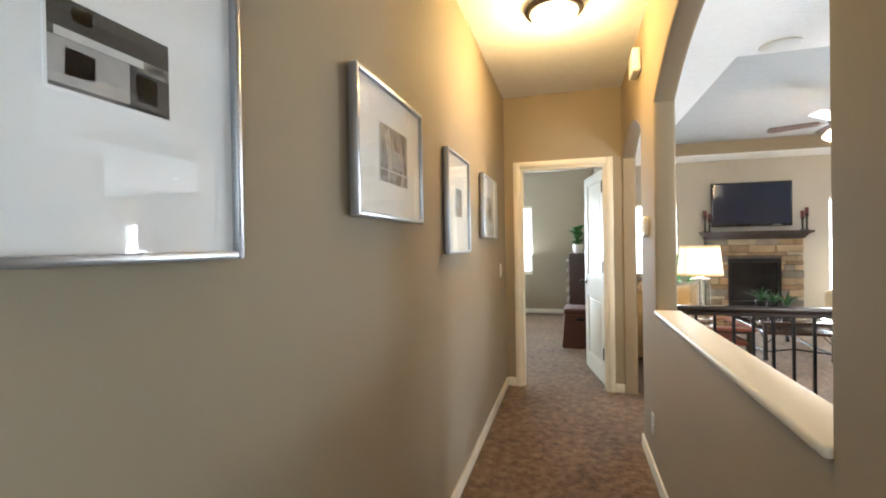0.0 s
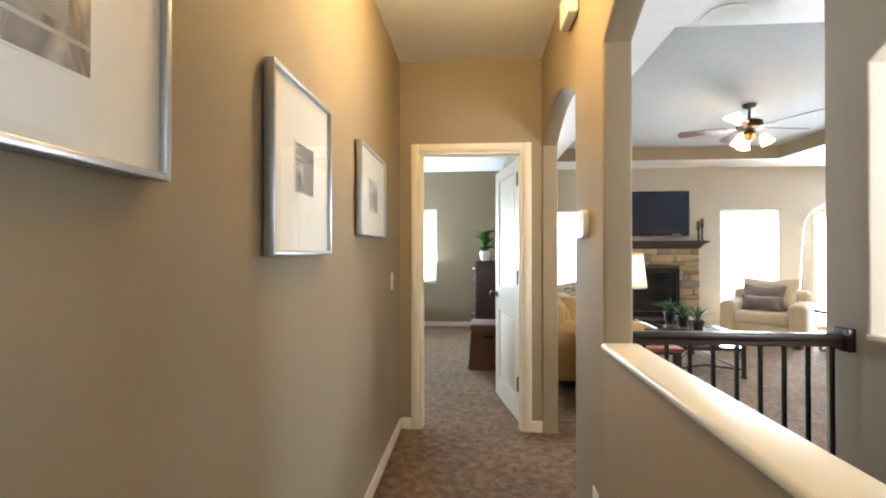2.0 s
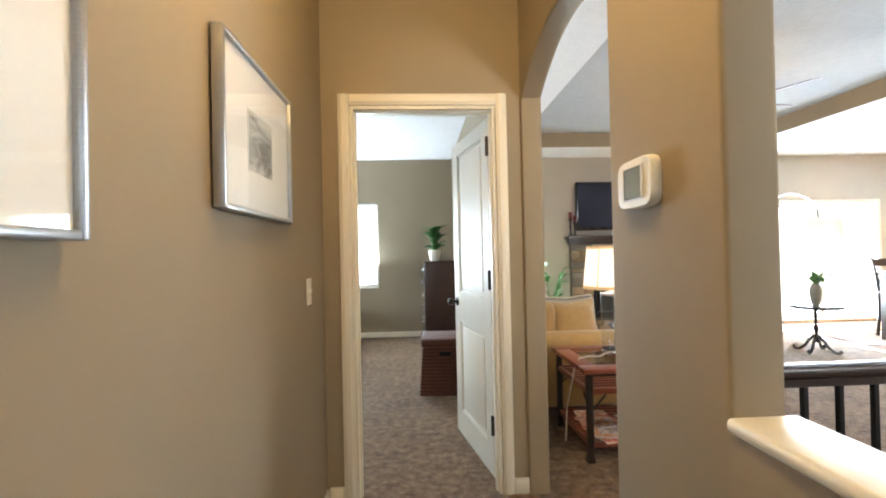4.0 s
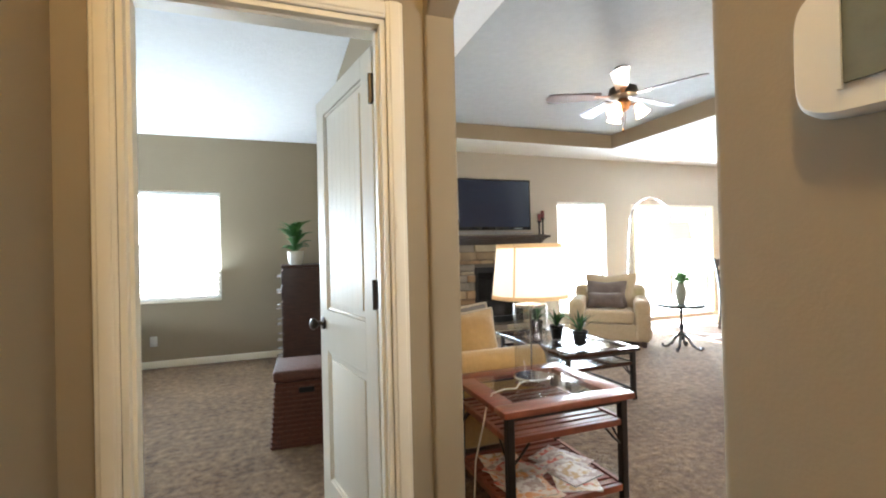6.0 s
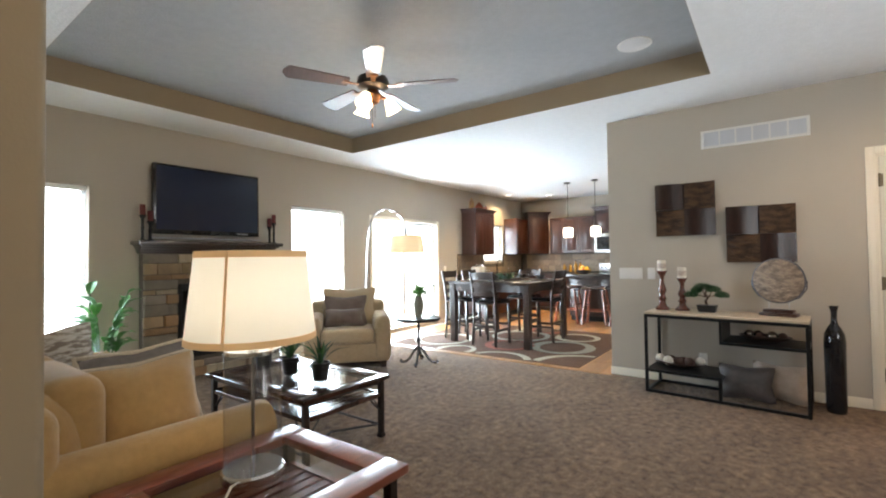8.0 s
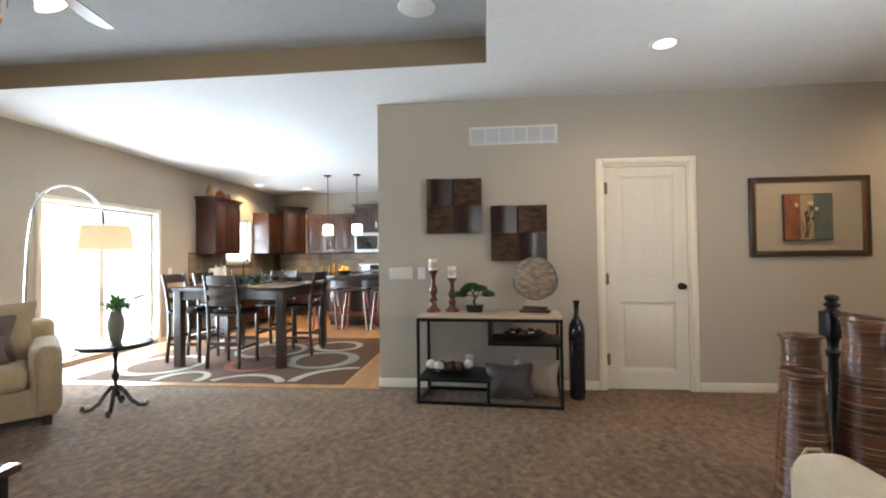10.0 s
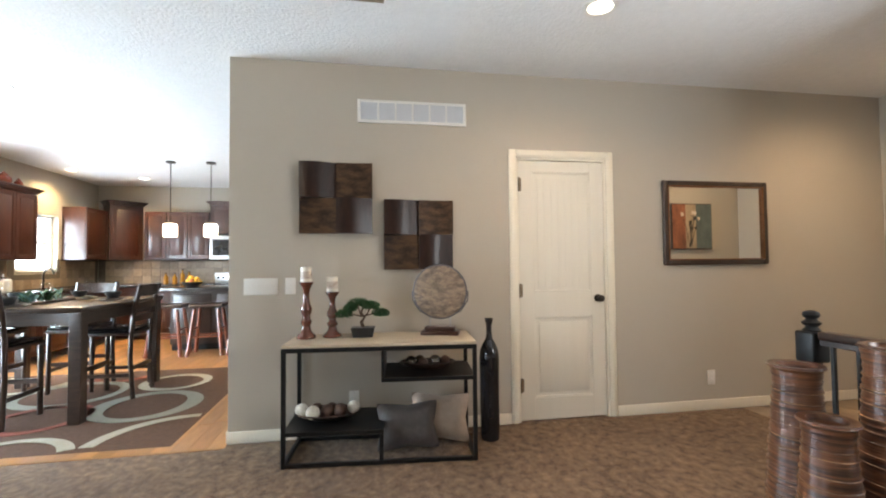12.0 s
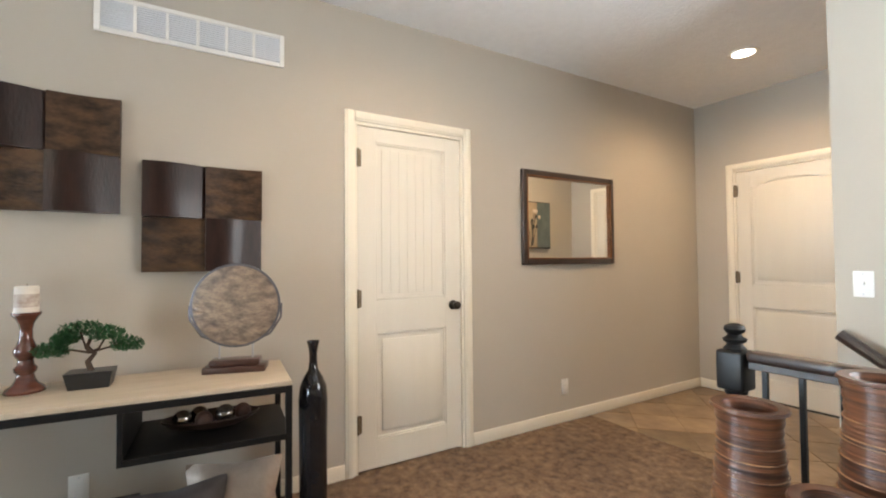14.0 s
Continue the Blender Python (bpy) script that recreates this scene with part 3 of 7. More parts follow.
def photo(name, c1, c2, c3, scale, stretch):
    """A black-and-white print: soft shapes in three tones."""
    m = bpy.data.materials.new(name)
    m.use_nodes = True
    n, link = m.node_tree.nodes, m.node_tree.links.new
    tc, mp, no, ra = n.new("ShaderNodeTexCoord"), n.new("ShaderNodeMapping"), n.new("ShaderNodeTexNoise"), n.new("ShaderNodeValToRGB")
    mp.inputs["Scale"].default_value = stretch
    mp.inputs["Rotation"].default_value = (radians(35), 0, 0)
    no.inputs["Scale"].default_value, no.inputs["Detail"].default_value, no.inputs["Distortion"].default_value = scale, 5, 1.2
    ra.color_ramp.elements[0].color, ra.color_ramp.elements[1].color = (*c1, 1), (*c3, 1)
    ra.color_ramp.elements[0].position, ra.color_ramp.elements[1].position = 0.36, 0.68
    e = ra.color_ramp.elements.new(0.5)
    e.color = (*c2, 1)
    link(tc.outputs["Object"], mp.inputs["Vector"])
    link(mp.outputs[0], no.inputs["Vector"])
    link(no.outputs["Fac"], ra.inputs[0])
    link(ra.outputs[0], n["Principled BSDF"].inputs["Base Color"])
    n["Principled BSDF"].inputs["Roughness"].default_value = 0.5
    return m


PHOTOTONES = [mat("photo_tone_" + n, a, b, 26, 0.5, width=0.5) for n, a, b in (("black", (0.02, 0.019, 0.018), (0.05, 0.047, 0.045)), ("grey", (0.17, 0.155, 0.145), (0.28, 0.26, 0.245)), ("pale", (0.48, 0.46, 0.44), (0.34, 0.32, 0.30)), ("white", (0.68, 0.67, 0.65), (0.55, 0.54, 0.52)), ("brown", (0.17, 0.11, 0.075), (0.27, 0.19, 0.13)))]


def framed_print(y0, y1, z0, z1, iy0, iy1, iz0, iz1, label, picture, shapes=()):
    """A silver-framed print on the hall's west wall, local origin at its lower back edge."""
    t = thing("framed_print", label, "picture", 0.001, (y0 + y1) / 2, z0, 0, "framed prints along the hall")
    c, w, h = (y0 + y1) / 2, (y1 - y0) / 2, z1 - z0
    bm = bmesh.new()
    f = 0.014
    for lo, hi in (((0.006, -w, 0), (0.036, -w + f, h)), ((0.006, w - f, 0), (0.036, w, h)), ((0.006, -w + f, 0), (0.036, w - f, f)), ((0.006, -w + f, h - f), (0.036, w - f, h))):
        box(bm, lo, hi, 0.004, 2)
    part("frame", bm, SILVER, t, "brushed silver frame")
    mt = part("mat_board", blk((0.008, -w + f, f), (0.022, w - f, h - f)), MATBOARD, t, "wide white mat board")
    im = part("image", blk((0.022, iy0 - c, iz0 - z0), (0.0225, iy1 - c, iz1 - z0)), picture, mt, "small black-and-white photograph")
    for u0, u1, v0, v1, tone in shapes:
        a, b, lo, hi = iy0 - c + (iy1 - iy0) * u0, iy0 - c + (iy1 - iy0) * u1, iz0 - z0 + (iz1 - iz0) * v0, iz0 - z0 + (iz1 - iz0) * v1
        bm = blk((0.0225, a, lo), (0.0228, b, hi))
        part("photo_shape", bm, PHOTOTONES[tone], mt)
    # the bevelled cut of the mat round the picture
    bm = bmesh.new()
    for a, b, lo, hi in ((iy0 - 0.004, iy0, iz0 - 0.004, iz1 + 0.004), (iy1, iy1 + 0.004, iz0 - 0.004, iz1 + 0.004), (iy0, iy1, iz0 - 0.004, iz0), (iy0, iy1, iz1, iz1 + 0.004)):
        box(bm, (0.022, a - c, lo - z0), (0.0235, b - c, hi - z0))
    part("mat_bevel", bm, MATBOARD, mt)
    part("hanging_pad", blk((0.0, -0.05, h - 0.08), (0.009, 0.05, h - 0.03)), BLACK, t)
    g = part("glazing", blk((0.028, -w + f, f), (0.030, w - f, h - f)), PICTUREGLASS, t, "clear picture glass")
    g.visible_shadow = False
    return t


framed_print(0.93, 1.435, 1.32, 1.85, 1.135, 1.296, 1.529, 1.637, "silver-framed print in a wide white mat, street scene", photo("print_street", (0.05, 0.048, 0.045), (0.22, 0.20, 0.18), (0.62, 0.60, 0.57), 14, (1, 1, 1.6)), ((0.0, 1.0, 0.66, 1.0, 0), (0.0, 0.62, 0.05, 0.55, 2), (0.05, 0.75, 0.56, 0.66, 3), (0.17, 0.33, 0.78, 0.95, 2), (0.12, 0.34, 0.16, 0.46, 4), (0.62, 1.0, 0.0, 0.5, 0), (0.68, 0.88, 0.12, 0.46, 1), (0.0, 1.0, 0.0, 0.05, 0)))
framed_print(1.885, 2.45, 1.425, 1.85, 2.06, 2.30, 1.545, 1.73, "silver-framed print in a wide white mat, sepia beams", photo("print_beams", (0.10, 0.085, 0.07), (0.26, 0.22, 0.18), (0.58, 0.54, 0.48), 9, (1, 2.2, 0.7)), ((0.42, 0.86, 0.30, 0.62, 2), (0.0, 1.0, 0.20, 0.235, 3), (0.08, 0.20, 0.05, 0.75, 1)))
framed_print(2.84, 3.312, 1.295, 1.815, 3.005, 3.155, 1.485, 1.635, "silver-framed upright print in a wide white mat", photo("print_shore", (0.12, 0.12, 0.11), (0.28, 0.27, 0.25), (0.6, 0.58, 0.55), 9, (1, 0.6, 3)), ((0.45, 0.95, 0.06, 0.60, 4), (0.05, 0.32, 0.0, 0.45, 1), (0.0, 1.0, 0.46, 0.50, 2)))
framed_print(3.745, 4.31, 1.385, 1.825, 3.93, 4.13, 1.51, 1.68, "silver-framed print in a wide white mat, misty hills", photo("print_hills", (0.10, 0.095, 0.085), (0.36, 0.35, 0.33), (0.66, 0.65, 0.62), 7, (1, 0.7, 2.4)))

FROST = cloth_glow("frosted_lamp_glass", (1.0, 0.80, 0.50), 5.0, 0.5)
t = thing("ceiling_light", "flush dome ceiling light of frosted glass, lit warm", "ceiling light", 0.52, 3.45, H - 0.105)
part("glass_dome", spin(bmesh.new(), [(0.001, 0.0), (0.05, 0.004), (0.095, 0.018), (0.128, 0.045), (0.138, 0.072)], 32, caps=False), FROST, t, "glowing frosted glass dome").visible_shadow = False
part("base_ring", spin(bmesh.new(), [(0.135, 0.066), (0.152, 0.064), (0.166, 0.075), (0.168, 0.09), (0.15, 0.105), (0.001, 0.105)], 32, caps=False), BRONZE, t, "oil-rubbed bronze base ring")
part("finial", spin(bmesh.new(), [(0.001, -0.014), (0.008, -0.010), (0.009, 0.0), (0.004, 0.004)], 12), BRONZE, t)

t = thing("door_chime", "white plastic door chime box high on the wall", "door chime", 1.039, 3.92, 2.42)
part("cover", blk((-0.055, -0.10, 0.0), (-0.004, 0.10, 0.145), 0.012, 3), PLASTIC, t)
part("back_plate", blk((-0.008, -0.09, 0.01), (0.0, 0.09, 0.135), 0.003), PLASTIC, t)

LCD = mat("grey_lcd", (0.17, 0.19, 0.17), (0.14, 0.16, 0.145), 30, 0.2)
t = thing("thermostat", "white wall thermostat with a grey screen", "thermostat", 1.039, 3.735, 1.427)
body = bmesh.new()
rims = []
for depth, scale in ((0.0, 0.97), (-0.010, 1.0), (-0.020, 0.985), (-0.026, 0.94)):
    rim = []
    for k in range(48):
        a = 2 * math.pi * k / 48
        ca, sa = math.cos(a), math.sin(a)
        rim.append(body.verts.new((depth, scale * 0.087 * math.copysign(abs(ca) ** 0.42, ca), scale * 0.062 * math.copysign(abs(sa) ** 0.42, sa))))
    rims.append(rim)
for ra, rb in zip(rims, rims[1:]):
    for k in range(48):
        body.faces.new((ra[k], ra[(k + 1) % 48], rb[(k + 1) % 48], rb[k]))
body.faces.new(rims[0][::-1])
body.faces.new(rims[-1])
part("housing", body, PLASTIC, t)
part("screen", blk((-0.0295, -0.045, -0.036), (-0.027, 0.043, 0.038), 0.001), LCD, t, "grey liquid crystal screen")
part("screen_bezel", box(box(blk((-0.031, 0.043, -0.04), (-0.027, 0.047, 0.042)), (-0.031, -0.049, -0.04), (-0.027, -0.045, 0.042)), (-0.031, -0.045, 0.038), (-0.027, 0.043, 0.042)), PLASTIC, t)


def plate(kind, x, y, z, out, gangs=1, label="", w=None):
    """A wall plate; out: the way that it faces, '+x', '-x', '+y' or '-y'."""
    turn = {"+x": 90, "-x": -90, "+y": 180, "-y": 0}[out]
    name = "light_switch" if kind == "switch" else "wall_outlet"
    t = thing(name, label or ("white toggle light switch on the wall" if kind == "switch" else "white duplex outlet low on the wall"), "switch" if kind == "switch" else "outlet", x, y, z, turn)
    hw = (w or (0.035 + 0.023 * (gangs - 1) * 2)) if gangs > 1 else 0.036
    part("cover_plate", blk((-hw, -0.006, -0.058), (hw, 0, 0.058), 0.003, 2), PLASTIC, t)
    for k in range(gangs):
        cx = (k - (gangs - 1) / 2) * 0.046
        if kind == "switch":
            part("toggle", blk((cx - 0.005, -0.017, -0.004), (cx + 0.005, -0.005, 0.012), 0.002, 2), PLASTIC, t)
        else:
            for cz in (-0.02, 0.02):
                part("socket", blk((cx - 0.017, -0.009, cz - 0.014), (cx + 0.017, -0.005, cz + 0.014), 0.004, 2), PLASTIC, t)
    for cz in (-0.045, 0.045):
        part("screw", spin(bmesh.new(), [(0.003, -0.0), (0.003, 0.0018)], 8), SILVER, t, m=pose(0, -0.006, cz, 90))
    return t


plate("switch", 0.0, 4.665, 1.11, "+x")
plate("outlet", 1.04, 3.56, 0.29, "-x")
plate("switch", 5.946, 5.442, 1.079, "-x", 4, "white four-gang switch plate on the beige wall", 0.115)
plate("switch", 5.946, 5.242, 1.08, "-x")
plate("outlet", 5.946, 1.89, 0.264, "-x")
plate("outlet", 5.946, 4.80, 0.26, "-x")
plate("switch", 4.21, 1.82, 1.11, "+y")
plate("switch", 8.18, 9.495, 1.06, "-y")
plate("outlet", -0.83, 9.54, 0.31, "-y")

# ---- stair rails ----
RAILWOOD = mat("dark_rail_wood", (0.035, 0.018, 0.012), (0.018, 0.010, 0.008), 12, 0.35, stretch=(7, 7, 1), coat=0.15)


def iron_rail(label, x0, x1, y, top, posts, turn_y=False):
    t = thing("stair_railing", label, "railing", x0, y, 0)
    L = x1 - x0
    bm = bmesh.new()
    box(bm, (0, -0.03, top - 0.034), (L, 0.03, top), 0.010, 3)
    box(bm, (0, -0.018, top - 0.058), (L, 0.018, top - 0.034), 0.003)
    part("handrail", bm, RAILWOOD, t, "dark stained wooden handrail")
    part("shoe_rail", blk((0, -0.02, 0), (L, 0.02, 0.02), 0.003), RAILWOOD, t)
    first = None
    for p in posts:
        if first is None:
            first = part("baluster", blk((-0.0075, -0.0075, 0.018), (0.0075, 0.0075, top - 0.056), 0.001), BLACK, t, "black square iron baluster", m=pose(p - x0, 0, 0))
        else:
            again(first, pose(p - x0, 0, 0))
    return t


r1 = iron_rail("dark wood and black iron railing across the stairwell", 1.15, 2.19, 3.85, 0.938, [1.23 + 0.103 * k for k in range(10)])
part("rosette", blk((1.04, -0.045, 0.86), (1.075, 0.045, 0.965), 0.006, 2), RAILWOOD, r1)
r2 = iron_rail("dark wood and black iron railing running to a turned newel", 2.413, 4.20, 2.84, 0.93, [2.50 + 0.0975 * k for k in range(18)])
nw = thing("newel_post", "dark turned newel post with a ball finial", "newel post", 4.245, 2.84, 0)
part("shaft", spin(bmesh.new(), [(0.038, 0.30), (0.030, 0.34), (0.026, 0.42), (0.024, 0.60), (0.022, 0.68), (0.030, 0.70), (0.033, 0.715), (0.024, 0.73), (0.027, 0.775), (0.034, 0.785), (0.034, 0.80)], 20), BLACK, nw)
part("base_block", blk((-0.043, -0.043, 0), (0.043, 0.043, 0.305), 0.005, 2), BLACK, nw)
part("cap_block", blk((-0.043, -0.043, 0.795), (0.043, 0.043, 0.925), 0.010, 3), BLACK, nw)
part("finial", spin(bmesh.new(), [(0.032, 0.92), (0.034, 0.93), (0.026, 0.938), (0.022, 0.945), (0.033, 0.953), (0.036, 0.962), (0.024, 0.970), (0.019, 0.977), (0.029, 0.985), (0.032, 0.995), (0.027, 1.006), (0.012, 1.012), (0.001, 1.013)], 20), BLACK, nw)
bm = bmesh.new()
tube(bm, [(4.28, 1.885, 0.885), (3.74, 1.885, 0.50), (2.84, 1.885, -0.14)], 0.026, 10)
hr = single("wall_handrail", bm, RAILWOOD, "dark wooden handrail sloping down beside the stairs", "handrail")
for bx_ in (4.09, 3.14):
    bz_ = 0.885 - (4.28 - bx_) * 0.713
    part("bracket", tube(bmesh.new(), [(bx_, 1.822, bz_ - 0.06), (bx_, 1.865, bz_ - 0.055), (bx_, 1.882, bz_ - 0.02)], 0.007, 8), BRONZE, hr)

st = thing("staircase", "carpeted stairs going down beside the foyer", "stairs")
st["kind"] = "structure"
first = part("step", blk((-0.28, 1.82, -0.18), (0.0, 2.81, 0.0), 0.012, 2), CARPET, st, m=pose(4.25, 0, -0.18))
for k in range(1, 8):
    again(first, pose(4.25 - 0.265 * k, 0, -0.18 - 0.18 * k))
setting("floor_stair_landing", blk((1.15, 0.5, -1.75), (4.3, 3.95, -1.62)), CARPET, "carpeted landing at the foot of the stairs", "floor")
wall("wall_stairwell_north", "wall below the stairwell edge", "x", 3.78, 0.04, 1.15, 2.3, z0=-1.65, z1=-0.002)
wall("wall_stairwell_west", "wall below the hall floor", "y", 1.11, 0.04, 0.5, 3.9, z0=-1.65, z1=-0.002)
wall("wall_stairwell_south", "wall closing the stairwell", "x", 0.4, 0.1, 1.15, 4.19, z0=-1.65, z1=2.71, material=WALL_LIGHT)
wall("wall_stairwell_east", "wall below the living room edge", "y", 2.30, 0.04, 2.81, 3.9, z0=-1.65, z1=-0.082)
wall("wall_under_rail", "wall below the rail", "x", 2.81, 0.03, 2.3, 4.26, z0=-1.65, z1=-0.082)

# ---- bedroom things ----
WICKER = mat("red_brown_wicker", (0.13, 0.042, 0.025), (0.055, 0.018, 0.012), 40, 0.65, bump=0.6, bscale=90, stretch=(1, 1, 3))
CHERRY = mat("dark_cherry_wood", (0.060, 0.024, 0.016), (0.030, 0.012, 0.009), 7, 0.30, stretch=(1, 1, 7), bump=0.03, bscale=60, coat=0.2)
LEAF = mat("green_leaf", (0.035, 0.12, 0.030), (0.06, 0.17, 0.045), 30, 0.45, vary=0.2)
DARKLEAF = mat("dark_green_leaf", (0.018, 0.060, 0.025), (0.03, 0.09, 0.035), 30, 0.5, vary=0.2)
POTWHITE = mat("white_glazed_pot", (0.72, 0.68, 0.62), (0.68, 0.63, 0.56), 12, 0.3)
SOIL = mat("potting_soil", (0.03, 0.022, 0.016), (0.05, 0.038, 0.028), 60, 0.95, bump=0.8, bscale=90)


def leaf_blade(bm, base, tip, width, bend=0.3, up=(0, 0, 1), folds=5):
    """One long leaf from base to tip, widest at its middle, arched by bend."""
    base, tip = Vector(base), Vector(tip)
    d = tip - base
    side = d.cross(Vector(up))
    side = side.normalized() if side.length > 1e-5 else Vector((1, 0, 0))
    rise = side.cross(d).normalized()
    rows = []
    for k in range(folds + 1):
        s = k / folds
        w = width * math.sin(math.pi * min(0.97, 0.12 + 0.88 * s)) * 0.5
        p = base + d * s + rise * (bend * d.length * math.sin(math.pi * s) * 0.5)
        rows.append((bm.verts.new(p - side * w), bm.verts.new(p - rise * w * 0.35), bm.verts.new(p + side * w)))
    for a, b in zip(rows, rows[1:]):
        bm.faces.new((a[0], a[1], b[1], b[0]))
        bm.faces.new((a[1], a[2], b[2], b[1]))
    return bm


def chest():
    t = thing("tall_dresser", "tall dark cherry chest of drawers with silver pulls", "dresser", 0.565, 8.64, 0)
    part("carcass", blk((0.015, 0, 0.06), (0.46, 0.85, 1.13), 0.004), CHERRY, t)
    part("top", blk((0.0, -0.015, 1.13), (0.46, 0.865, 1.16), 0.006, 2), CHERRY, t)
    part("plinth", blk((0.03, 0.01, 0), (0.455, 0.84, 0.06), 0.003), CHERRY, t)
    for k in range(6):
        z = 0.08 + 0.174 * k
        d = part("drawer_front", blk((0.0, 0.02, z), (0.02, 0.83, z + 0.164), 0.004, 2), CHERRY, t)
        for y in (0.2, 0.63):
            part("pull", tube(bmesh.new(), [(0.0, y - 0.05, z + 0.085), (-0.045, y - 0.045, z + 0.08), (-0.06, y, z + 0.078), (-0.045, y + 0.045, z + 0.08), (0.0, y + 0.05, z + 0.085)], 0.006, 6), CHROME, d, "silver bow pull")
    return t


chest()
t = thing("potted_plant", "leafy green plant in a white pot on the dresser", "potted plant", 0.72, 8.82, 1.16)
part("pot", spin(bmesh.new(), [(0.055, 0), (0.075, 0.03), (0.085, 0.10), (0.088, 0.15), (0.080, 0.152), (0.075, 0.13), (0.001, 0.13)], 24), POTWHITE, t, "white glazed pot")
rng = random.Random(3)
for k in range(46):
    a, r, h = rng.uniform(0, 6.28), rng.uniform(0.07, 0.23), rng.uniform(0.08, 0.40)
    bm = leaf_blade(bmesh.new(), (0.02 * math.cos(a), 0.02 * math.sin(a), 0.12 + h * 0.4), (r * math.cos(a), r * math.sin(a), 0.10 + h), 0.085, 0.5)
    part("leaf", bm, LEAF, t)
for k in range(7):
    a = k * 0.9
    part("stem", tube(bmesh.new(), [(0.01 * math.cos(a), 0.01 * math.sin(a), 0.12), (0.03 * math.cos(a), 0.03 * math.sin(a), 0.24)], 0.003, 5), LEAF, t)

t = thing("wicker_hamper", "red-brown woven wicker hamper with a hinged lid", "hamper", 0.72, 6.885, 0, -3)
bm = bmesh.new()
for (z, w, d) in ((0.0, 0.225, 0.235),):
    lo = [bm.verts.new((sx * 0.225, sy * 0.235, 0.0)) for sx, sy in ((-1, -1), (1, -1), (1, 1), (-1, 1))]
    hi = [bm.verts.new((sx * 0.195, sy * 0.205, 0.42)) for sx, sy in ((-1, -1), (1, -1), (1, 1), (-1, 1))]
    bm.faces.new(lo[::-1])
    bm.faces.new(hi)
    for k in range(4):
        bm.faces.new((lo[k], lo[(k + 1) % 4], hi[(k + 1) % 4], hi[k]))
body = part("basket_body", bm, WICKER, t)
for k in range(13):
    z = 0.015 + k * 0.031
    w, d = 0.228 - 0.03 * z / 0.42, 0.238 - 0.03 * z / 0.42
    part("weave_band", tube(bmesh.new(), [(-w, -d, z), (w, -d, z), (w, d, z), (-w, d, z), (-w, -d, z)], 0.008, 6), WICKER, body)
lid = part("lid", blk((-0.212, -0.222, 0.425), (0.212, 0.222, 0.50), 0.02, 3), WICKER, t, "woven wicker lid")
part("handle_slot", blk((-0.05, -0.229, 0.35), (0.05, -0.205, 0.385), 0.004), BLACK, t, "dark handle opening")

QUILT = mat("striped_bedspread", (0.30, 0.24, 0.19), (0.19, 0.15, 0.12), 12, 0.9, bump=0.5, bscale=120, stretch=(1, 6, 1))
t = thing("bed", "bed with a draped taupe bedspread", "bed", -1.93, 8.35, 0)
part("mattress", blk((-0.95, -0.95, 0.25), (0.95, 0.95, 0.60), 0.11, 5), QUILT, t)
part("skirt", blk((-0.97, -0.97, 0.03), (0.97, 0.97, 0.30), 0.03, 3), QUILT, t)
part("leg", blk((0.88, -0.95, 0.0), (0.94, -0.89, 0.05)), DARKWOOD, t)

# ---- living room: fireplace wall ----
STONES = [mat("ledge_stone_" + n, a, b, 6, 0.88, bump=0.8, bscale=26, vary=0.25) for n, a, b in (("tan", (0.39, 0.285, 0.17), (0.28, 0.20, 0.125)), ("grey", (0.25, 0.21, 0.17), (0.17, 0.145, 0.12)), ("rust", (0.36, 0.22, 0.115), (0.24, 0.155, 0.09)), ("cream", (0.43, 0.355, 0.25), (0.32, 0.26, 0.18)))]
GROUT = mat("stone_joint", (0.12, 0.10, 0.08), (0.09, 0.075, 0.06), 20, 0.95)
FIREGLASS = mat("dark_fireplace_glass", (0.008, 0.008, 0.010), (0.014, 0.013, 0.014), 6, 0.10)
fp = thing("fireplace", "stone fireplace with a dark wooden mantel and black firebox", "fireplace", 3.555, 9.495, 0)
bm = bmesh.new()
for lo, hi in (((-0.72, -0.085, 0), (-0.385, 0, 1.36)), ((0.385, -0.085, 0), (0.70, 0, 1.36)), ((-0.385, -0.085, 1.03), (0.385, 0, 1.36)), ((-0.385, -0.085, 0), (0.385, 0, 0.22))):
    box(bm, lo, hi)
core = part("surround", bm, GROUT, fp, "mortared backing")
part("firebox_frame", box(box(box(blk((-0.385, -0.11, 0.22), (-0.345, -0.01, 1.03), 0.003), (0.345, -0.11, 0.22), (0.385, -0.01, 1.03), 0.003), (-0.345, -0.11, 0.95), (0.345, -0.01, 1.03), 0.003), (-0.345, -0.11, 0.22), (0.345, -0.01, 0.31), 0.003), BLACK, fp, "black metal firebox frame")
part("firebox_glass", blk((-0.345, -0.07, 0.31), (0.345, -0.062, 0.95)), FIREGLASS, fp, "dark glass front")
for k in range(5):
    part("louvre", blk((-0.33, -0.108, 0.235 + 0.014 * k), (0.33, -0.10, 0.243 + 0.014 * k)), BLACK, fp)
mant = part("mantel_shelf", blk((-0.80, -0.25, 1.445), (0.80, 0, 1.485), 0.006, 2), DARKWOOD, fp, "espresso wooden mantel shelf")
bm = bmesh.new()
for k, (out, z) in enumerate(((0.10, 1.36), (0.13, 1.385), (0.17, 1.41), (0.215, 1.432))):
    box(bm, (-0.72 - out * 0.25, -out, z - 0.004), (0.71 + out * 0.25, 0, z + 0.022), 0.004, 2)
part("crown_moulding", bm, DARKWOOD, mant)
rng = random.Random(7)
z = 0.004
stones = []
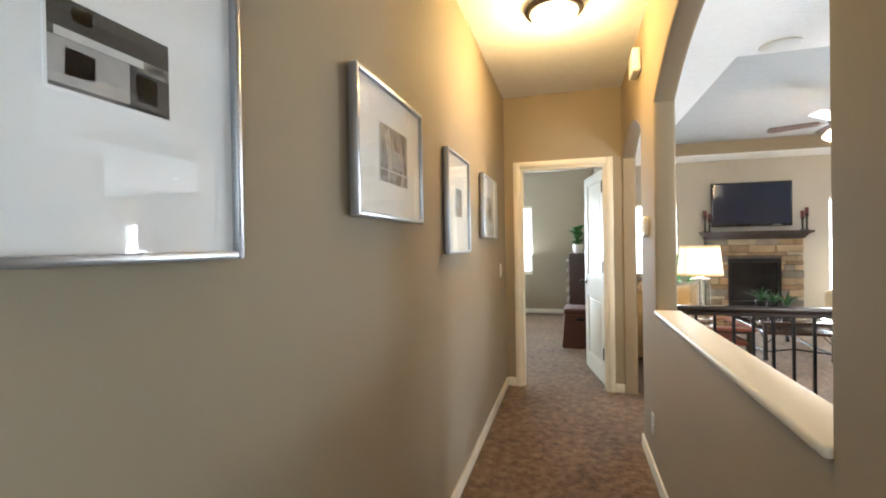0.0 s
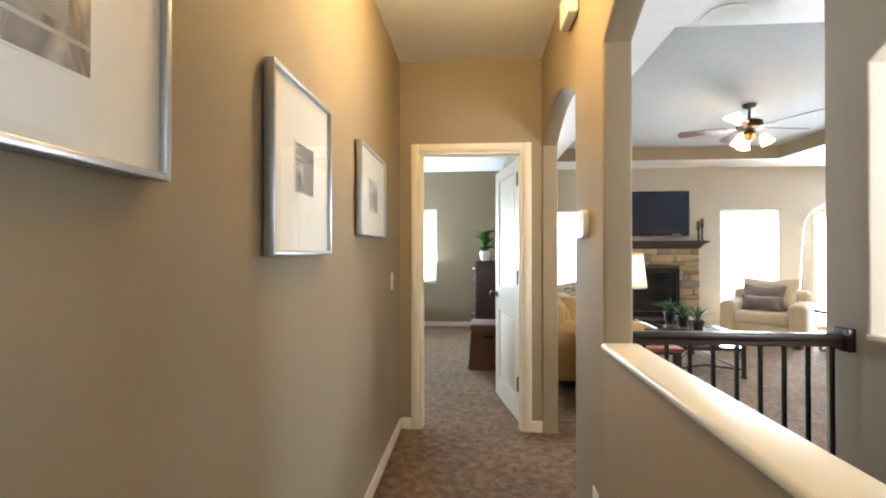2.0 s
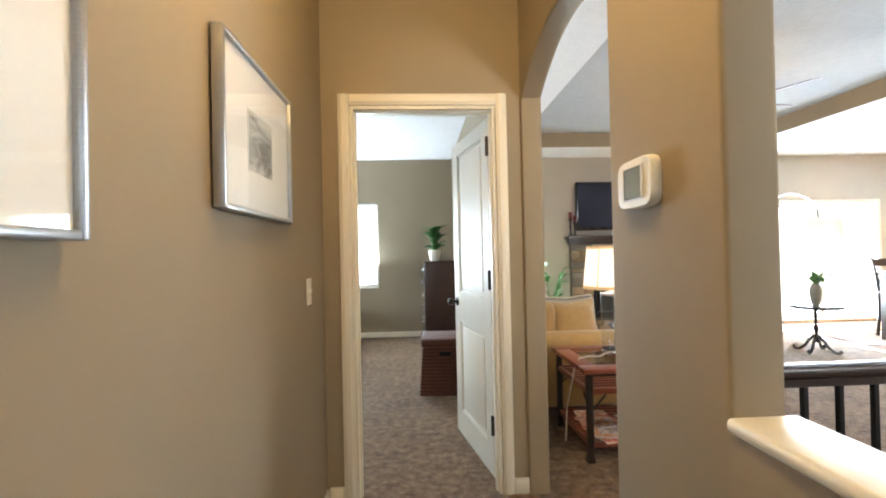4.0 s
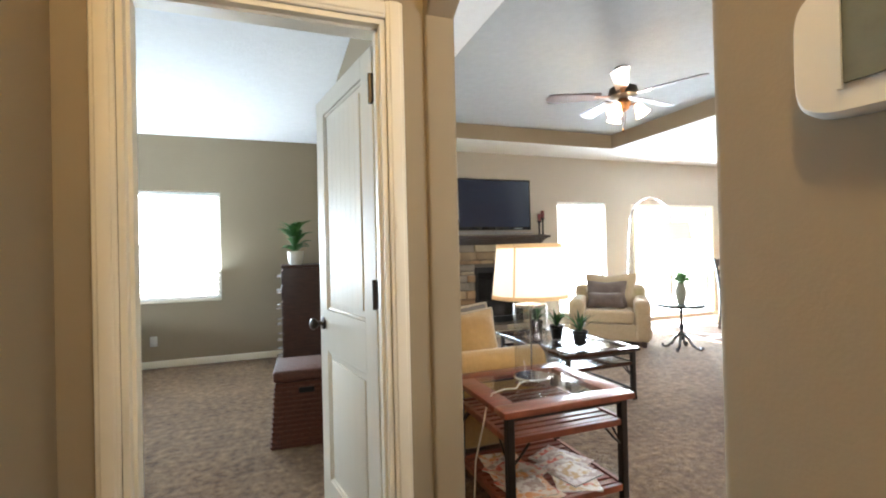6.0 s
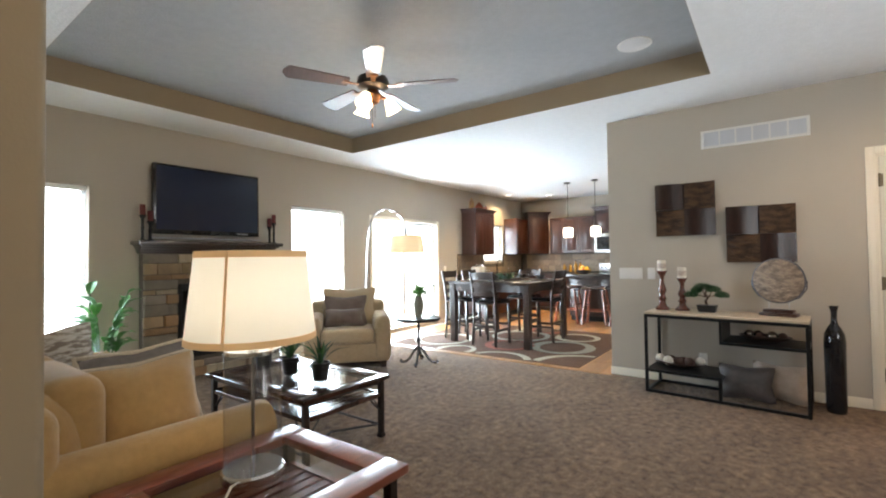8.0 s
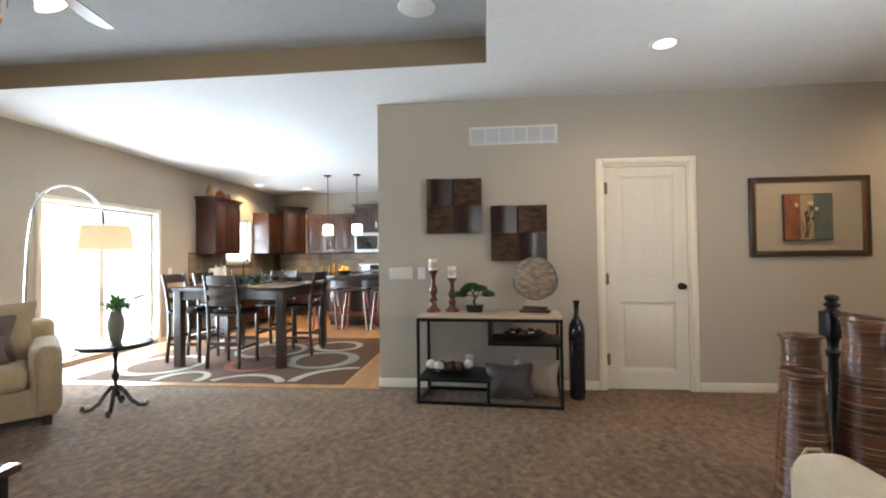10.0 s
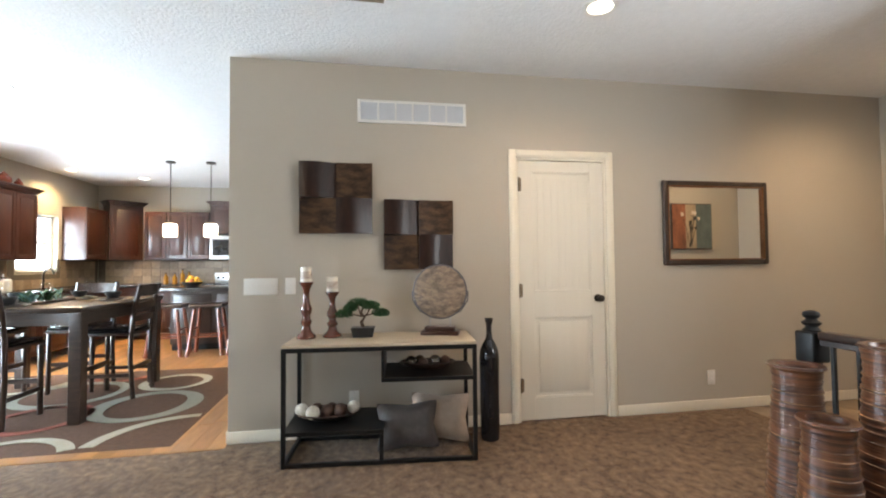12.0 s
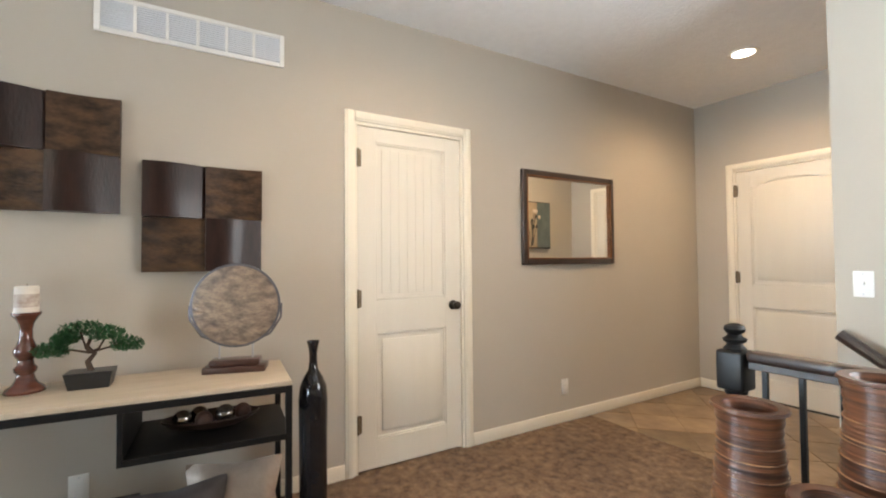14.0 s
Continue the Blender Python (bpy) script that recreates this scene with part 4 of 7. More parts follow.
while z < 1.35:
    h = min(rng.choice((0.055, 0.075, 0.10, 0.12)), 1.357 - z)
    x = -0.72
    while x < 0.695:
        w = min(rng.uniform(0.10, 0.42), 0.70 - x)
        if 0.70 - (x + w) < 0.07:
            w = 0.70 - x
        zc0, zc1 = z, z + h
        spans = [(x, x + w)]
        if zc1 > 0.22 and zc0 < 1.03:
            spans = [(a, b) for a, b in ((x, min(x + w, -0.388)), (max(x, 0.388), x + w)) if b - a > 0.03]
        for a, b in spans:
            stones.append((a, b, zc0, zc1))
        x += w
    z += h
for a, b, c, d in stones:
    if d - c < 0.02:
        continue
    bm = blk((a + 0.004, -0.088 - rng.uniform(0.012, 0.045), c + 0.004), (b - 0.004, -0.084, d - 0.004), 0.009, 2)
    for v in bm.verts:
        if v.co.y < -0.09:
            v.co += Vector((rng.uniform(-0.003, 0.003), rng.uniform(-0.004, 0.004), rng.uniform(-0.003, 0.003)))
    part("stone", bm, rng.choice((STONES[0], STONES[0], STONES[1], STONES[1], STONES[2], STONES[3])), core)

SCREEN = mat("dark_tv_screen", (0.007, 0.012, 0.036), (0.009, 0.015, 0.042), 2, 0.12, spec=0.5)
GLOSSBLACK = mat("gloss_black_plastic", (0.012, 0.012, 0.013), (0.016, 0.016, 0.017), 8, 0.2)
t = thing("television", "large dark flat television hung above the mantel", "television", 3.517, 9.495, 1.565)
part("housing", blk((-0.59, -0.11, 0.0), (0.59, -0.05, 0.745), 0.008, 2), GLOSSBLACK, t)
part("screen", blk((-0.565, -0.114, 0.045), (0.565, -0.109, 0.72)), SCREEN, t, "dark glossy screen")
part("wall_bracket", blk((-0.2, -0.05, 0.2), (0.2, 0, 0.55)), BLACK, t)
part("badge", blk((0.30, -0.1125, 0.018), (0.44, -0.11, 0.028)), SILVER, t)
part("stand_shelf", blk((-0.61, -0.13, -0.05), (0.61, -0.02, -0.035), 0.004), SILVER, t, "pale shelf edge under the screen")
REDWAX = mat("dark_red_wax", (0.16, 0.018, 0.016), (0.12, 0.012, 0.012), 20, 0.45)
for x, h in ((2.81, 0.26), (2.88, 0.20), (4.22, 0.21), (4.28, 0.26)):
    t = thing("candlestick", "black candlestick with a dark red candle on the mantel", "candlestick", x, 9.335, 1.485, 0, "mantel candlesticks")
    part("stem", spin(bmesh.new(), [(0.035, 0), (0.036, 0.008), (0.014, 0.02), (0.012, h * 0.4), (0.018, h * 0.5), (0.012, h * 0.6), (0.016, h * 0.85), (0.032, h * 0.95), (0.032, h)], 16), BLACK, t)
    part("candle", spin(bmesh.new(), [(0.025, h), (0.026, h + 0.01), (0.026, h + 0.10), (0.022, h + 0.105), (0.001, h + 0.103)], 16), REDWAX, t, "dark red pillar candle")

# ---- upholstery ----
GOLD = mat("gold_tan_upholstery", (0.47, 0.285, 0.105), (0.40, 0.24, 0.085), 30, 0.9, bump=0.35, bscale=350, sheen=0.4)
BEIGE = mat("beige_upholstery", (0.50, 0.385, 0.245), (0.44, 0.335, 0.205), 30, 0.9, bump=0.35, bscale=350, sheen=0.4)
BROWNCLOTH = mat("brown_velvet", (0.115, 0.078, 0.062), (0.16, 0.115, 0.095), 12, 0.7, sheen=0.6, bump=0.2, bscale=200)
GREYCLOTH = mat("grey_linen", (0.22, 0.20, 0.19), (0.16, 0.145, 0.14), 25, 0.9, bump=0.4, bscale=250)
ZEBRA = mat("striped_fabric", (0.50, 0.45, 0.38), (0.20, 0.155, 0.12), 12, 0.9, bump=0.3, bscale=200, stretch=(1, 1, 5), width=0.1)
CREAMFRINGE = mat("cream_fringe", (0.62, 0.54, 0.42), (0.52, 0.44, 0.33), 60, 0.95, bump=0.6, bscale=200)


def pillow_mesh(w, h, d, pinch=0.13):
    """A plump square pillow standing in local x and z, its corners drawn out."""
    bm = bmesh.new()
    n = 12
    for s in (-1, 1):
        grid = []
        for i in range(n + 1):
            row = []
            for j in range(n + 1):
                u, v = 2 * i / n - 1, 2 * j / n - 1
                fat = (1 - abs(u) ** 2.6) ** 0.6 * (1 - abs(v) ** 2.6) ** 0.6
                edge = 1 - pinch * (1 - max(abs(u), abs(v)) ** 4 * min(1, abs(u) * abs(v) * 1.2) - 0.0) * max(abs(u), abs(v)) ** 2
                wob = 0.004 * math.sin(5 * u + 3 * v) * fat
                row.append(bm.verts.new((u * w / 2 * edge, s * (fat * d / 2) + wob, h / 2 + v * h / 2 * edge)))
            grid.append(row)
        for i in range(n):
            for j in range(n):
                bm.faces.new((grid[i][j], grid[i + 1][j], grid[i + 1][j + 1], grid[i][j + 1]))
    bmesh.ops.remove_doubles(bm, verts=bm.verts, dist=0.0008)
    return bm


def pillow(label, material, w, h, d, m, fringe=None, group=""):
    t = thing("throw_pillow", label, "pillow", group=group)
    t.matrix_world = ROOM @ m
    part("cover", pillow_mesh(w, h, d), material, t)
    if fringe:
        pts = []
        n = 60
        for k in range(n + 1):
            s = 4 * (k / n)
            side, f = int(s) % 4, s - int(s)
            u, v = ((-1 + 2 * f, -1), (1, -1 + 2 * f), (1 - 2 * f, 1), (-1, 1 - 2 * f))[side]
            c = 1 - 0.10 * (1 - min(1, abs(u) * abs(v)))
            pts.append((u * w / 2 * c, 0.003 * math.sin(k * 2.1), h / 2 + v * h / 2 * c))
        part("fringe", tube(bmesh.new(), pts, 0.011, 6), fringe, t, "cream fringed trim")
    return t


def soft(lo, hi, r=0.05):
    return blk(lo, hi, r, 5)


def sofa():
    t = thing("sofa", "gold-tan upholstered sofa with rounded arms against the wall", "sofa", 1.17, 5.97, 0)
    L = 2.15
    part("base", soft((0.04, 0.04, 0.09), (0.90, L - 0.04, 0.30), 0.02), GOLD, t)
    part("backrest", soft((0.0, 0.02, 0.09), (0.24, L - 0.02, 0.82), 0.07), GOLD, t)
    for y in (0.0, L - 0.20):
        bm = soft((0.02, y, 0.09), (0.93, y + 0.20, 0.56), 0.03)
        arm = part("arm", bm, GOLD, t)
        part("arm_roll", tube(bmesh.new(), [(0.03, y + 0.10, 0.545), (0.95, y + 0.10, 0.545)], 0.102, 20), GOLD, arm)
    for k in range(3):
        y0 = 0.205 + k * (L - 0.41) / 3
        bm = soft((0.22, y0, 0.29), (0.95, y0 + (L - 0.41) / 3 - 0.006, 0.46), 0.05)
        for v in bm.verts:
            if v.co.z > 0.4:
                v.co.z += 0.018 * math.sin(math.pi * min(1, max(0, (v.co.y - y0) / 0.58))) + 0.004 * math.sin(9 * v.co.x + 5 * v.co.y)
        part("seat_cushion", bm, GOLD, t)
        part("back_cushion", soft((0.20, y0 + 0.01, 0.44), (0.42, y0 + (L - 0.41) / 3 - 0.012, 0.86), 0.08), GOLD, t)
    for x in (0.08, 0.86):
        for y in (0.08, L - 0.08):
            part("foot", blk((x - 0.03, y - 0.03, 0), (x + 0.03, y + 0.03, 0.095), 0.004), DARKWOOD, t)
    return t


sofa()
pillow("gold-tan pillow with a cream fringe leaning on the sofa arm", GOLD, 0.50, 0.40, 0.25, pose(1.77, 6.32, 0.46, -16, 0, 12), CREAMFRINGE, "sofa pillows")
pillow("plain gold-tan pillow against the sofa back", GOLD, 0.48, 0.40, 0.19, pose(1.50, 6.30, 0.46, -12, 0, 62), None, "sofa pillows")
pillow("grey linen pillow with a light trim on the sofa", GREYCLOTH, 0.52, 0.40, 0.18, pose(1.88, 6.66, 0.455, -14, 0, 14), CREAMFRINGE, "sofa pillows")
pillow("brown and cream striped pillow on the sofa", ZEBRA, 0.56, 0.51, 0.18, pose(1.58, 6.90, 0.455, -10, 0, 30), None, "sofa pillows")


def armchair(x, y, turn, label, wide=0.5):
    """Local: faces -y; wide: half of its width."""
    k = wide - 0.2
    t = thing("armchair", label, "armchair", x, y, 0, turn, "beige armchairs")
    part("base", soft((0.03 - wide, -0.42, 0.07), (wide - 0.03, 0.42, 0.29), 0.02), BEIGE, t)
    part("backrest", soft((0.03 - wide, 0.20, 0.08), (wide - 0.03, 0.45, 0.74), 0.07), BEIGE, t)
    for s in (-1, 1):
        a, b = sorted((k * s, wide * s))
        arm = part("arm", soft((a, -0.45, 0.07), (b, 0.40, 0.60), 0.075), BEIGE, t)
        part("arm_piping", tube(bmesh.new(), [(a + 0.04, -0.447, 0.10), (a + 0.035, -0.449, 0.52), (a + 0.08, -0.445, 0.59), (b - 0.08, -0.445, 0.59), (b - 0.035, -0.449, 0.52), (b - 0.04, -0.447, 0.10)], 0.005, 6), BEIGE, arm)
    bm = soft((-k - 0.005, -0.46, 0.285), (k + 0.005, 0.24, 0.455), 0.05)
    for v in bm.verts:
        v.co.z += 0.02 * max(0.0, 1 - (v.co.x / k) ** 2) * (1 if v.co.z > 0.37 else 0)
    part("seat_cushion", bm, BEIGE, t)
    part("back_cushion", soft((-k - 0.01, 0.10, 0.44), (k + 0.01, 0.30, 0.78), 0.09), BEIGE, t)
    for sx in (0.09 - wide, wide - 0.09):
        for sy in (-0.38, 0.38):
            part("foot", blk((sx - 0.03, sy - 0.03, 0), (sx + 0.03, sy + 0.03, 0.075), 0.004), DARKWOOD, t)
    return t


AT = -42
armchair(4.79, 8.53, AT, "beige upholstered armchair with brown pillows by the window")
am = pose(4.79, 8.53, 0, 0, 0, AT)
pillow("beige square pillow in the armchair", BEIGE, 0.66, 0.47, 0.19, am @ pose(0.02, 0.01, 0.45, -14), None, "armchair pillows")
pillow("brown velvet pillow in the armchair", BROWNCLOTH, 0.52, 0.37, 0.14, am @ pose(-0.03, -0.10, 0.46, -16), None, "armchair pillows")
pillow("small brown bolster pillow in the armchair", BROWNCLOTH, 0.47, 0.22, 0.16, am @ pose(-0.04, -0.21, 0.46, -16), None, "armchair pillows")
armchair(2.87, 3.265, 90, "beige upholstered armchair before the stair railing", 0.40)

# ---- tables ----
REDWOOD = mat("red_brown_tabletop", (0.25, 0.066, 0.032), (0.14, 0.036, 0.019), 8, 0.36, stretch=(1, 6, 1), coat=0.12)
COFFEEWOOD = mat("dark_coffee_table_wood", (0.060, 0.028, 0.020), (0.030, 0.015, 0.011), 8, 0.2, stretch=(1, 6, 1), coat=0.4)
IRON = mat("brown_iron", (0.035, 0.024, 0.018), (0.022, 0.015, 0.012), 18, 0.4, metal=0.4)


def glass_table(name, label, category, x0, y0, x1, y1, top, wood, shelves, border=0.105):
    """A table with a wooden border round a glass pane, four legs with braces and slatted shelves."""
    t = thing(name, label, category, x0, y0, 0)
    W, D, b = x1 - x0, y1 - y0, border
    bm = bmesh.new()
    for lo, hi in (((0, 0), (W, b)), ((0, D - b), (W, D)), ((0, b), (b, D - b)), ((W - b, b), (W, D - b))):
        box(bm, (lo[0], lo[1], top - 0.030), (hi[0], hi[1], top), 0.004, 2)
    part("tabletop_border", bm, wood, t)
    g = part("glass_pane", blk((b, b, top - 0.012), (W - b, D - b, top - 0.003)), GLASS, t, "clear bevelled glass pane")
    g.visible_shadow = False
    i = 0.045
    first = None
    for x in (i, W - i):
        for y in (i, D - i):
            m = pose(x, y, 0)
            if first is None:
                first = part("leg", box(blk((-0.018, -0.018, 0), (0.018, 0.018, top - 0.03), 0.003), (-0.022, -0.022, 0), (0.022, 0.022, 0.03), 0.003), IRON, t, m=m)
            else:
                again(first, m)
    part("apron", box(box(box(blk((i, i - 0.008, top - 0.055), (W - i, i + 0.008, top - 0.03)), (i, D - i - 0.008, top - 0.055), (W - i, D - i + 0.008, top - 0.03)), (i - 0.008, i, top - 0.055), (i + 0.008, D - i, top - 0.03)), (W - i - 0.008, i, top - 0.055), (W - i + 0.008, D - i, top - 0.03)), IRON, t)
    for z in shelves:
        sh = part("shelf_frame", box(box(box(blk((i, i - 0.012, z - 0.025), (W - i, i + 0.012, z + 0.006), 0.002), (i, D - i - 0.012, z - 0.025), (W - i, D - i + 0.012, z + 0.006), 0.002), (i - 0.012, i, z - 0.025), (i + 0.012, D - i, z + 0.006), 0.002), (W - i - 0.012, i, z - 0.025), (W - i + 0.012, D - i, z + 0.006), 0.002), wood, t)
        n = int((D - 2 * i - 0.03) / 0.052)
        fs = None
        for k in range(n):
            y = i + 0.02 + (k + 0.5) * (D - 2 * i - 0.04) / n
            if fs is None:
                fs = part("slat", blk((i + 0.012, -0.019, z - 0.012), (W - i - 0.012, 0.019, z), 0.002), wood, sh, m=pose(0, y, 0))
            else:
                again(fs, pose(0, y, 0))
    zb = shelves[0] - 0.03
    for x in (i, W - i):
        for s, y in ((1, i), (-1, D - i)):
            part("brace", tube(bmesh.new(), [(x, y + s * 0.018, zb - 0.085), (x, y + s * 0.055, zb - 0.05), (x, y + s * 0.10, zb)], 0.006, 6), IRON, t)
    for y in (i, D - i):
        for s, x in ((1, i), (-1, W - i)):
            part("brace", tube(bmesh.new(), [(x + s * 0.018, y, zb - 0.085), (x + s * 0.055, y, zb - 0.05), (x + s * 0.10, y, zb)], 0.006, 6), IRON, t)
    return t


glass_table("side_table", "red-brown wooden side table with a glass inset and slatted shelves", "side table", 1.445, 5.25, 2.15, 5.91, 0.564, REDWOOD, (0.43, 0.115))
ct = glass_table("coffee_table", "dark wood coffee table with a glass inset and slatted shelf", "coffee table", 2.62, 6.47, 3.35, 7.65, 0.435, COFFEEWOOD, (0.31,))
part("stretcher", tube(bmesh.new(), [(0.05, 0.05, 0.09), (0.365, 0.2, 0.10), (0.68, 0.05, 0.09)], 0.009, 8), IRON, ct)
part("stretcher", tube(bmesh.new(), [(0.68, 0.06, 0.085), (0.68, 1.12, 0.085)], 0.010, 8), IRON, ct)
part("stretcher", tube(bmesh.new(), [(0.05, 0.06, 0.085), (0.05, 1.12, 0.085)], 0.010, 8), IRON, ct)

# magazines on the low shelf
rng = random.Random(11)
MAGS = [mat("magazine_cover_" + n, a, b, 22, 0.35, width=0.12) for n, a, b in (("red", (0.62, 0.10, 0.07), (0.75, 0.62, 0.50)), ("orange", (0.70, 0.30, 0.10), (0.78, 0.70, 0.62)), ("pale", (0.75, 0.70, 0.66), (0.42, 0.30, 0.26)), ("food", (0.55, 0.36, 0.16), (0.80, 0.76, 0.70)))]
PAPER = mat("paper_edges", (0.74, 0.71, 0.66), (0.66, 0.63, 0.58), 90, 0.8, stretch=(1, 1, 20))
for x, y, z, a, k in ((1.655, 5.42, 0.115, 12, 0), (1.66, 5.68, 0.115, -8, 1), (1.92, 5.44, 0.115, -22, 3), (1.66, 5.47, 0.122, -6, 1), (1.97, 5.62, 0.115, 25, 2), (1.93, 5.50, 0.122, 14, 2), (1.68, 5.60, 0.122, 30, 0)):
    t = thing("magazine", "glossy magazine with a colourful cover on the low shelf", "magazine", x, y, z, a, "magazines on the side table")
    part("pages", blk((-0.105, -0.138, 0.0), (0.105, 0.138, 0.006)), PAPER, t)
    cv = part("cover", blk((-0.106, -0.139, 0.006), (0.106, 0.139, 0.0068)), MAGS[k], t)
    part("title_bar", blk((-0.085, 0.095, 0.0068), (0.085, 0.125, 0.0072)), MAGS[(k + 2) % 4], cv)
    part("photo_panel", blk((-0.06, -0.09, 0.0068), (0.075, 0.05, 0.0072)), MAGS[(k + 1) % 4], cv)

SHADE = cloth_glow("cream_lampshade", (0.95, 0.89, 0.78), 0.22, 0.35)
LAMPGLASS = glass("lamp_glass", (0.93, 0.96, 1.0), 0.0, 0.97, 0.08)
SHADETRIM = cloth_glow("tan_shade_trim", (0.72, 0.52, 0.30), 0.12, 0.4)
t = thing("table_lamp", "clear glass column table lamp with a cream drum shade, lit", "table lamp", 1.795, 5.605, 0.564)
part("base_disc", spin(bmesh.new(), [(0.092, 0), (0.096, 0.006), (0.096, 0.030), (0.090, 0.036), (0.001, 0.036)], 36), CHROME, t, "polished chrome base")
part("glass_column", spin(bmesh.new(), [(0.087, 0.036), (0.087, 0.398), (0.083, 0.404)], 36, caps=False), LAMPGLASS, t, "clear glass cylinder").visible_shadow = False
part("column_cap", spin(bmesh.new(), [(0.085, 0.40), (0.085, 0.412), (0.03, 0.42), (0.02, 0.45)], 32), CHROME, t)
part("rod", tube(bmesh.new(), [(0, 0, 0.028), (0, 0, 0.56)], 0.006, 8), CHROME, t)
sh = part("shade", spin(bmesh.new(), [(0.198, 0.445), (0.168, 0.725)], 48, caps=False), SHADE, t, "cream drum shade glowing from within")
for z0, r0, z1, r1 in ((0.443, 0.1995, 0.463, 0.1975), (0.707, 0.1715, 0.727, 0.1695)):
    part("shade_band", spin(bmesh.new(), [(r0, z0), (r1, z1)], 48, caps=False), SHADETRIM, sh, "tan ribbon trim")
for a in (216, 36):
    ca, sa = math.cos(radians(a)), math.sin(radians(a))
    part("shade_seam", tube(bmesh.new(), [(0.1985 * ca, 0.1985 * sa, 0.447), (0.1685 * ca, 0.1685 * sa, 0.724)], 0.004, 6), SHADETRIM, sh)
WHITECORD = mat("white_cord", (0.74, 0.70, 0.62), (0.70, 0.66, 0.58), 20, 0.5)
part("power_cord", tube(bmesh.new(), [(-0.09, -0.03, 0.012), (-0.15, -0.10, 0.012), (-0.22, -0.11, 0.02), (-0.29, -0.12, 0.012), (-0.325, -0.13, -0.03), (-0.345, -0.12, -0.14), (-0.36, -0.06, -0.32), (-0.37, -0.05, -0.54)], 0.0042, 8), WHITECORD, t, "white power cord")

BLACKPOT = mat("black_ceramic", (0.012, 0.012, 0.013), (0.02, 0.02, 0.021), 15, 0.3)


def agave(x, y, z, seed, size=1.0):
    t = thing("potted_agave", "spiky green agave in a black ceramic pot", "potted plant", x, y, z, seed * 47, "agaves on the coffee table")
    part("pot", spin(bmesh.new(), [(0.046, 0), (0.05, 0.004), (0.062, 0.10), (0.068, 0.102), (0.068, 0.125), (0.060, 0.126), (0.056, 0.108), (0.001, 0.108)], 24), BLACKPOT, t, "black ceramic pot")
    part("soil", spin(bmesh.new(), [(0.055, 0.106), (0.03, 0.113), (0.001, 0.114)], 16, caps=False), SOIL, t)
    r = random.Random(seed)
    for k in range(17):
        a = k * 2.4 + r.uniform(-0.2, 0.2)
        s = k / 16
        L, el = (0.245 - 0.085 * s) * size * r.uniform(0.85, 1.15), radians(18 + 62 * s)
        tip = (L * math.cos(el) * math.cos(a), L * math.cos(el) * math.sin(a), 0.115 + L * math.sin(el))
        part("leaf", leaf_blade(bmesh.new(), (0.008 * math.cos(a), 0.008 * math.sin(a), 0.112), tip, 0.026, 0.35 if s < 0.6 else 0.1), DARKLEAF if k % 3 else LEAF, t)
    return t


agave(2.97, 6.76, 0.435, 1)
agave(2.96, 7.09, 0.435, 2, 0.95)
agave(2.95, 7.42, 0.435, 3)

FOOTMETAL = mat("worn_polished_iron", (0.10, 0.10, 0.105), (0.22, 0.22, 0.23), 25, 0.2, metal=0.9)
t = thing("pedestal_table", "small round dark pedestal table with scrolled iron feet", "pedestal table", 5.165, 7.70, 0)
part("tabletop", spin(bmesh.new(), [(0.24, 0.522), (0.262, 0.527), (0.27, 0.540), (0.262, 0.556), (0.25, 0.558), (0.001, 0.558)], 40), BLACK, t, "round dark top")
part("column", spin(bmesh.new(), [(0.03, 0.12), (0.035, 0.14), (0.016, 0.17), (0.014, 0.24), (0.026, 0.27), (0.028, 0.29), (0.014, 0.32), (0.012, 0.42), (0.022, 0.45), (0.014, 0.48), (0.05, 0.535)], 18), BLACK, t)
for k in range(4):
    a = k * math.pi / 2 + 0.5
    pts = [(0.02, 0.20), (0.07, 0.14), (0.11, 0.07), (0.165, 0.024), (0.21, 0.016), (0.23, 0.032), (0.215, 0.05)]
    part("scroll_foot", tube(bmesh.new(), [(r * math.cos(a), r * math.sin(a), z) for r, z in pts], 0.016, 8), FOOTMETAL, t)
SPRIG = mat("light_green_sprig", (0.10, 0.26, 0.07), (0.16, 0.34, 0.10), 30, 0.5, vary=0.2)
VASEGREY = mat("grey_green_ceramic", (0.22, 0.21, 0.165), (0.30, 0.285, 0.225), 18, 0.4, bump=0.1, bscale=50)
t = thing("flower_vase", "grey ceramic vase with green sprigs on the pedestal table", "vase", 5.17, 7.70, 0.558)
part("vase_body", spin(bmesh.new(), [(0.035, 0), (0.042, 0.02), (0.06, 0.12), (0.062, 0.17), (0.045, 0.235), (0.040, 0.25), (0.045, 0.26), (0.034, 0.258), (0.001, 0.22)], 24), VASEGREY, t)
rng = random.Random(5)
for k in range(34):
    a, r, h = rng.uniform(0, 6.28), rng.uniform(0.05, 0.14), rng.uniform(0.33, 0.44)
    part("leaf", leaf_blade(bmesh.new(), (0.25 * r * math.cos(a), 0.25 * r * math.sin(a), 0.24 + 0.1 * rng.random()), (r * math.cos(a), r * math.sin(a), h - r * 0.5), 0.05, 0.35), SPRIG, t)
part("sprig", tube(bmesh.new(), [(0, 0, 0.24), (0.06, -0.08, 0.34), (0.13, -0.16, 0.38)], 0.003, 5), LEAF, t)
for k in range(9):
    part("leaf", leaf_blade(bmesh.new(), (0.07 + 0.008 * k, -0.09 - 0.009 * k, 0.345 + 0.004 * k), (0.10 + 0.008 * k + 0.03 * (-1) ** k, -0.10 - 0.009 * k, 0.37 + 0.01 * (k % 3)), 0.025, 0.2), LEAF, t)

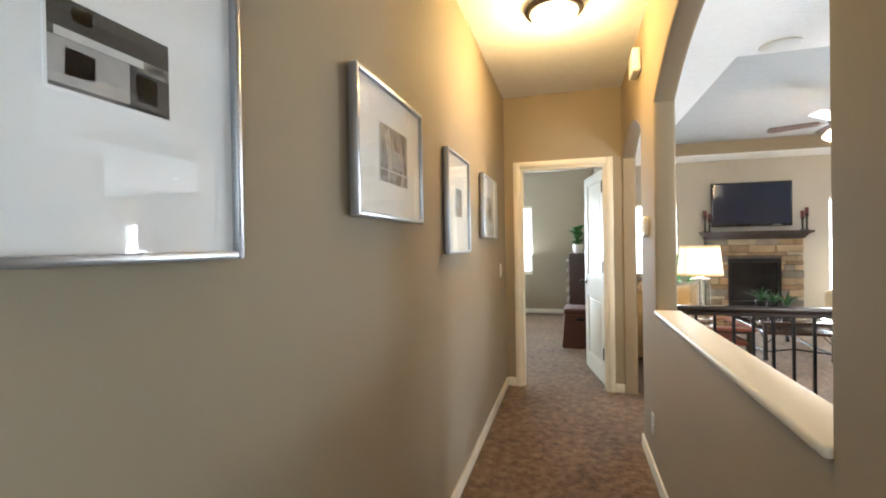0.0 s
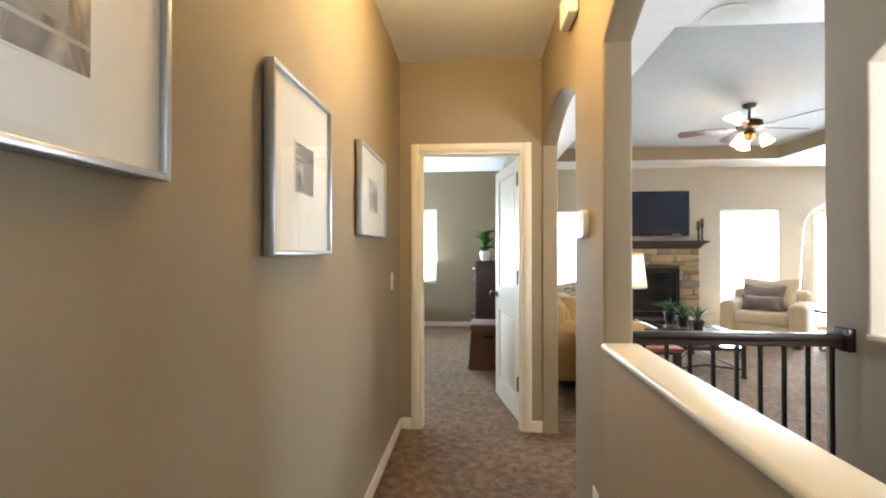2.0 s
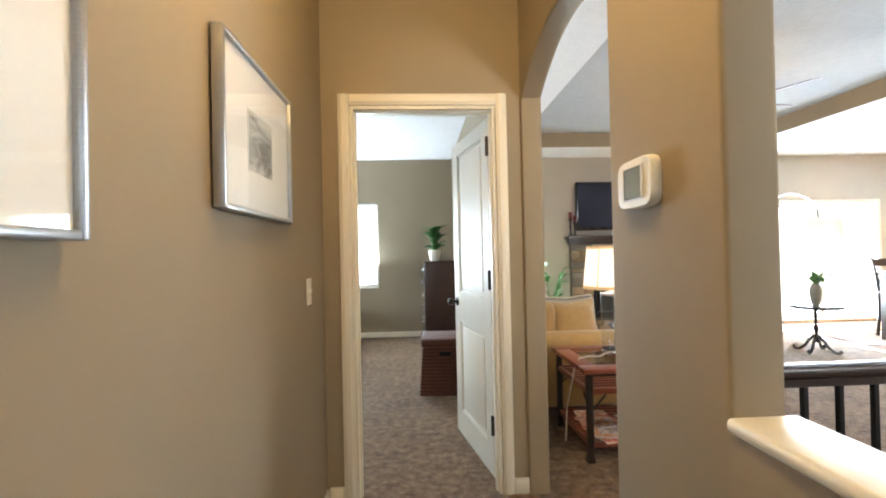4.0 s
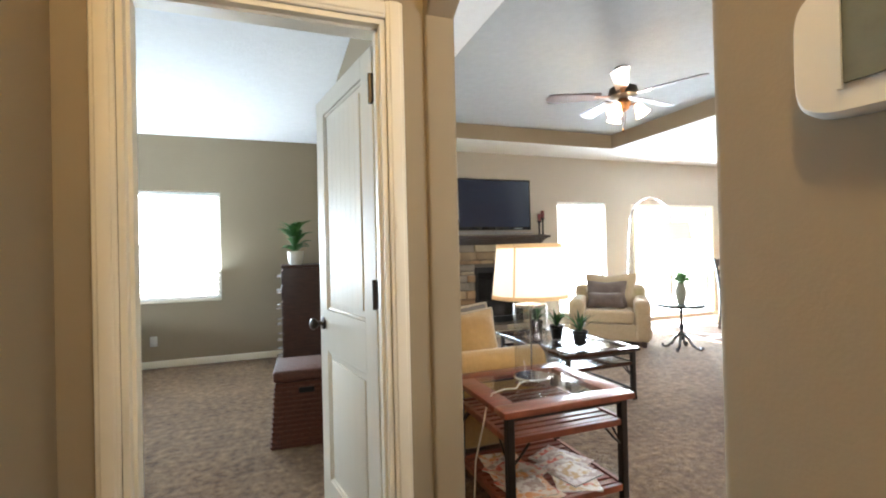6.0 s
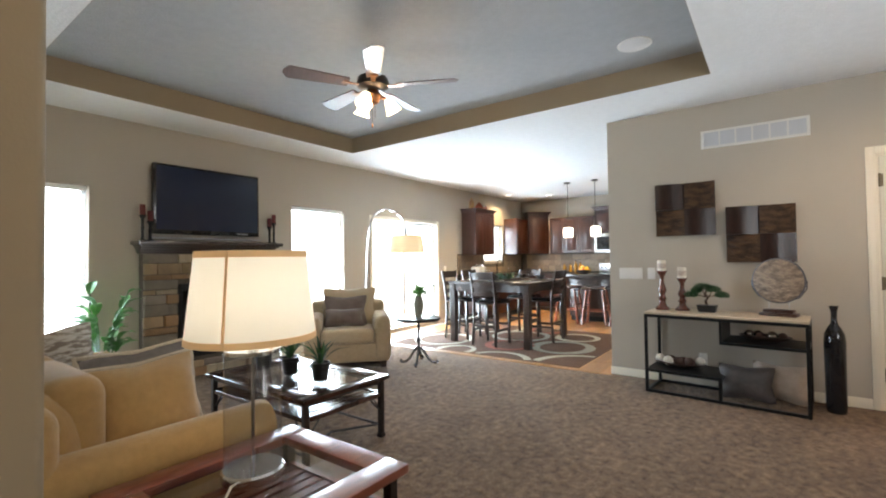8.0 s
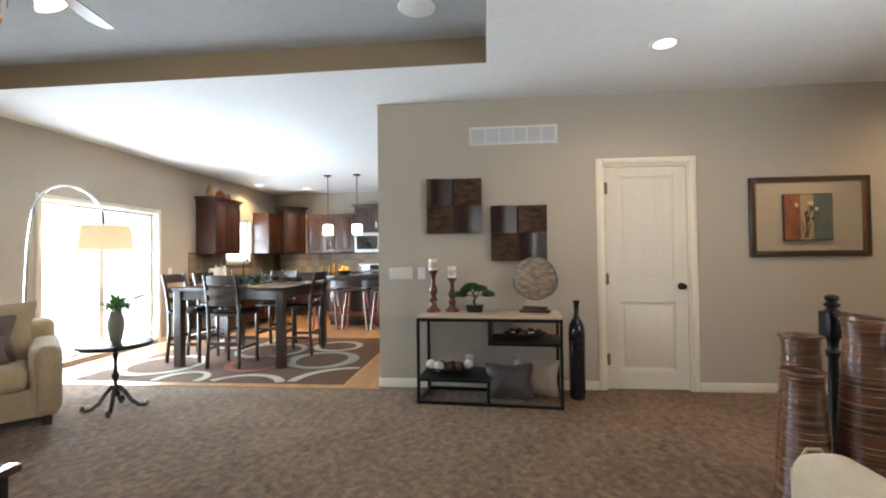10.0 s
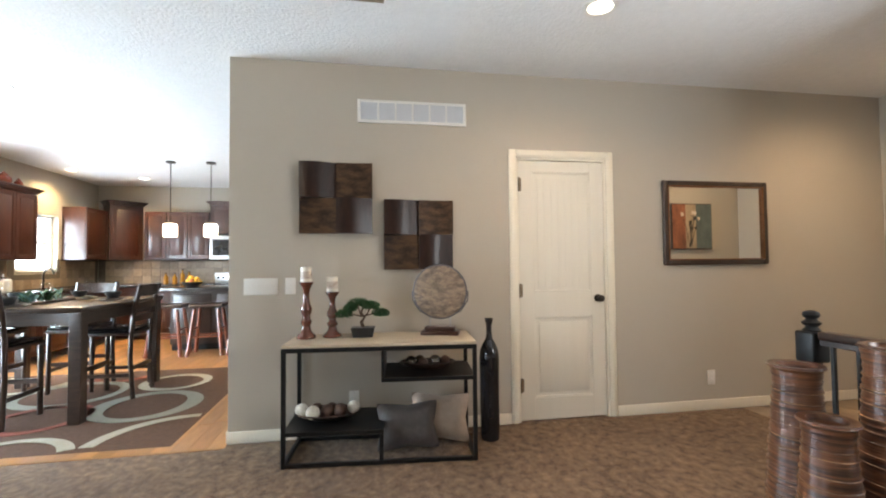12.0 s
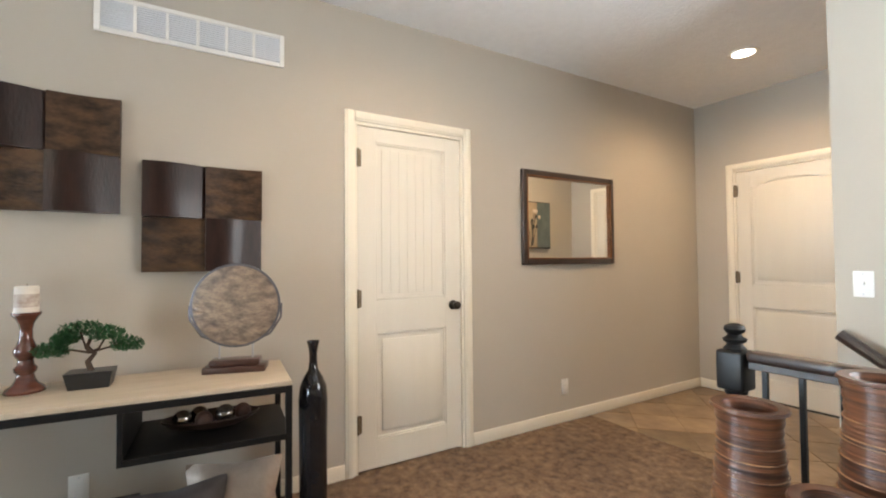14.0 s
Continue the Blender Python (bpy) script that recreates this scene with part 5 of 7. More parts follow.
# arc floor lamp
t = thing("arc_floor_lamp", "chrome arc floor lamp with a cream drum shade", "floor lamp", 5.66, 9.12, 0)
part("base", spin(bmesh.new(), [(0.16, 0), (0.165, 0.01), (0.165, 0.05), (0.155, 0.058), (0.001, 0.058)], 32), CHROME, t)
arc = [(0, 0, 0.05), (0.01, 0, 0.8), (0.04, 0, 1.4)]
for k in range(13):
    a = math.pi * (1 - k / 12 * 0.92)
    arc.append((0.47 + 0.41 * math.cos(a), -0.03, 1.72 + 0.33 * math.sin(a)))
part("arc_pole", tube(bmesh.new(), arc, 0.013, 10), CHROME, t, "arched chrome pole")
part("socket", tube(bmesh.new(), [arc[-1], (arc[-1][0] + 0.02, -0.03, 1.60)], 0.02, 10), CHROME, t)
# no bulb inside: the weak emission stands in for daylight behind the shade
ARCSHADE = cloth_glow("arc_shade_backlight_glow", (0.78, 0.58, 0.34), 0.2, 0.06)
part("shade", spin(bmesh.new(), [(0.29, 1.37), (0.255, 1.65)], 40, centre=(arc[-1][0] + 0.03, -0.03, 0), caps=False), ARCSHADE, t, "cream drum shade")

# tall leafy plant beside the hearth
t = thing("floor_plant", "tall broad-leaved plant in a dark pot by the window", "potted plant", 2.40, 9.08, 0)
part("pot", spin(bmesh.new(), [(0.11, 0), (0.13, 0.02), (0.15, 0.26), (0.155, 0.28), (0.14, 0.28), (0.135, 0.25), (0.001, 0.25)], 24), BLACKPOT, t)
BRIGHTLEAF = mat("bright_green_leaf", (0.055, 0.20, 0.045), (0.10, 0.29, 0.07), 24, 0.4, vary=0.25)
rng = random.Random(9)
for k in range(15):
    a, h = k * 2.4 + rng.uniform(-0.3, 0.3), rng.uniform(0.50, 1.02)
    reach = rng.uniform(0.08, 0.22)
    tip = (reach * math.cos(a), reach * math.sin(a), h)
    st_ = part("stem", tube(bmesh.new(), [(0.02 * math.cos(a), 0.02 * math.sin(a), 0.25), (tip[0] * 0.45, tip[1] * 0.45, h * 0.7), tip], 0.006, 6), LEAF, t)
    for q_ in range(4):
        b, f = a + rng.uniform(-1.3, 1.3), 0.72 + 0.09 * q_
        base = (tip[0] * f, tip[1] * f, 0.25 + (h - 0.25) * f)
        out = rng.uniform(0.12, 0.20)
        part("leaf", leaf_blade(bmesh.new(), base, (base[0] + out * math.cos(b), base[1] + out * math.sin(b), base[2] + rng.uniform(0.0, 0.12)), 0.085, 0.45), BRIGHTLEAF, t)

# ---- ceiling things ----
BLADE = mat("walnut_fan_blade", (0.105, 0.066, 0.060), (0.070, 0.043, 0.040), 6, 0.3, stretch=(6, 1, 1), coat=0.3)
COPPER = mat("antique_copper", (0.24, 0.11, 0.05), (0.15, 0.065, 0.03), 20, 0.3, metal=0.9)
TULIP = cloth_glow("frosted_tulip_glass", (1.0, 0.86, 0.62), 5.0, 0.5)
FX, FY = 3.533, 6.79
t = thing("ceiling_fan", "five-blade bronze ceiling fan with three lit tulip lamps", "ceiling fan", FX, FY, 0)
part("canopy", spin(bmesh.new(), [(0.03, TZ - 0.06), (0.062, TZ - 0.04), (0.07, TZ - 0.005), (0.06, TZ)], 24), BRONZE, t)
part("downrod", tube(bmesh.new(), [(0, 0, 2.74), (0, 0, TZ - 0.05)], 0.013, 10), BRONZE, t)
part("motor", spin(bmesh.new(), [(0.04, 2.615), (0.09, 2.62), (0.125, 2.645), (0.13, 2.68), (0.12, 2.715), (0.08, 2.735), (0.03, 2.75)], 32), BRONZE, t, "dark bronze motor housing")
part("light_hub", spin(bmesh.new(), [(0.012, 2.50), (0.045, 2.52), (0.055, 2.55), (0.07, 2.575), (0.05, 2.60), (0.045, 2.62)], 24), COPPER, t, "copper light hub")
bm = bmesh.new()
ring = []
n = 14
for k in range(n + 1):
    s = k / n
    w = 0.052 + 0.022 * s
    if s > 0.9:
        w *= math.sqrt(max(0.0, 1 - ((s - 0.9) / 0.1) ** 2)) * 0.75 + 0.25
    ring.append((0.20 + 0.49 * s, w))
top = [bm.verts.new((x, sgn * w, dz + sgn * w * 0.22)) for dz in (0.004, -0.004) for sgn in (1, -1) for x, w in ring]
m_ = n + 1
for k in range(n):
    bm.faces.new((top[k], top[k + 1], top[m_ + k + 1], top[m_ + k]))
    bm.faces.new((top[2 * m_ + k], top[3 * m_ + k], top[3 * m_ + k + 1], top[2 * m_ + k + 1]))
    bm.faces.new((top[k], top[2 * m_ + k], top[2 * m_ + k + 1], top[k + 1]))
    bm.faces.new((top[m_ + k], top[m_ + k + 1], top[3 * m_ + k + 1], top[3 * m_ + k]))
bm.faces.new((top[0], top[m_], top[3 * m_], top[2 * m_]))
bm.faces.new((top[n], top[2 * m_ + n], top[3 * m_ + n], top[m_ + n]))
b0 = part("blade", bm, BLADE, t, "walnut-finished fan blade", m=pose(0, 0, 2.655, 0, 0, 226))
i0 = part("blade_iron", box(blk((0.10, -0.018, -0.012), (0.24, 0.018, -0.004), 0.003), (0.20, -0.035, -0.010), (0.25, 0.035, -0.004), 0.002), COPPER, t, m=pose(0, 0, 2.655, 0, 0, 226))
for k in range(1, 5):
    again(b0, pose(0, 0, 2.655, 0, 0, 226 + 72 * k))
    again(i0, pose(0, 0, 2.655, 0, 0, 226 + 72 * k))
for k in range(3):
    a = radians(200 + 120 * k)
    ca, sa = math.cos(a), math.sin(a)
    part("lamp_arm", tube(bmesh.new(), [(0.04 * ca, 0.04 * sa, 2.555), (0.085 * ca, 0.085 * sa, 2.565), (0.11 * ca, 0.11 * sa, 2.55)], 0.009, 8), COPPER, t)
    bm = spin(bmesh.new(), [(0.022, 0.0), (0.035, -0.02), (0.045, -0.05), (0.052, -0.085), (0.066, -0.11)], 20, caps=False)
    part("tulip_shade", bm, TULIP, t, "frosted tulip glass, lit", m=Matrix.Translation((0.115 * ca, 0.115 * sa, 2.555)) @ Matrix.Rotation(a, 4, "Z") @ Matrix.Rotation(radians(-28), 4, "Y")).visible_shadow = False
part("pull_chain", tube(bmesh.new(), [(0.02, 0, 2.51), (0.02, 0, 2.40)], 0.0025, 5), BRONZE, t)
part("pull_chain", tube(bmesh.new(), [(-0.02, -0.01, 2.51), (-0.02, -0.01, 2.34)], 0.0025, 5), BRONZE, t)
part("chain_knob", spin(bmesh.new(), [(0.004, 2.31), (0.008, 2.32), (0.008, 2.335), (0.003, 2.345)], 10, centre=(-0.02, -0.01, 0)), COPPER, t)

GRILLE = mat("white_speaker_grille", (0.72, 0.72, 0.71), (0.66, 0.66, 0.65), 300, 0.7, bump=0.3, bscale=500)
for x, y, sz in ((4.665, 5.065, TZ), (2.04, 4.47, H)):
    t = thing("ceiling_speaker", "round white in-ceiling speaker", "speaker", x, y, sz, 0, "ceiling speakers")
    part("grille", spin(bmesh.new(), [(0.001, -0.010), (0.10, -0.008), (0.113, -0.005)], 36, caps=False), GRILLE, t)
    part("rim", spin(bmesh.new(), [(0.113, -0.006), (0.122, -0.007), (0.127, -0.003), (0.127, 0.0)], 36, caps=False), PLASTIC, t)
CANGLOW = glow("recessed_lamp_glow", (1.0, 0.86, 0.66), 7.0)
for x, y, grp in ((4.98, 3.36, "l"), (5.08, 0.94, "l"), (6.75, 7.65, "k"), (7.73, 7.57, "k"), (9.12, 8.45, "k"), (10.20, 9.13, "k"), (10.77, 8.38, "k")):
    t = thing("recessed_light", "round white recessed ceiling light, lit", "recessed light", x, y, H, 0, "recessed ceiling lights")
    part("trim_ring", spin(bmesh.new(), [(0.070, -0.002), (0.085, -0.008), (0.098, -0.006), (0.100, 0.0)], 32, caps=False), PLASTIC, t)
    part("lens", spin(bmesh.new(), [(0.001, -0.0035), (0.074, -0.003)], 32, caps=False), CANGLOW, t, "glowing lens")

# ---- east wall: register, wall art, console ----
REGSLAT = mat("grey_white_louvre", (0.62, 0.63, 0.65), (0.58, 0.59, 0.61), 10, 0.5)
t = thing("air_register", "long white metal air return grille high on the wall", "air register", 5.946, 4.361, 2.278, 0)
part("backing", blk((-0.004, -0.395, 0.012), (-0.001, 0.395, 0.162)), GRILLE, t)
bm = bmesh.new()
for lo, hi in (((-0.41, 0.0), (-0.385, 0.174)), ((0.385, 0.0), (0.41, 0.174)), ((-0.385, 0.0), (0.385, 0.022)), ((-0.385, 0.152), (0.385, 0.174))):
    box(bm, (-0.012, lo[0], lo[1]), (0.0, hi[0], hi[1]), 0.003)
for k in range(1, 6):
    y = -0.385 + 0.77 * k / 6
    box(bm, (-0.011, y - 0.007, 0.022), (-0.001, y + 0.007, 0.152))
part("frame", bm, PLASTIC, t)
bm = bmesh.new()
box(bm, (-0.010, -0.385, -0.0055), (-0.003, 0.385, 0.0035))
bmesh.ops.transform(bm, matrix=Matrix.Rotation(radians(28), 4, "Y"), verts=bm.verts)
first = part("slat", bm, REGSLAT, t, m=pose(0, 0, 0.030))
for k in range(1, 12):
    again(first, pose(0, 0, 0.030 + 0.0105 * k))

ARTA = mat("smooth_dark_lacquer", (0.032, 0.013, 0.009), (0.013, 0.006, 0.005), 8, 0.32, stretch=(1, 4, 1), coat=0.1, spec=0.3, bump=0.15, bscale=30)
ARTB = mat("bark_brown_wood", (0.092, 0.047, 0.022), (0.016, 0.008, 0.005), 9, 0.48, bump=0.7, bscale=20, stretch=(1, 1, 2.2), coat=0.05, width=0.28, spec=0.3)


def block_art(y0, z0, label):
    """Four curved wooden blocks, bent out by turns; local y runs along the wall."""
    t = thing("wall_art", label, "wall art", 5.946, y0, z0, 0, "wooden wall art")
    s = 0.2575
    for i in range(2):
        for j in range(2):
            smooth_ = (i + j) % 2 == 0
            bm = bmesh.new()
            n = 10
            front, back = [], []
            for k in range(n + 1):
                u = k / n
                bulge = 0.034 * math.cos(math.pi * (u - 0.72)) if smooth_ else -0.014 * math.sin(math.pi * u)
                d = 0.042 + (bulge if smooth_ else bulge)
                y = i * s + u * s
                front.append([bm.verts.new((-d, y, j * s + zz)) for zz in (0.001, s - 0.001)])
                back.append([bm.verts.new((-0.006, y, j * s + zz)) for zz in (0.001, s - 0.001)])
            for k in range(n):
                bm.faces.new((front[k][0], front[k + 1][0], front[k + 1][1], front[k][1]))
                bm.faces.new((back[k][0], back[k][1], back[k + 1][1], back[k + 1][0]))
                bm.faces.new((front[k][1], front[k + 1][1], back[k + 1][1], back[k][1]))
                bm.faces.new((front[k][0], back[k][0], back[k + 1][0], front[k + 1][0]))
            bm.faces.new((front[0][0], front[0][1], back[0][1], back[0][0]))
            bm.faces.new((front[n][0], back[n][0], back[n][1], front[n][1]))
            part("curved_block", bm, ARTA if smooth_ else ARTB, t, "smooth dark lacquered block" if smooth_ else "grained brown wooden block")
    part("hanging_plate", blk((-0.006, 0.05, 0.05), (0.0, 0.465, 0.465)), BLACK, t)
    return t


block_art(4.664, 1.452, "square wall art of four curved dark wooden blocks")
block_art(4.067, 1.187, "square wall art of four curved wooden blocks, hung lower")

PALEWOOD = mat("pale_oak_top", (0.56, 0.465, 0.345), (0.48, 0.39, 0.28), 5, 0.45, stretch=(6, 1, 1), bump=0.04, bscale=50)
CX0, CX1, CY0, CY1, CZ = 5.49, 5.94, 4.12, 5.32, 0.74
# the console stands a little askew to the wall, with all that it carries
ROOM = pose(5.469, 5.222, 0, 0, 0, -4.5) @ pose(-5.49, -5.32, 0)
t = thing("console_table", "black metal console table with a pale wooden top and two shelves", "console table")
q = 0.026
part("tabletop", blk((CX0 + 0.002, CY0 + 0.002, CZ - 0.02), (CX1 - 0.002, CY1 - 0.002, CZ), 0.003), PALEWOOD, t, "pale oak top")
for x in (CX0, CX1 - q):
    for y in (CY0, CY1 - q):
        part("leg", blk((x, y, 0), (x + q, y + q, CZ - 0.021), 0.002), BLACK, t)
    part("top_rail", blk((x, CY0 + q, CZ - 0.048), (x + q, CY1 - q, CZ - 0.021), 0.002), BLACK, t)
    part("floor_rail", blk((x, CY0 + q, 0.003), (x + q, CY1 - q, 0.027), 0.002), BLACK, t)
    part("divider_post", blk((x, 4.705, 0.027), (x + q, 4.705 + q, 0.19), 0.002), BLACK, t)
for y in (CY0, CY1 - q):
    part("end_rail", blk((CX0 + q, y, CZ - 0.048), (CX1 - q, y + q, CZ - 0.021), 0.002), BLACK, t)
    part("end_rail", blk((CX0 + q, y, 0.003), (CX1 - q, y + q, 0.027), 0.002), BLACK, t)
part("lower_shelf", blk((CX0 + 0.002, 4.705, 0.19), (CX1 - 0.002, CY1 - 0.004, 0.215), 0.002), BLACK, t, "black metal lower shelf")
part("upper_shelf", blk((CX0 + 0.002, CY0 + 0.004, 0.50), (CX1 - 0.002, 4.70, 0.525), 0.002), BLACK, t, "black metal upper shelf")
part("shelf_side", blk((CX0 + 0.002, 4.70, 0.50), (CX1 - 0.002, 4.718, CZ - 0.021), 0.002), BLACK, t)

MAHOG = mat("mahogany_turned_wood", (0.135, 0.040, 0.024), (0.07, 0.021, 0.013), 9, 0.22, stretch=(1, 1, 5), coat=0.5)
WAX = mat("white_wax", (0.80, 0.76, 0.68), (0.74, 0.69, 0.60), 12, 0.5)
WAXBAND = mat("brown_printed_band", (0.42, 0.33, 0.27), (0.62, 0.55, 0.47), 40, 0.6, width=0.3)
for x, y, h in ((5.76, 5.225, 0.375), (5.80, 5.06, 0.305)):
    t = thing("candle_holder", "turned mahogany candle holder with a white pillar candle", "candle holder", x, y, CZ, 0, "candle holders on the console")
    part("turned_stem", spin(bmesh.new(), [(r, z * h) for r, z in ((0.062, 0), (0.064, 0.03), (0.058, 0.06), (0.040, 0.10), (0.030, 0.16), (0.026, 0.22), (0.034, 0.26), (0.036, 0.30), (0.026, 0.34), (0.024, 0.40), (0.036, 0.47), (0.038, 0.52), (0.030, 0.58), (0.021, 0.66), (0.019, 0.78), (0.024, 0.86), (0.036, 0.93), (0.045, 0.97), (0.045, 1.0))], 24), MAHOG, t)
    c = part("candle", spin(bmesh.new(), [(0.036, h), (0.037, h + 0.005), (0.037, h + 0.095), (0.033, h + 0.10), (0.001, h + 0.096)], 24), WAX, t, "white pillar candle")
    part("printed_band", spin(bmesh.new(), [(0.0376, h + 0.02), (0.0376, h + 0.07)], 24, caps=False), WAXBAND, c)
    part("wick", tube(bmesh.new(), [(0, 0, h + 0.095), (0.001, 0, h + 0.108)], 0.0015, 5), BLACK, c)

# bonsai
t = thing("bonsai_tree", "small bonsai tree with dark green pads in a black tray", "bonsai", 5.77, 4.85, CZ)
bm = bmesh.new()
lo = [bm.verts.new((sx * 0.042, sy * 0.065, 0)) for sx, sy in ((-1, -1), (1, -1), (1, 1), (-1, 1))]
hi = [bm.verts.new((sx * 0.052, sy * 0.078, 0.065)) for sx, sy in ((-1, -1), (1, -1), (1, 1), (-1, 1))]
bm.faces.new(lo[::-1])
bm.faces.new(hi)
for k in range(4):
    bm.faces.new((lo[k], lo[(k + 1) % 4], hi[(k + 1) % 4], hi[k]))
part("tray", bm, BLACKPOT, t, "black ceramic tray")
BARK = mat("bonsai_bark", (0.09, 0.055, 0.035), (0.05, 0.03, 0.02), 30, 0.9, bump=0.6, bscale=80)
part("trunk", tube(bmesh.new(), [(0, 0, 0.06), (0, 0.012, 0.10), (0, -0.01, 0.13), (0, 0.015, 0.16), (0, 0.0, 0.20)], 0.012, 8, 0.006), BARK, t)
for p in ((0, 0.12, 0.145), (0, -0.10, 0.16), (0.02, 0.04, 0.215), (-0.02, -0.05, 0.20)):
    part("branch", tube(bmesh.new(), [(0, 0.005, 0.135), (p[0] * 0.5, p[1] * 0.5, 0.15), p], 0.005, 6, 0.003), BARK, t)
NEEDLE = mat("bonsai_needles", (0.016, 0.075, 0.022), (0.035, 0.13, 0.038), 60, 0.6)
rng = random.Random(21)
for cx, cy, cz, rx, ry, rz in ((0, 0.125, 0.150, 0.05, 0.06, 0.036), (0, -0.12, 0.155, 0.05, 0.06, 0.034), (0.01, 0.035, 0.225, 0.06, 0.075, 0.036), (-0.02, -0.055, 0.205, 0.055, 0.065, 0.036), (0.02, 0.09, 0.19, 0.045, 0.05, 0.034)):
    bm = bmesh.new()
    for k in range(650):
        while True:
            u, v, w = rng.uniform(-1, 1), rng.uniform(-1, 1), rng.uniform(-0.6, 1)
            if u * u + v * v + w * w < 1:
                break
        p = Vector((cx + u * rx, cy + v * ry, cz + w * rz))
        d = Vector((rng.uniform(-1, 1), rng.uniform(-1, 1), rng.uniform(-0.1, 1))).normalized() * 0.016
        sd = d.cross(Vector((0.3, 0.2, 1))).normalized() * 0.004
        bm.faces.new((bm.verts.new(p - sd), bm.verts.new(p + sd), bm.verts.new(p + d)))
    part("foliage_pad", bm, NEEDLE, t, smooth=False)

# round disc sculpture
DISC = mat("swirled_bronze_stone", (0.40, 0.295, 0.205), (0.135, 0.10, 0.082), 16, 0.34, bump=0.9, bscale=34, stretch=(1.7, 1, 1), metal=0.25, width=0.3)
DISCRIM = mat("grey_metal_rim", (0.17, 0.16, 0.17), (0.12, 0.11, 0.12), 20, 0.4, metal=0.6)
t = thing("disc_sculpture", "round swirled bronze disc on a dark stepped stand", "sculpture", 5.79, 4.325, CZ, -12)
bm = blk((-0.06, -0.13, 0), (0.06, 0.13, 0.028), 0.006, 2)
box(bm, (-0.048, -0.105, 0.028), (0.048, 0.105, 0.056), 0.008, 3)
part("stand", bm, CHERRY, t, "dark wooden stepped stand")
for y in (-0.07, 0.07):
    part("support_pin", tube(bmesh.new(), [(0, y, 0.05), (0, y, 0.13)], 0.004, 6), SILVER, t)
for y in (-0.192, 0.192):
    part("side_bracket", tube(bmesh.new(), [(0, y * 0.36, 0.13), (0, y * 0.75, 0.16), (0, y, 0.235), (0, y * 1.01, 0.30)], 0.005, 6), DISCRIM, t)
bm = spin(bmesh.new(), [(0.001, -0.014), (0.10, -0.013), (0.17, -0.011), (0.182, -0.006), (0.182, 0.006), (0.17, 0.011), (0.10, 0.013), (0.001, 0.014)], 48)
part("disc", bm, DISC, t, "swirled bronze-coloured disc", m=pose(0, 0, 0.295, 0, 90, 0))
part("disc_rim", spin(bmesh.new(), [(0.180, -0.010), (0.190, -0.008), (0.190, 0.008), (0.180, 0.010)], 48, caps=False), DISCRIM, t, m=pose(0, 0, 0.295, 0, 90, 0))

# bowls with balls
BOWLWOOD = mat("dark_bowl_wood", (0.06, 0.032, 0.02), (0.035, 0.018, 0.012), 14, 0.35)
BALLS = {"white": mat("woven_white", (0.72, 0.68, 0.60), (0.55, 0.50, 0.42), 40, 0.8, bump=0.6, bscale=90), "brown": mat("woven_brown", (0.10, 0.045, 0.028), (0.05, 0.024, 0.016), 40, 0.6, bump=0.6, bscale=90),
         "metal": mat("mercury_glass", (0.45, 0.40, 0.36), (0.12, 0.09, 0.08), 30, 0.15, metal=0.9)}


def ball_bowl(x, y, z, rx, ry, balls, label):
    t = thing("decorative_bowl", label, "bowl", x, y, z)
    bm = spin(bmesh.new(), [(0.35, 0), (0.55, 0.005), (0.8, 0.022), (1.0, 0.046), (0.98, 0.050), (0.78, 0.030), (0.5, 0.013), (0.001, 0.011)], 36)
    for v in bm.verts:
        v.co.x *= rx
        v.co.y *= ry
    part("bowl", bm, BOWLWOOD, t)
    for bx_, by_, bz_, r, kind in balls:
        b = single("decorative_ball", spin(bmesh.new(), [(max(0.0005, r * math.sin(math.pi * k / 12)), -r * math.cos(math.pi * k / 12)) for k in range(13)], 20), BALLS[kind], kind.replace("metal", "mercury glass") + " decorative ball lying in a bowl", "decorative ball", pose(x + bx_, y + by_, z + bz_ + r), "decorative balls")


ball_bowl(5.74, 5.08, 0.215, 0.13, 0.22, [(-0.02, 0.165, 0.02, 0.043, "white"), (-0.07, 0.085, 0.014, 0.045, "white"), (0.02, 0.075, 0.012, 0.042, "brown"), (-0.03, 0.0, 0.012, 0.043, "brown"), (0.03, -0.02, 0.012, 0.04, "brown"), (-0.03, -0.085, 0.014, 0.044, "brown"), (0.02, -0.165, 0.02, 0.042, "white")], "shallow dark wooden bowl of woven balls")
ball_bowl(5.73, 4.42, 0.525, 0.10, 0.19, [(-0.02, 0.11, 0.014, 0.038, "metal"), (-0.04, 0.03, 0.012, 0.034, "brown"), (0.03, 0.05, 0.012, 0.036, "metal"), (-0.02, -0.05, 0.012, 0.040, "metal"), (0.0, -0.12, 0.015, 0.034, "brown")], "shallow dark bowl of mercury glass balls")
DARKSATIN = mat("dark_grey_satin", (0.045, 0.038, 0.038), (0.090, 0.075, 0.072), 9, 0.45, sheen=0.2, bump=0.8, bscale=14)
pillow("dark grey satin pillow under the console", DARKSATIN, 0.40, 0.29, 0.14, pose(5.63, 4.55, 0.032, -18, 0, -84), None, "pillows under the console")
SATIN = mat("beige_satin", (0.36, 0.28, 0.22), (0.25, 0.19, 0.15), 8, 0.5, sheen=0.2, bump=0.8, bscale=12)
pillow("beige satin pillow under the console", SATIN, 0.40, 0.31, 0.14, pose(5.74, 4.34, 0.032, -14, 0, -100), None, "pillows under the console")

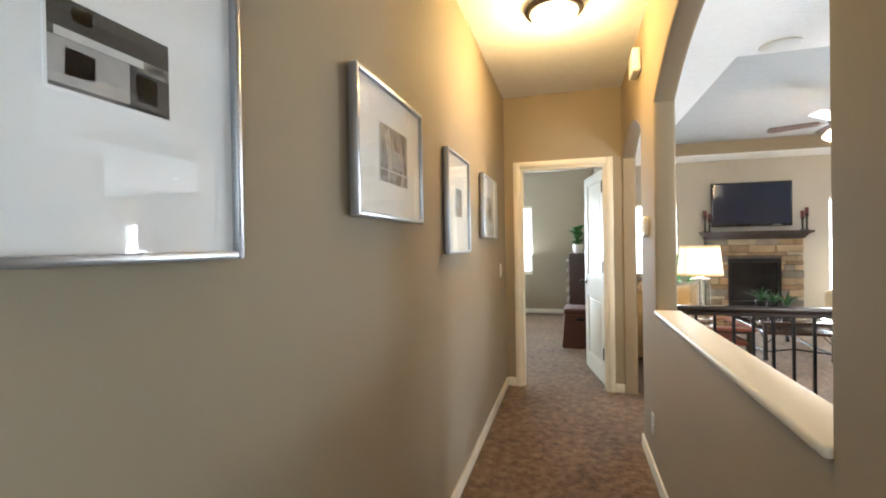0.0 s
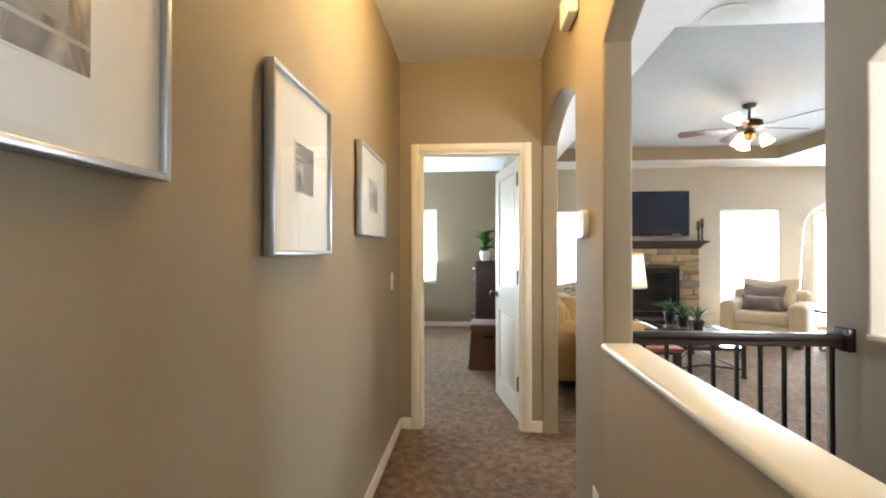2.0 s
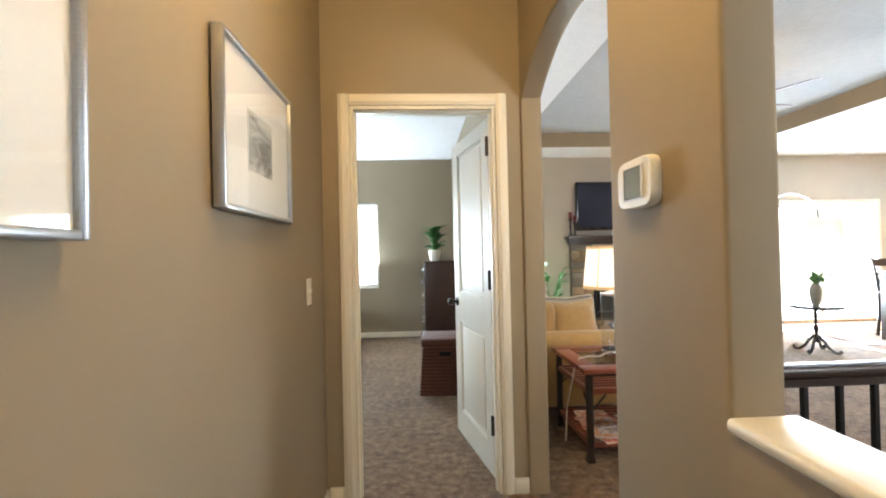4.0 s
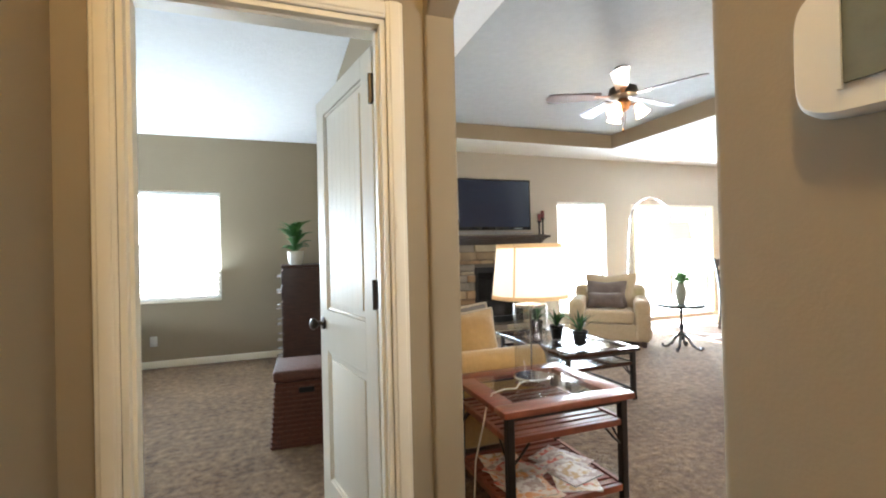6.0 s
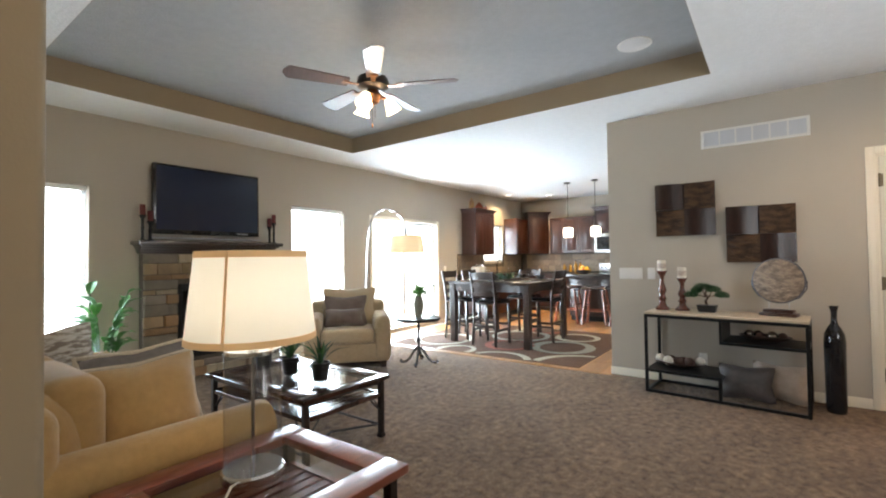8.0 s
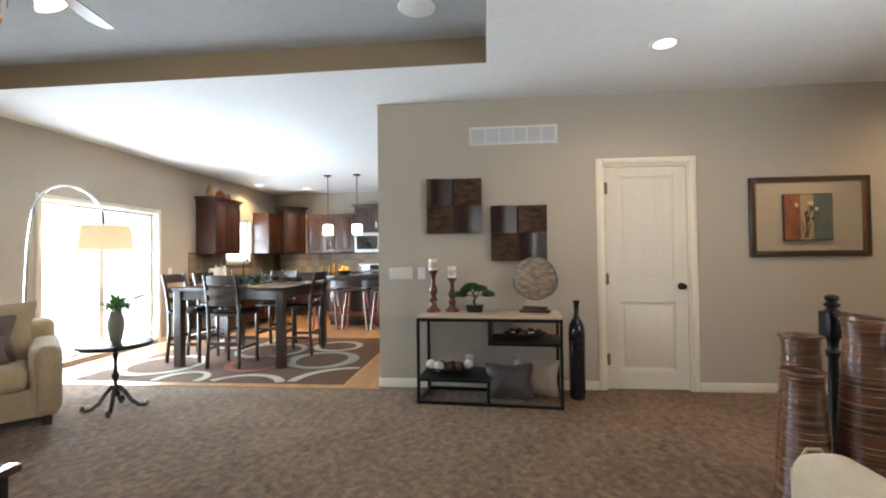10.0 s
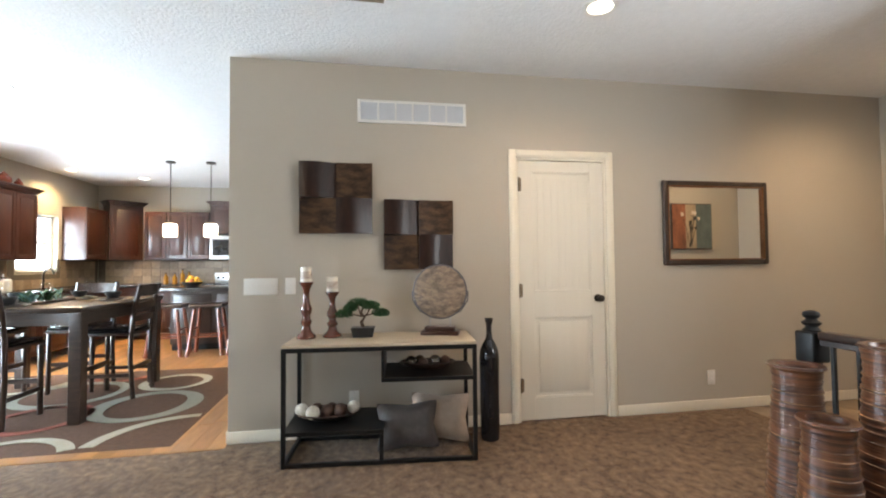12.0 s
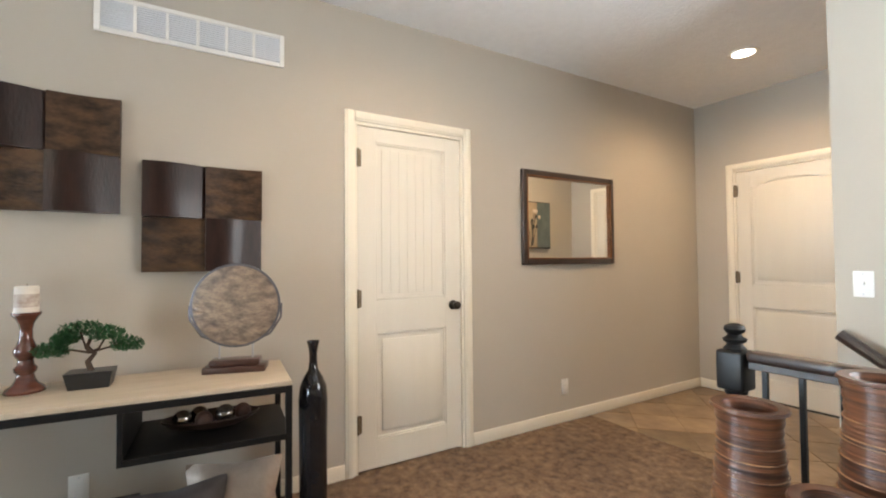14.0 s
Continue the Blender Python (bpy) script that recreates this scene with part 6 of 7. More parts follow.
ROOM = HOUSE
BLACKGLAZE = mat("black_glaze", (0.010, 0.010, 0.012), (0.016, 0.015, 0.017), 10, 0.12)
single("floor_vase", spin(bmesh.new(), [(0.055, 0), (0.062, 0.006), (0.066, 0.05), (0.068, 0.40), (0.070, 0.56), (0.064, 0.62), (0.045, 0.665), (0.024, 0.70), (0.019, 0.74), (0.020, 0.79), (0.030, 0.835), (0.032, 0.84), (0.026, 0.838), (0.014, 0.78), (0.001, 0.76)], 32), BLACKGLAZE, "tall slender glossy black floor vase by the closet", "vase", pose(5.69, 3.86, 0.0))

MIRRORGLASS = bpy.data.materials.new("mirror_silvering")
MIRRORGLASS.use_nodes = True
_b = MIRRORGLASS.node_tree.nodes["Principled BSDF"]
_b.inputs["Metallic"].default_value, _b.inputs["Roughness"].default_value, _b.inputs["Base Color"].default_value = 1.0, 0.015, (0.86, 0.87, 0.86, 1)
t = thing("wall_mirror", "rectangular mirror in a dark bronze beaded frame", "mirror", 5.946, 1.811, 1.197)
w, h, f = 0.494, 0.70, 0.048
bm = bmesh.new()
for lo, hi in (((-w, 0), (-w + f, h)), ((w - f, 0), (w, h)), ((-w + f, 0), (w - f, f)), ((-w + f, h - f), (w - f, h))):
    box(bm, (-0.030, lo[0], lo[1]), (-0.001, hi[0], hi[1]), 0.010, 3)
fr = part("frame", bm, DARKWOOD, t, "dark bronze wooden frame")
bm = bmesh.new()
for lo, hi in (((-w + f - 0.008, f - 0.008), (-w + f + 0.003, h - f + 0.008)), ((w - f - 0.003, f - 0.008), (w - f + 0.008, h - f + 0.008)), ((-w + f, f - 0.008), (w - f, f + 0.003)), ((-w + f, h - f - 0.003), (w - f, h - f + 0.008))):
    box(bm, (-0.033, lo[0], lo[1]), (-0.012, hi[0], hi[1]), 0.003, 2)
part("inner_bead", bm, COPPER, fr)
part("mirror_glass", blk((-0.012, -w + f, f), (-0.006, w - f, h - f)), MIRRORGLASS, t, "clear silvered mirror")

# painting on the foyer's west wall
t = thing("canvas_painting", "dark canvas painting of pale flowers and leaves", "painting", 4.311, 0.755, 1.375)
part("canvas", blk((0.0, -0.275, 0.0), (0.035, 0.275, 0.565), 0.003), DARKWOOD, t)
fields = (("orange", 0.09, 0.268, (0.36, 0.13, 0.06), (0.14, 0.05, 0.03)), ("beige", -0.055, 0.09, (0.46, 0.37, 0.25), (0.30, 0.21, 0.13)), ("teal", -0.268, -0.055, (0.07, 0.10, 0.10), (0.13, 0.16, 0.15)))
for fname, ya, yb, c1, c2 in fields:
    part("painted_field", blk((0.035, ya, 0.012), (0.0365, yb, 0.555)), mat("painted_" + fname, c1, c2, 9, 0.6, stretch=(1, 1, 0.6)), t)
rng = random.Random(4)
PETAL = mat("painted_petals", (0.50, 0.38, 0.28), (0.66, 0.56, 0.44), 30, 0.6)
STEMPAINT = mat("painted_stems", (0.03, 0.025, 0.018), (0.05, 0.045, 0.03), 30, 0.6)
for k in range(9):
    cy, cz = rng.uniform(-0.11, 0.16), rng.uniform(0.24, 0.47)
    part("painted_stem", tube(bmesh.new(), [(0.0366, 0.02 + rng.uniform(-0.03, 0.03), 0.03), (0.0366, (0.02 + cy) / 2, cz * 0.6), (0.0366, cy, cz)], 0.003, 5), STEMPAINT, t)
    part("painted_flower", spin(bmesh.new(), [(rng.uniform(0.016, 0.03), 0.0), (0.004, 0.0012)], 9), PETAL if k % 2 else STEMPAINT, t, m=pose(0.0386, cy, cz, 0, 90, rng.uniform(0, 60)))

# rattan baskets by the railing
RATTAN = mat("red_brown_rattan", (0.185, 0.072, 0.033), (0.034, 0.013, 0.009), 2.5, 0.28, bump=0.5, bscale=6, stretch=(1, 1, 30), coat=0.2, width=0.24)
RATTANPALE = mat("pale_rattan_strip", (0.36, 0.19, 0.085), (0.07, 0.028, 0.016), 9, 0.45, stretch=(1, 1, 1), width=0.2)


def basket(x, y, h, r, label):
    t = thing("rattan_basket", label, "basket", x, y, 0, 0, "rattan baskets by the railing")
    prof, n = [], int(h / 0.0125)
    for k in range(n + 1):
        s = k / n
        rad = r * (1.45 - 0.62 * s ** 1.4 + (0.17 * max(0, (s - 0.9) / 0.1) ** 2))
        prof.append((rad + (0.0035 if k % 2 else 0.0), h * s))
    prof += [(prof[-1][0] + 0.008, h + 0.004), (prof[-1][0] + 0.004, h + 0.012), (prof[-1][0] - 0.02, h + 0.010), (prof[-1][0] - 0.030, h - 0.02), (prof[-1][0] - 0.03, h * 0.5)]
    part("coiled_wall", spin(bmesh.new(), prof, 40), RATTAN, t)
    rr = random.Random(int(h * 100))
    for k in range(int(n / 3)):
        s = (k + rr.uniform(0.05, 0.95)) / (n / 3)
        rad = r * (1.45 - 0.62 * s ** 1.4) + 0.003
        if s < 0.93:
            part("pale_coil", spin(bmesh.new(), [(rad, h * s - 0.0022), (rad + 0.003, h * s), (rad, h * s + 0.0022)], 40, caps=False), RATTANPALE, t)
    return t


basket(4.085, 3.10, 0.82, 0.082, "tall red-brown coiled rattan basket beside the newel")
basket(3.855, 3.24, 0.70, 0.074, "shorter red-brown coiled rattan basket in front")
basket(3.835, 2.995, 0.93, 0.085, "tallest red-brown coiled rattan basket against the railing")

# ---- kitchen ----
CAB = mat("cherry_cabinet", (0.058, 0.018, 0.011), (0.032, 0.011, 0.008), 6, 0.33, stretch=(4, 4, 0.8), bump=0.02, bscale=60, coat=0.35, vary=0.12)
GRANITE = mat("dark_granite", (0.05, 0.042, 0.038), (0.015, 0.013, 0.013), 120, 0.12, width=0.2)
STEEL = mat("stainless_steel", (0.58, 0.58, 0.58), (0.50, 0.50, 0.50), 60, 0.28, metal=0.95, stretch=(1, 30, 1))
SPLASH = mat("travertine_tile", (0.34, 0.25, 0.17), (0.22, 0.155, 0.10), 14, 0.4, bump=0.1, bscale=40, vary=0.22)


def cabinet_door(parent, w, h, m, knob_side=1):
    """A framed cabinet door in local x and z, facing -y."""
    bm = bmesh.new()
    r = 0.05
    for lo, hi in (((0, 0), (r, h)), ((w - r, 0), (w, h)), ((r, 0), (w - r, r)), ((r, h - r), (w - r, h))):
        box(bm, (lo[0], -0.02, lo[1]), (hi[0], 0, hi[1]), 0.003)
    box(bm, (r, -0.012, r), (w - r, -0.002, h - r))
    d = part("door", bm, CAB, parent, m=m)
    part("raised_panel", blk((r + 0.02, -0.017, r + 0.02), (w - r - 0.02, -0.011, h - r - 0.02), 0.005, 2), CAB, d)
    return d


def cabinet(name, label, x, y, turn, w, d, z0, z1, doors, crown=False, group=""):
    """Local: front at y=0 facing -y, body towards +y, x from 0 to w."""
    t = thing(name, label, "cabinet", x, y, 0, turn, group)
    part("body", blk((0, 0, z0), (w, d, z1), 0.002), CAB, t)
    dw = w / doors
    for k in range(doors):
        cabinet_door(t, dw - 0.006, z1 - z0 - 0.02, pose(k * dw + 0.003, -0.001, z0 + 0.01))
    if crown:
        bm = bmesh.new()
        for k, (o, z) in enumerate(((0.012, z1 + 0.001), (0.028, z1 + 0.026), (0.05, z1 + 0.05))):
            box(bm, (-o, -o - 0.018, z), (w + o, d, z + 0.026), 0.004, 2)
        part("crown_moulding", bm, CAB, t)
    return t


# the runs of cabinets along the two kitchen walls
NORTH_RUN, EAST_RUN = pose(0, -0.225, 0.025), pose(0.35, -0.225, 0.025)
ROOM = NORTH_RUN
UG, BG = "upper kitchen cabinets", "base kitchen cabinets"
cabinet("upper_cabinet", "dark cherry upper cabinet with two doors beside the patio door", 8.79, 9.39, 0, 0.76, 0.33, 1.31, 2.20, 2, True, UG)
cabinet("upper_cabinet", "narrow dark cherry upper cabinet beside the kitchen window", 10.63, 9.39, 0, 0.60, 0.33, 1.33, 2.18, 1, False, UG)
ROOM = EAST_RUN
t = thing("corner_cabinet", "tall dark cherry corner cabinet with crown moulding", "cabinet", 10.89, 9.33, 0, -45, UG)
part("body", blk((-0.02, 0.0, 1.33), (0.50, 0.30, 2.30), 0.002), CAB, t)
cabinet_door(t, 0.46, 0.94, pose(0.01, -0.001, 1.345))
bm = bmesh.new()
for o, z in ((0.012, 2.301), (0.03, 2.327), (0.05, 2.35)):
    box(bm, (-0.02 - o, -o - 0.018, z), (0.50 + o, 0.30, z + 0.026), 0.004, 2)
part("crown_moulding", bm, CAB, t)
cabinet("upper_cabinet", "dark cherry upper cabinet with three doors over the counter", 10.91, 8.80, -90, 1.06, 0.33, 1.33, 2.18, 3, False, UG)
cabinet("upper_cabinet", "tall dark cherry cabinet above the microwave", 10.91, 7.72, -90, 0.76, 0.33, 1.78, 2.30, 2, True, UG)
cabinet("upper_cabinet", "dark cherry upper cabinet past the microwave", 10.91, 6.94, -90, 0.9, 0.33, 1.33, 2.18, 2, False, UG)
ROOM = pose(0, -0.225, 0)
cabinet("base_cabinet", "dark cherry base cabinets below the window", 8.62, 9.12, 0, 2.95, 0.59, 0.10, 0.88, 5, False, BG)
ROOM = pose(0.35, -0.225, 0)
cabinet("base_cabinet", "dark cherry base cabinets along the kitchen wall", 10.66, 9.10, -90, 1.38, 0.58, 0.10, 0.88, 3, False, BG)
cabinet("base_cabinet", "dark cherry base cabinets past the range", 10.66, 6.94, -90, 1.0, 0.58, 0.10, 0.88, 2, False, BG)
single("countertop", box(blk((8.25, 9.08, 0.882), (11.24, 9.71, 0.92), 0.005, 2), (10.62, 7.725, 0.882), (11.24, 9.08, 0.92), 0.005, 2), GRANITE, "polished dark granite countertop under the kitchen window", "countertop")
single("countertop", blk((10.62, 5.9, 0.882), (11.24, 6.94, 0.92), 0.005, 2), GRANITE, "polished dark granite countertop past the range", "countertop")
t = thing("kitchen_range", "stainless steel range with a black control panel", "stove", 10.60, 7.72, 0, -90)
part("body", blk((0.0, 0.02, 0.03), (0.76, 0.63, 0.90), 0.004), STEEL, t)
part("oven_door", blk((0.01, 0.0, 0.2), (0.75, 0.02, 0.74), 0.006), STEEL, t)
part("oven_window", blk((0.13, -0.003, 0.33), (0.63, 0.001, 0.62), 0.004), GLOSSBLACK, t)
part("oven_handle", tube(bmesh.new(), [(0.06, -0.04, 0.70), (0.70, -0.04, 0.70)], 0.012, 8), STEEL, t)
part("cooktop", blk((0.0, 0.02, 0.90), (0.76, 0.63, 0.925), 0.004), GLOSSBLACK, t)
back = part("control_panel", blk((0.0, 0.57, 0.925), (0.76, 0.635, 1.11), 0.008, 2), STEEL, t)
part("display", blk((0.25, 0.566, 0.97), (0.51, 0.571, 1.07)), GLOSSBLACK, back)
for x in (0.06, 0.15, 0.61, 0.70):
    part("dial", spin(bmesh.new(), [(0.025, 0), (0.022, 0.02)], 14), GLOSSBLACK, back, m=pose(x, 0.57, 1.02, 90))
t = thing("microwave_oven", "stainless over-the-range microwave with a dark window", "microwave", 10.83, 7.71, 1.35, -90)
part("housing", blk((0, 0, 0), (0.75, 0.40, 0.42), 0.005), STEEL, t)
part("window", blk((0.05, -0.006, 0.07), (0.52, 0.0, 0.36), 0.004), GLOSSBLACK, t)
part("key_panel", blk((0.60, -0.006, 0.03), (0.73, 0.0, 0.39), 0.004), GLOSSBLACK, t)
part("handle", tube(bmesh.new(), [(0.56, -0.035, 0.05), (0.56, -0.035, 0.37)], 0.011, 8), STEEL, t)
sp = setting("backsplash", box(box(box(blk((8.25, 9.708, 0.92), (9.30, 9.7195, 1.355)), (9.30, 9.708, 0.92), (10.16, 9.7195, 1.135)), (10.16, 9.708, 0.92), (11.24, 9.7195, 1.36)), (11.238, 5.9, 0.92), (11.2495, 9.70, 1.36)), GROUT, "tan tiled backsplash between counter and cabinets", "backsplash")
first = None
for wallside, a0, a1 in (("n", 8.25, 11.2), ("e", 7.0, 9.68)):
    n = int((a1 - a0) / 0.152)
    for i in range(n):
        for j in range(3):
            u, z = a0 + 0.152 * (i + 0.5), 0.925 + 0.137 * (j + 0.5)
            if wallside == "n" and 9.23 < u < 10.23 and z > 1.04:
                continue
            m = pose(u, 9.703, z) if wallside == "n" else pose(11.233, u, z, 0, 0, -90)
            if first is None:
                first = part("tile", blk((-0.0745, -0.004, -0.067), (0.0745, 0.004, 0.067), 0.002), SPLASH, sp, m=m)
            else:
                again(first, m)
ROOM = pose(0, -0.225, 0)
t = thing("kitchen_faucet", "dark gooseneck kitchen faucet behind the sink", "faucet", 10.05, 9.60, 0.92)
part("spout", tube(bmesh.new(), [(0, 0, 0), (0, 0, 0.22), (0, -0.03, 0.28), (0, -0.09, 0.29), (0, -0.13, 0.25), (0, -0.135, 0.21)], 0.013, 10), BRONZE, t)
part("base", spin(bmesh.new(), [(0.028, 0), (0.026, 0.02), (0.016, 0.03)], 16), BRONZE, t)
part("lever", tube(bmesh.new(), [(0.02, 0, 0.05), (0.09, 0, 0.08)], 0.006, 6), BRONZE, t)

# jars on top of the cabinet
ROOM = NORTH_RUN
REDGLAZE = mat("red_glazed_ceramic", (0.40, 0.055, 0.025), (0.24, 0.10, 0.04), 16, 0.25)
OCHRE = mat("ochre_ceramic", (0.42, 0.26, 0.09), (0.25, 0.10, 0.05), 14, 0.35)
for x, h, r, mt, lab in ((8.87, 0.25, 0.06, OCHRE, "tall ochre ceramic rooster-like jar"), (9.17, 0.17, 0.085, REDGLAZE, "round red glazed ceramic jar"), (9.42, 0.13, 0.05, REDGLAZE, "small dark red ceramic jar")):
    t = thing("ceramic_jar", lab + " on the cabinet top", "jar", x, 9.52, 2.277, 0, "jars above the cabinet")
    part("body", spin(bmesh.new(), [(r * a, h * b) for a, b in ((0.6, 0), (0.85, 0.1), (1, 0.35), (0.85, 0.6), (0.5, 0.72), (0.45, 0.76))], 20), mt, t)
    part("lid", spin(bmesh.new(), [(r * a, h * b) for a, b in ((0.55, 0.76), (0.5, 0.82), (0.2, 0.87), (0.22, 0.94), (0.08, 1.0))], 16), mt, t)
    part("handle", tube(bmesh.new(), [(r * 0.7, 0, h * 0.62), (r * 1.3, 0, h * 0.58), (r * 1.25, 0, h * 0.35), (r * 0.95, 0, h * 0.3)], 0.008, 6), mt, t)

# island with stools and pendants
ROOM = pose(0.13, -0.17, 0)
t = thing("kitchen_island", "dark kitchen island with a granite overhang", "kitchen island", 9.55, 5.9, 0)
part("body", blk((0.08, 0, 0.09), (0.72, 1.82, 0.88), 0.004), DARKWOOD, t)
part("plinth", blk((0.10, 0.02, 0), (0.70, 1.80, 0.09)), BLACK, t)
part("counter", blk((-0.20, -0.04, 0.882), (0.76, 1.92, 0.925), 0.008, 2), GRANITE, t, "polished granite counter")
for k in range(3):
    part("end_panel", blk((0.066, 0.06 + 0.6 * k, 0.16), (0.082, 0.58 + 0.6 * k, 0.82), 0.006, 2), DARKWOOD, t)
STOOLWOOD = mat("red_stool_wood", (0.25, 0.068, 0.030), (0.15, 0.042, 0.020), 9, 0.35, stretch=(1, 1, 5), coat=0.2)


def stool(x, y, turn):
    t = thing("bar_stool", "red-brown wooden bar stool with a dark saddle seat", "bar stool", x, y, 0, turn, "stools at the island")
    bm = blk((-0.22, -0.165, 0.62), (0.22, 0.165, 0.665), 0.018, 3)
    for v in bm.verts:
        v.co.z += 0.05 * (v.co.x / 0.22) ** 2
    part("seat", bm, DARKWOOD, t, "dark curved saddle seat")
    for sx in (-1, 1):
        for sy in (-1, 1):
            part("leg", tube(bmesh.new(), [(sx * 0.22, sy * 0.17, 0), (sx * 0.15, sy * 0.115, 0.635)], 0.027, 8, 0.022), STOOLWOOD, t)
    for s in (-1, 1):
        part("rung", tube(bmesh.new(), [(-0.19, s * 0.147, 0.26), (0.19, s * 0.147, 0.26)], 0.012, 8), STOOLWOOD, t)
        part("rung", tube(bmesh.new(), [(s * 0.178, -0.137, 0.36), (s * 0.178, 0.137, 0.36)], 0.012, 8), STOOLWOOD, t)


stool(9.28, 7.60, 90)
stool(9.28, 7.08, 92)
stool(9.28, 6.56, 88)
PENDANT = cloth_glow("white_pendant_glass", (1.0, 0.93, 0.82), 1.6, 0.5)
for y in (7.60, 7.07):
    t = thing("pendant_light", "small white glass pendant lamp on a dark rod, lit", "pendant light", 9.30, y, 0, 0, "pendants over the island")
    part("canopy", spin(bmesh.new(), [(0.06, H - 0.02), (0.065, H - 0.008), (0.06, H)], 20), BRONZE, t)
    part("rod", tube(bmesh.new(), [(0, 0, 1.84), (0, 0, H - 0.01)], 0.006, 8), BRONZE, t)
    part("cap", spin(bmesh.new(), [(0.035, 1.825), (0.03, 1.85), (0.01, 1.86)], 16), BRONZE, t)
    part("shade", spin(bmesh.new(), [(0.078, 1.645), (0.090, 1.655), (0.092, 1.80), (0.075, 1.83), (0.03, 1.832)], 24, caps=False), PENDANT, t, "glowing white glass shade").visible_shadow = False
    lamp("pendant_bulb", "POINT", 4, (1, 0.85, 0.62), pose(9.30, y, 1.74), 0.04)
# fruit bowl and bottles
FRUIT = mat("yellow_fruit", (0.75, 0.46, 0.03), (0.68, 0.30, 0.03), 8, 0.4)
REDFRUIT = mat("red_apple", (0.50, 0.06, 0.03), (0.60, 0.25, 0.05), 8, 0.35)
t = thing("fruit_bowl", "dark bowl heaped with yellow and red fruit", "fruit bowl", 9.62, 7.42, 0.925)
part("bowl", spin(bmesh.new(), [(0.05, 0), (0.07, 0.005), (0.14, 0.06), (0.15, 0.075), (0.14, 0.07), (0.06, 0.015), (0.001, 0.012)], 28), BLACKPOT, t)
rng = random.Random(2)
for k in range(11):
    a, r = k * 2.4, 0.02 + 0.075 * (k % 3) / 2
    ob = single("fruit", spin(bmesh.new(), [(max(0.0005, 0.04 * math.sin(math.pi * i / 10)), -0.036 * math.cos(math.pi * i / 10)) for i in range(11)], 16), FRUIT if k % 4 else REDFRUIT, "ripe yellow or red fruit in the bowl", "fruit", pose(9.62 + r * math.cos(a), 7.42 + r * math.sin(a), 0.99 + 0.02 * (2 - k % 3) + (0.03 if k > 7 else 0)), "fruit in the bowl")
ROOM = pose(0.35, -0.225, 0)
OIL = mat("amber_bottle", (0.45, 0.22, 0.03), (0.35, 0.16, 0.02), 10, 0.1)
for x, y, h in ((11.0, 8.1, 0.22), (11.02, 8.22, 0.26), (11.0, 8.34, 0.19), (11.03, 8.5, 0.2)):
    t = thing("oil_bottle", "amber kitchen bottle on the counter", "bottle", x, y, 0.92, 0, "bottles on the counter")
    part("glass_body", spin(bmesh.new(), [(0.035, 0), (0.038, 0.01), (0.038, h * 0.6), (0.014, h * 0.78), (0.013, h * 0.93)], 18), OIL, t)
    part("stopper", spin(bmesh.new(), [(0.015, h * 0.93), (0.016, h)], 12), BLACK, t)
ROOM = pose(0, -0.225, 0)
for x, k in ((9.0, 0.11), (9.16, 0.09)):
    t = thing("glass_canister", "clear glass canister with a metal lid on the counter", "canister", x, 9.5, 0.92, 0, "canisters on the counter")
    part("jar", spin(bmesh.new(), [(k * 0.8, 0), (k, 0.02), (k, 0.15), (k * 0.8, 0.17)], 20), POTWHITE, t)
    part("lid", spin(bmesh.new(), [(k * 0.82, 0.17), (k * 0.82, 0.19), (0.02, 0.205), (0.015, 0.23)], 20), CHROME, t)

# ---- dining area ----
ROOM = pose(-0.01, -0.10, 0)
RUGBROWN = mat("brown_rug_pile", (0.155, 0.090, 0.062), (0.110, 0.064, 0.044), 40, 0.95, bump=0.8, bscale=220, spec=0.15)
RUGCREAM = mat("cream_rug_pile", (0.52, 0.47, 0.37), (0.43, 0.39, 0.30), 40, 0.95, bump=0.8, bscale=220)
RUGRED = mat("rust_rug_pile", (0.33, 0.10, 0.06), (0.25, 0.07, 0.045), 40, 0.95, bump=0.8, bscale=220)
RUGBLUE = mat("grey_blue_rug_pile", (0.34, 0.33, 0.27), (0.28, 0.27, 0.22), 40, 0.95, bump=0.8, bscale=220)
rug = thing("area_rug", "brown area rug with cream, rust and grey-blue ring pattern", "rug", 5.99, 6.13, -0.011)
RW, RD = 2.48, 2.93
part("rug_base", blk((0, 0, 0), (RW, RD, 0.012), 0.003), RUGBROWN, rug)


def rug_ring(cx, cy, rx, ry, wide, material, a0=0, a1=360):
    """A flat woven ring, cut where it leaves the rug."""
    bm, n = bmesh.new(), 56
    inside, outside = [], []
    for k in range(n + 1):
        a = radians(a0 + (a1 - a0) * k / n)
        w = wide * (0.75 + 0.4 * math.sin(a * 1.0 + cx * 3) ** 2)
        inside.append((cx + (rx - w) * math.cos(a), cy + (ry - w) * math.sin(a)))
        outside.append((cx + rx * math.cos(a), cy + ry * math.sin(a)))

    def ok(p):
        return 0.02 < p[0] < RW - 0.02 and 0.02 < p[1] < RD - 0.02
    for k in range(n):
        q = (inside[k], inside[k + 1], outside[k + 1], outside[k])
        if all(ok(p) for p in q):
            bm.faces.new([bm.verts.new((p[0], p[1], 0.0135)) for p in q])
    if len(bm.faces):
        bmesh.ops.remove_doubles(bm, verts=bm.verts, dist=0.0005)
        got = bmesh.ops.extrude_face_region(bm, geom=list(bm.faces))
        bmesh.ops.translate(bm, verts=[g for g in got["geom"] if isinstance(g, bmesh.types.BMVert)], vec=(0, 0, 0.003))
        part("woven_ring", bm, material, rug)


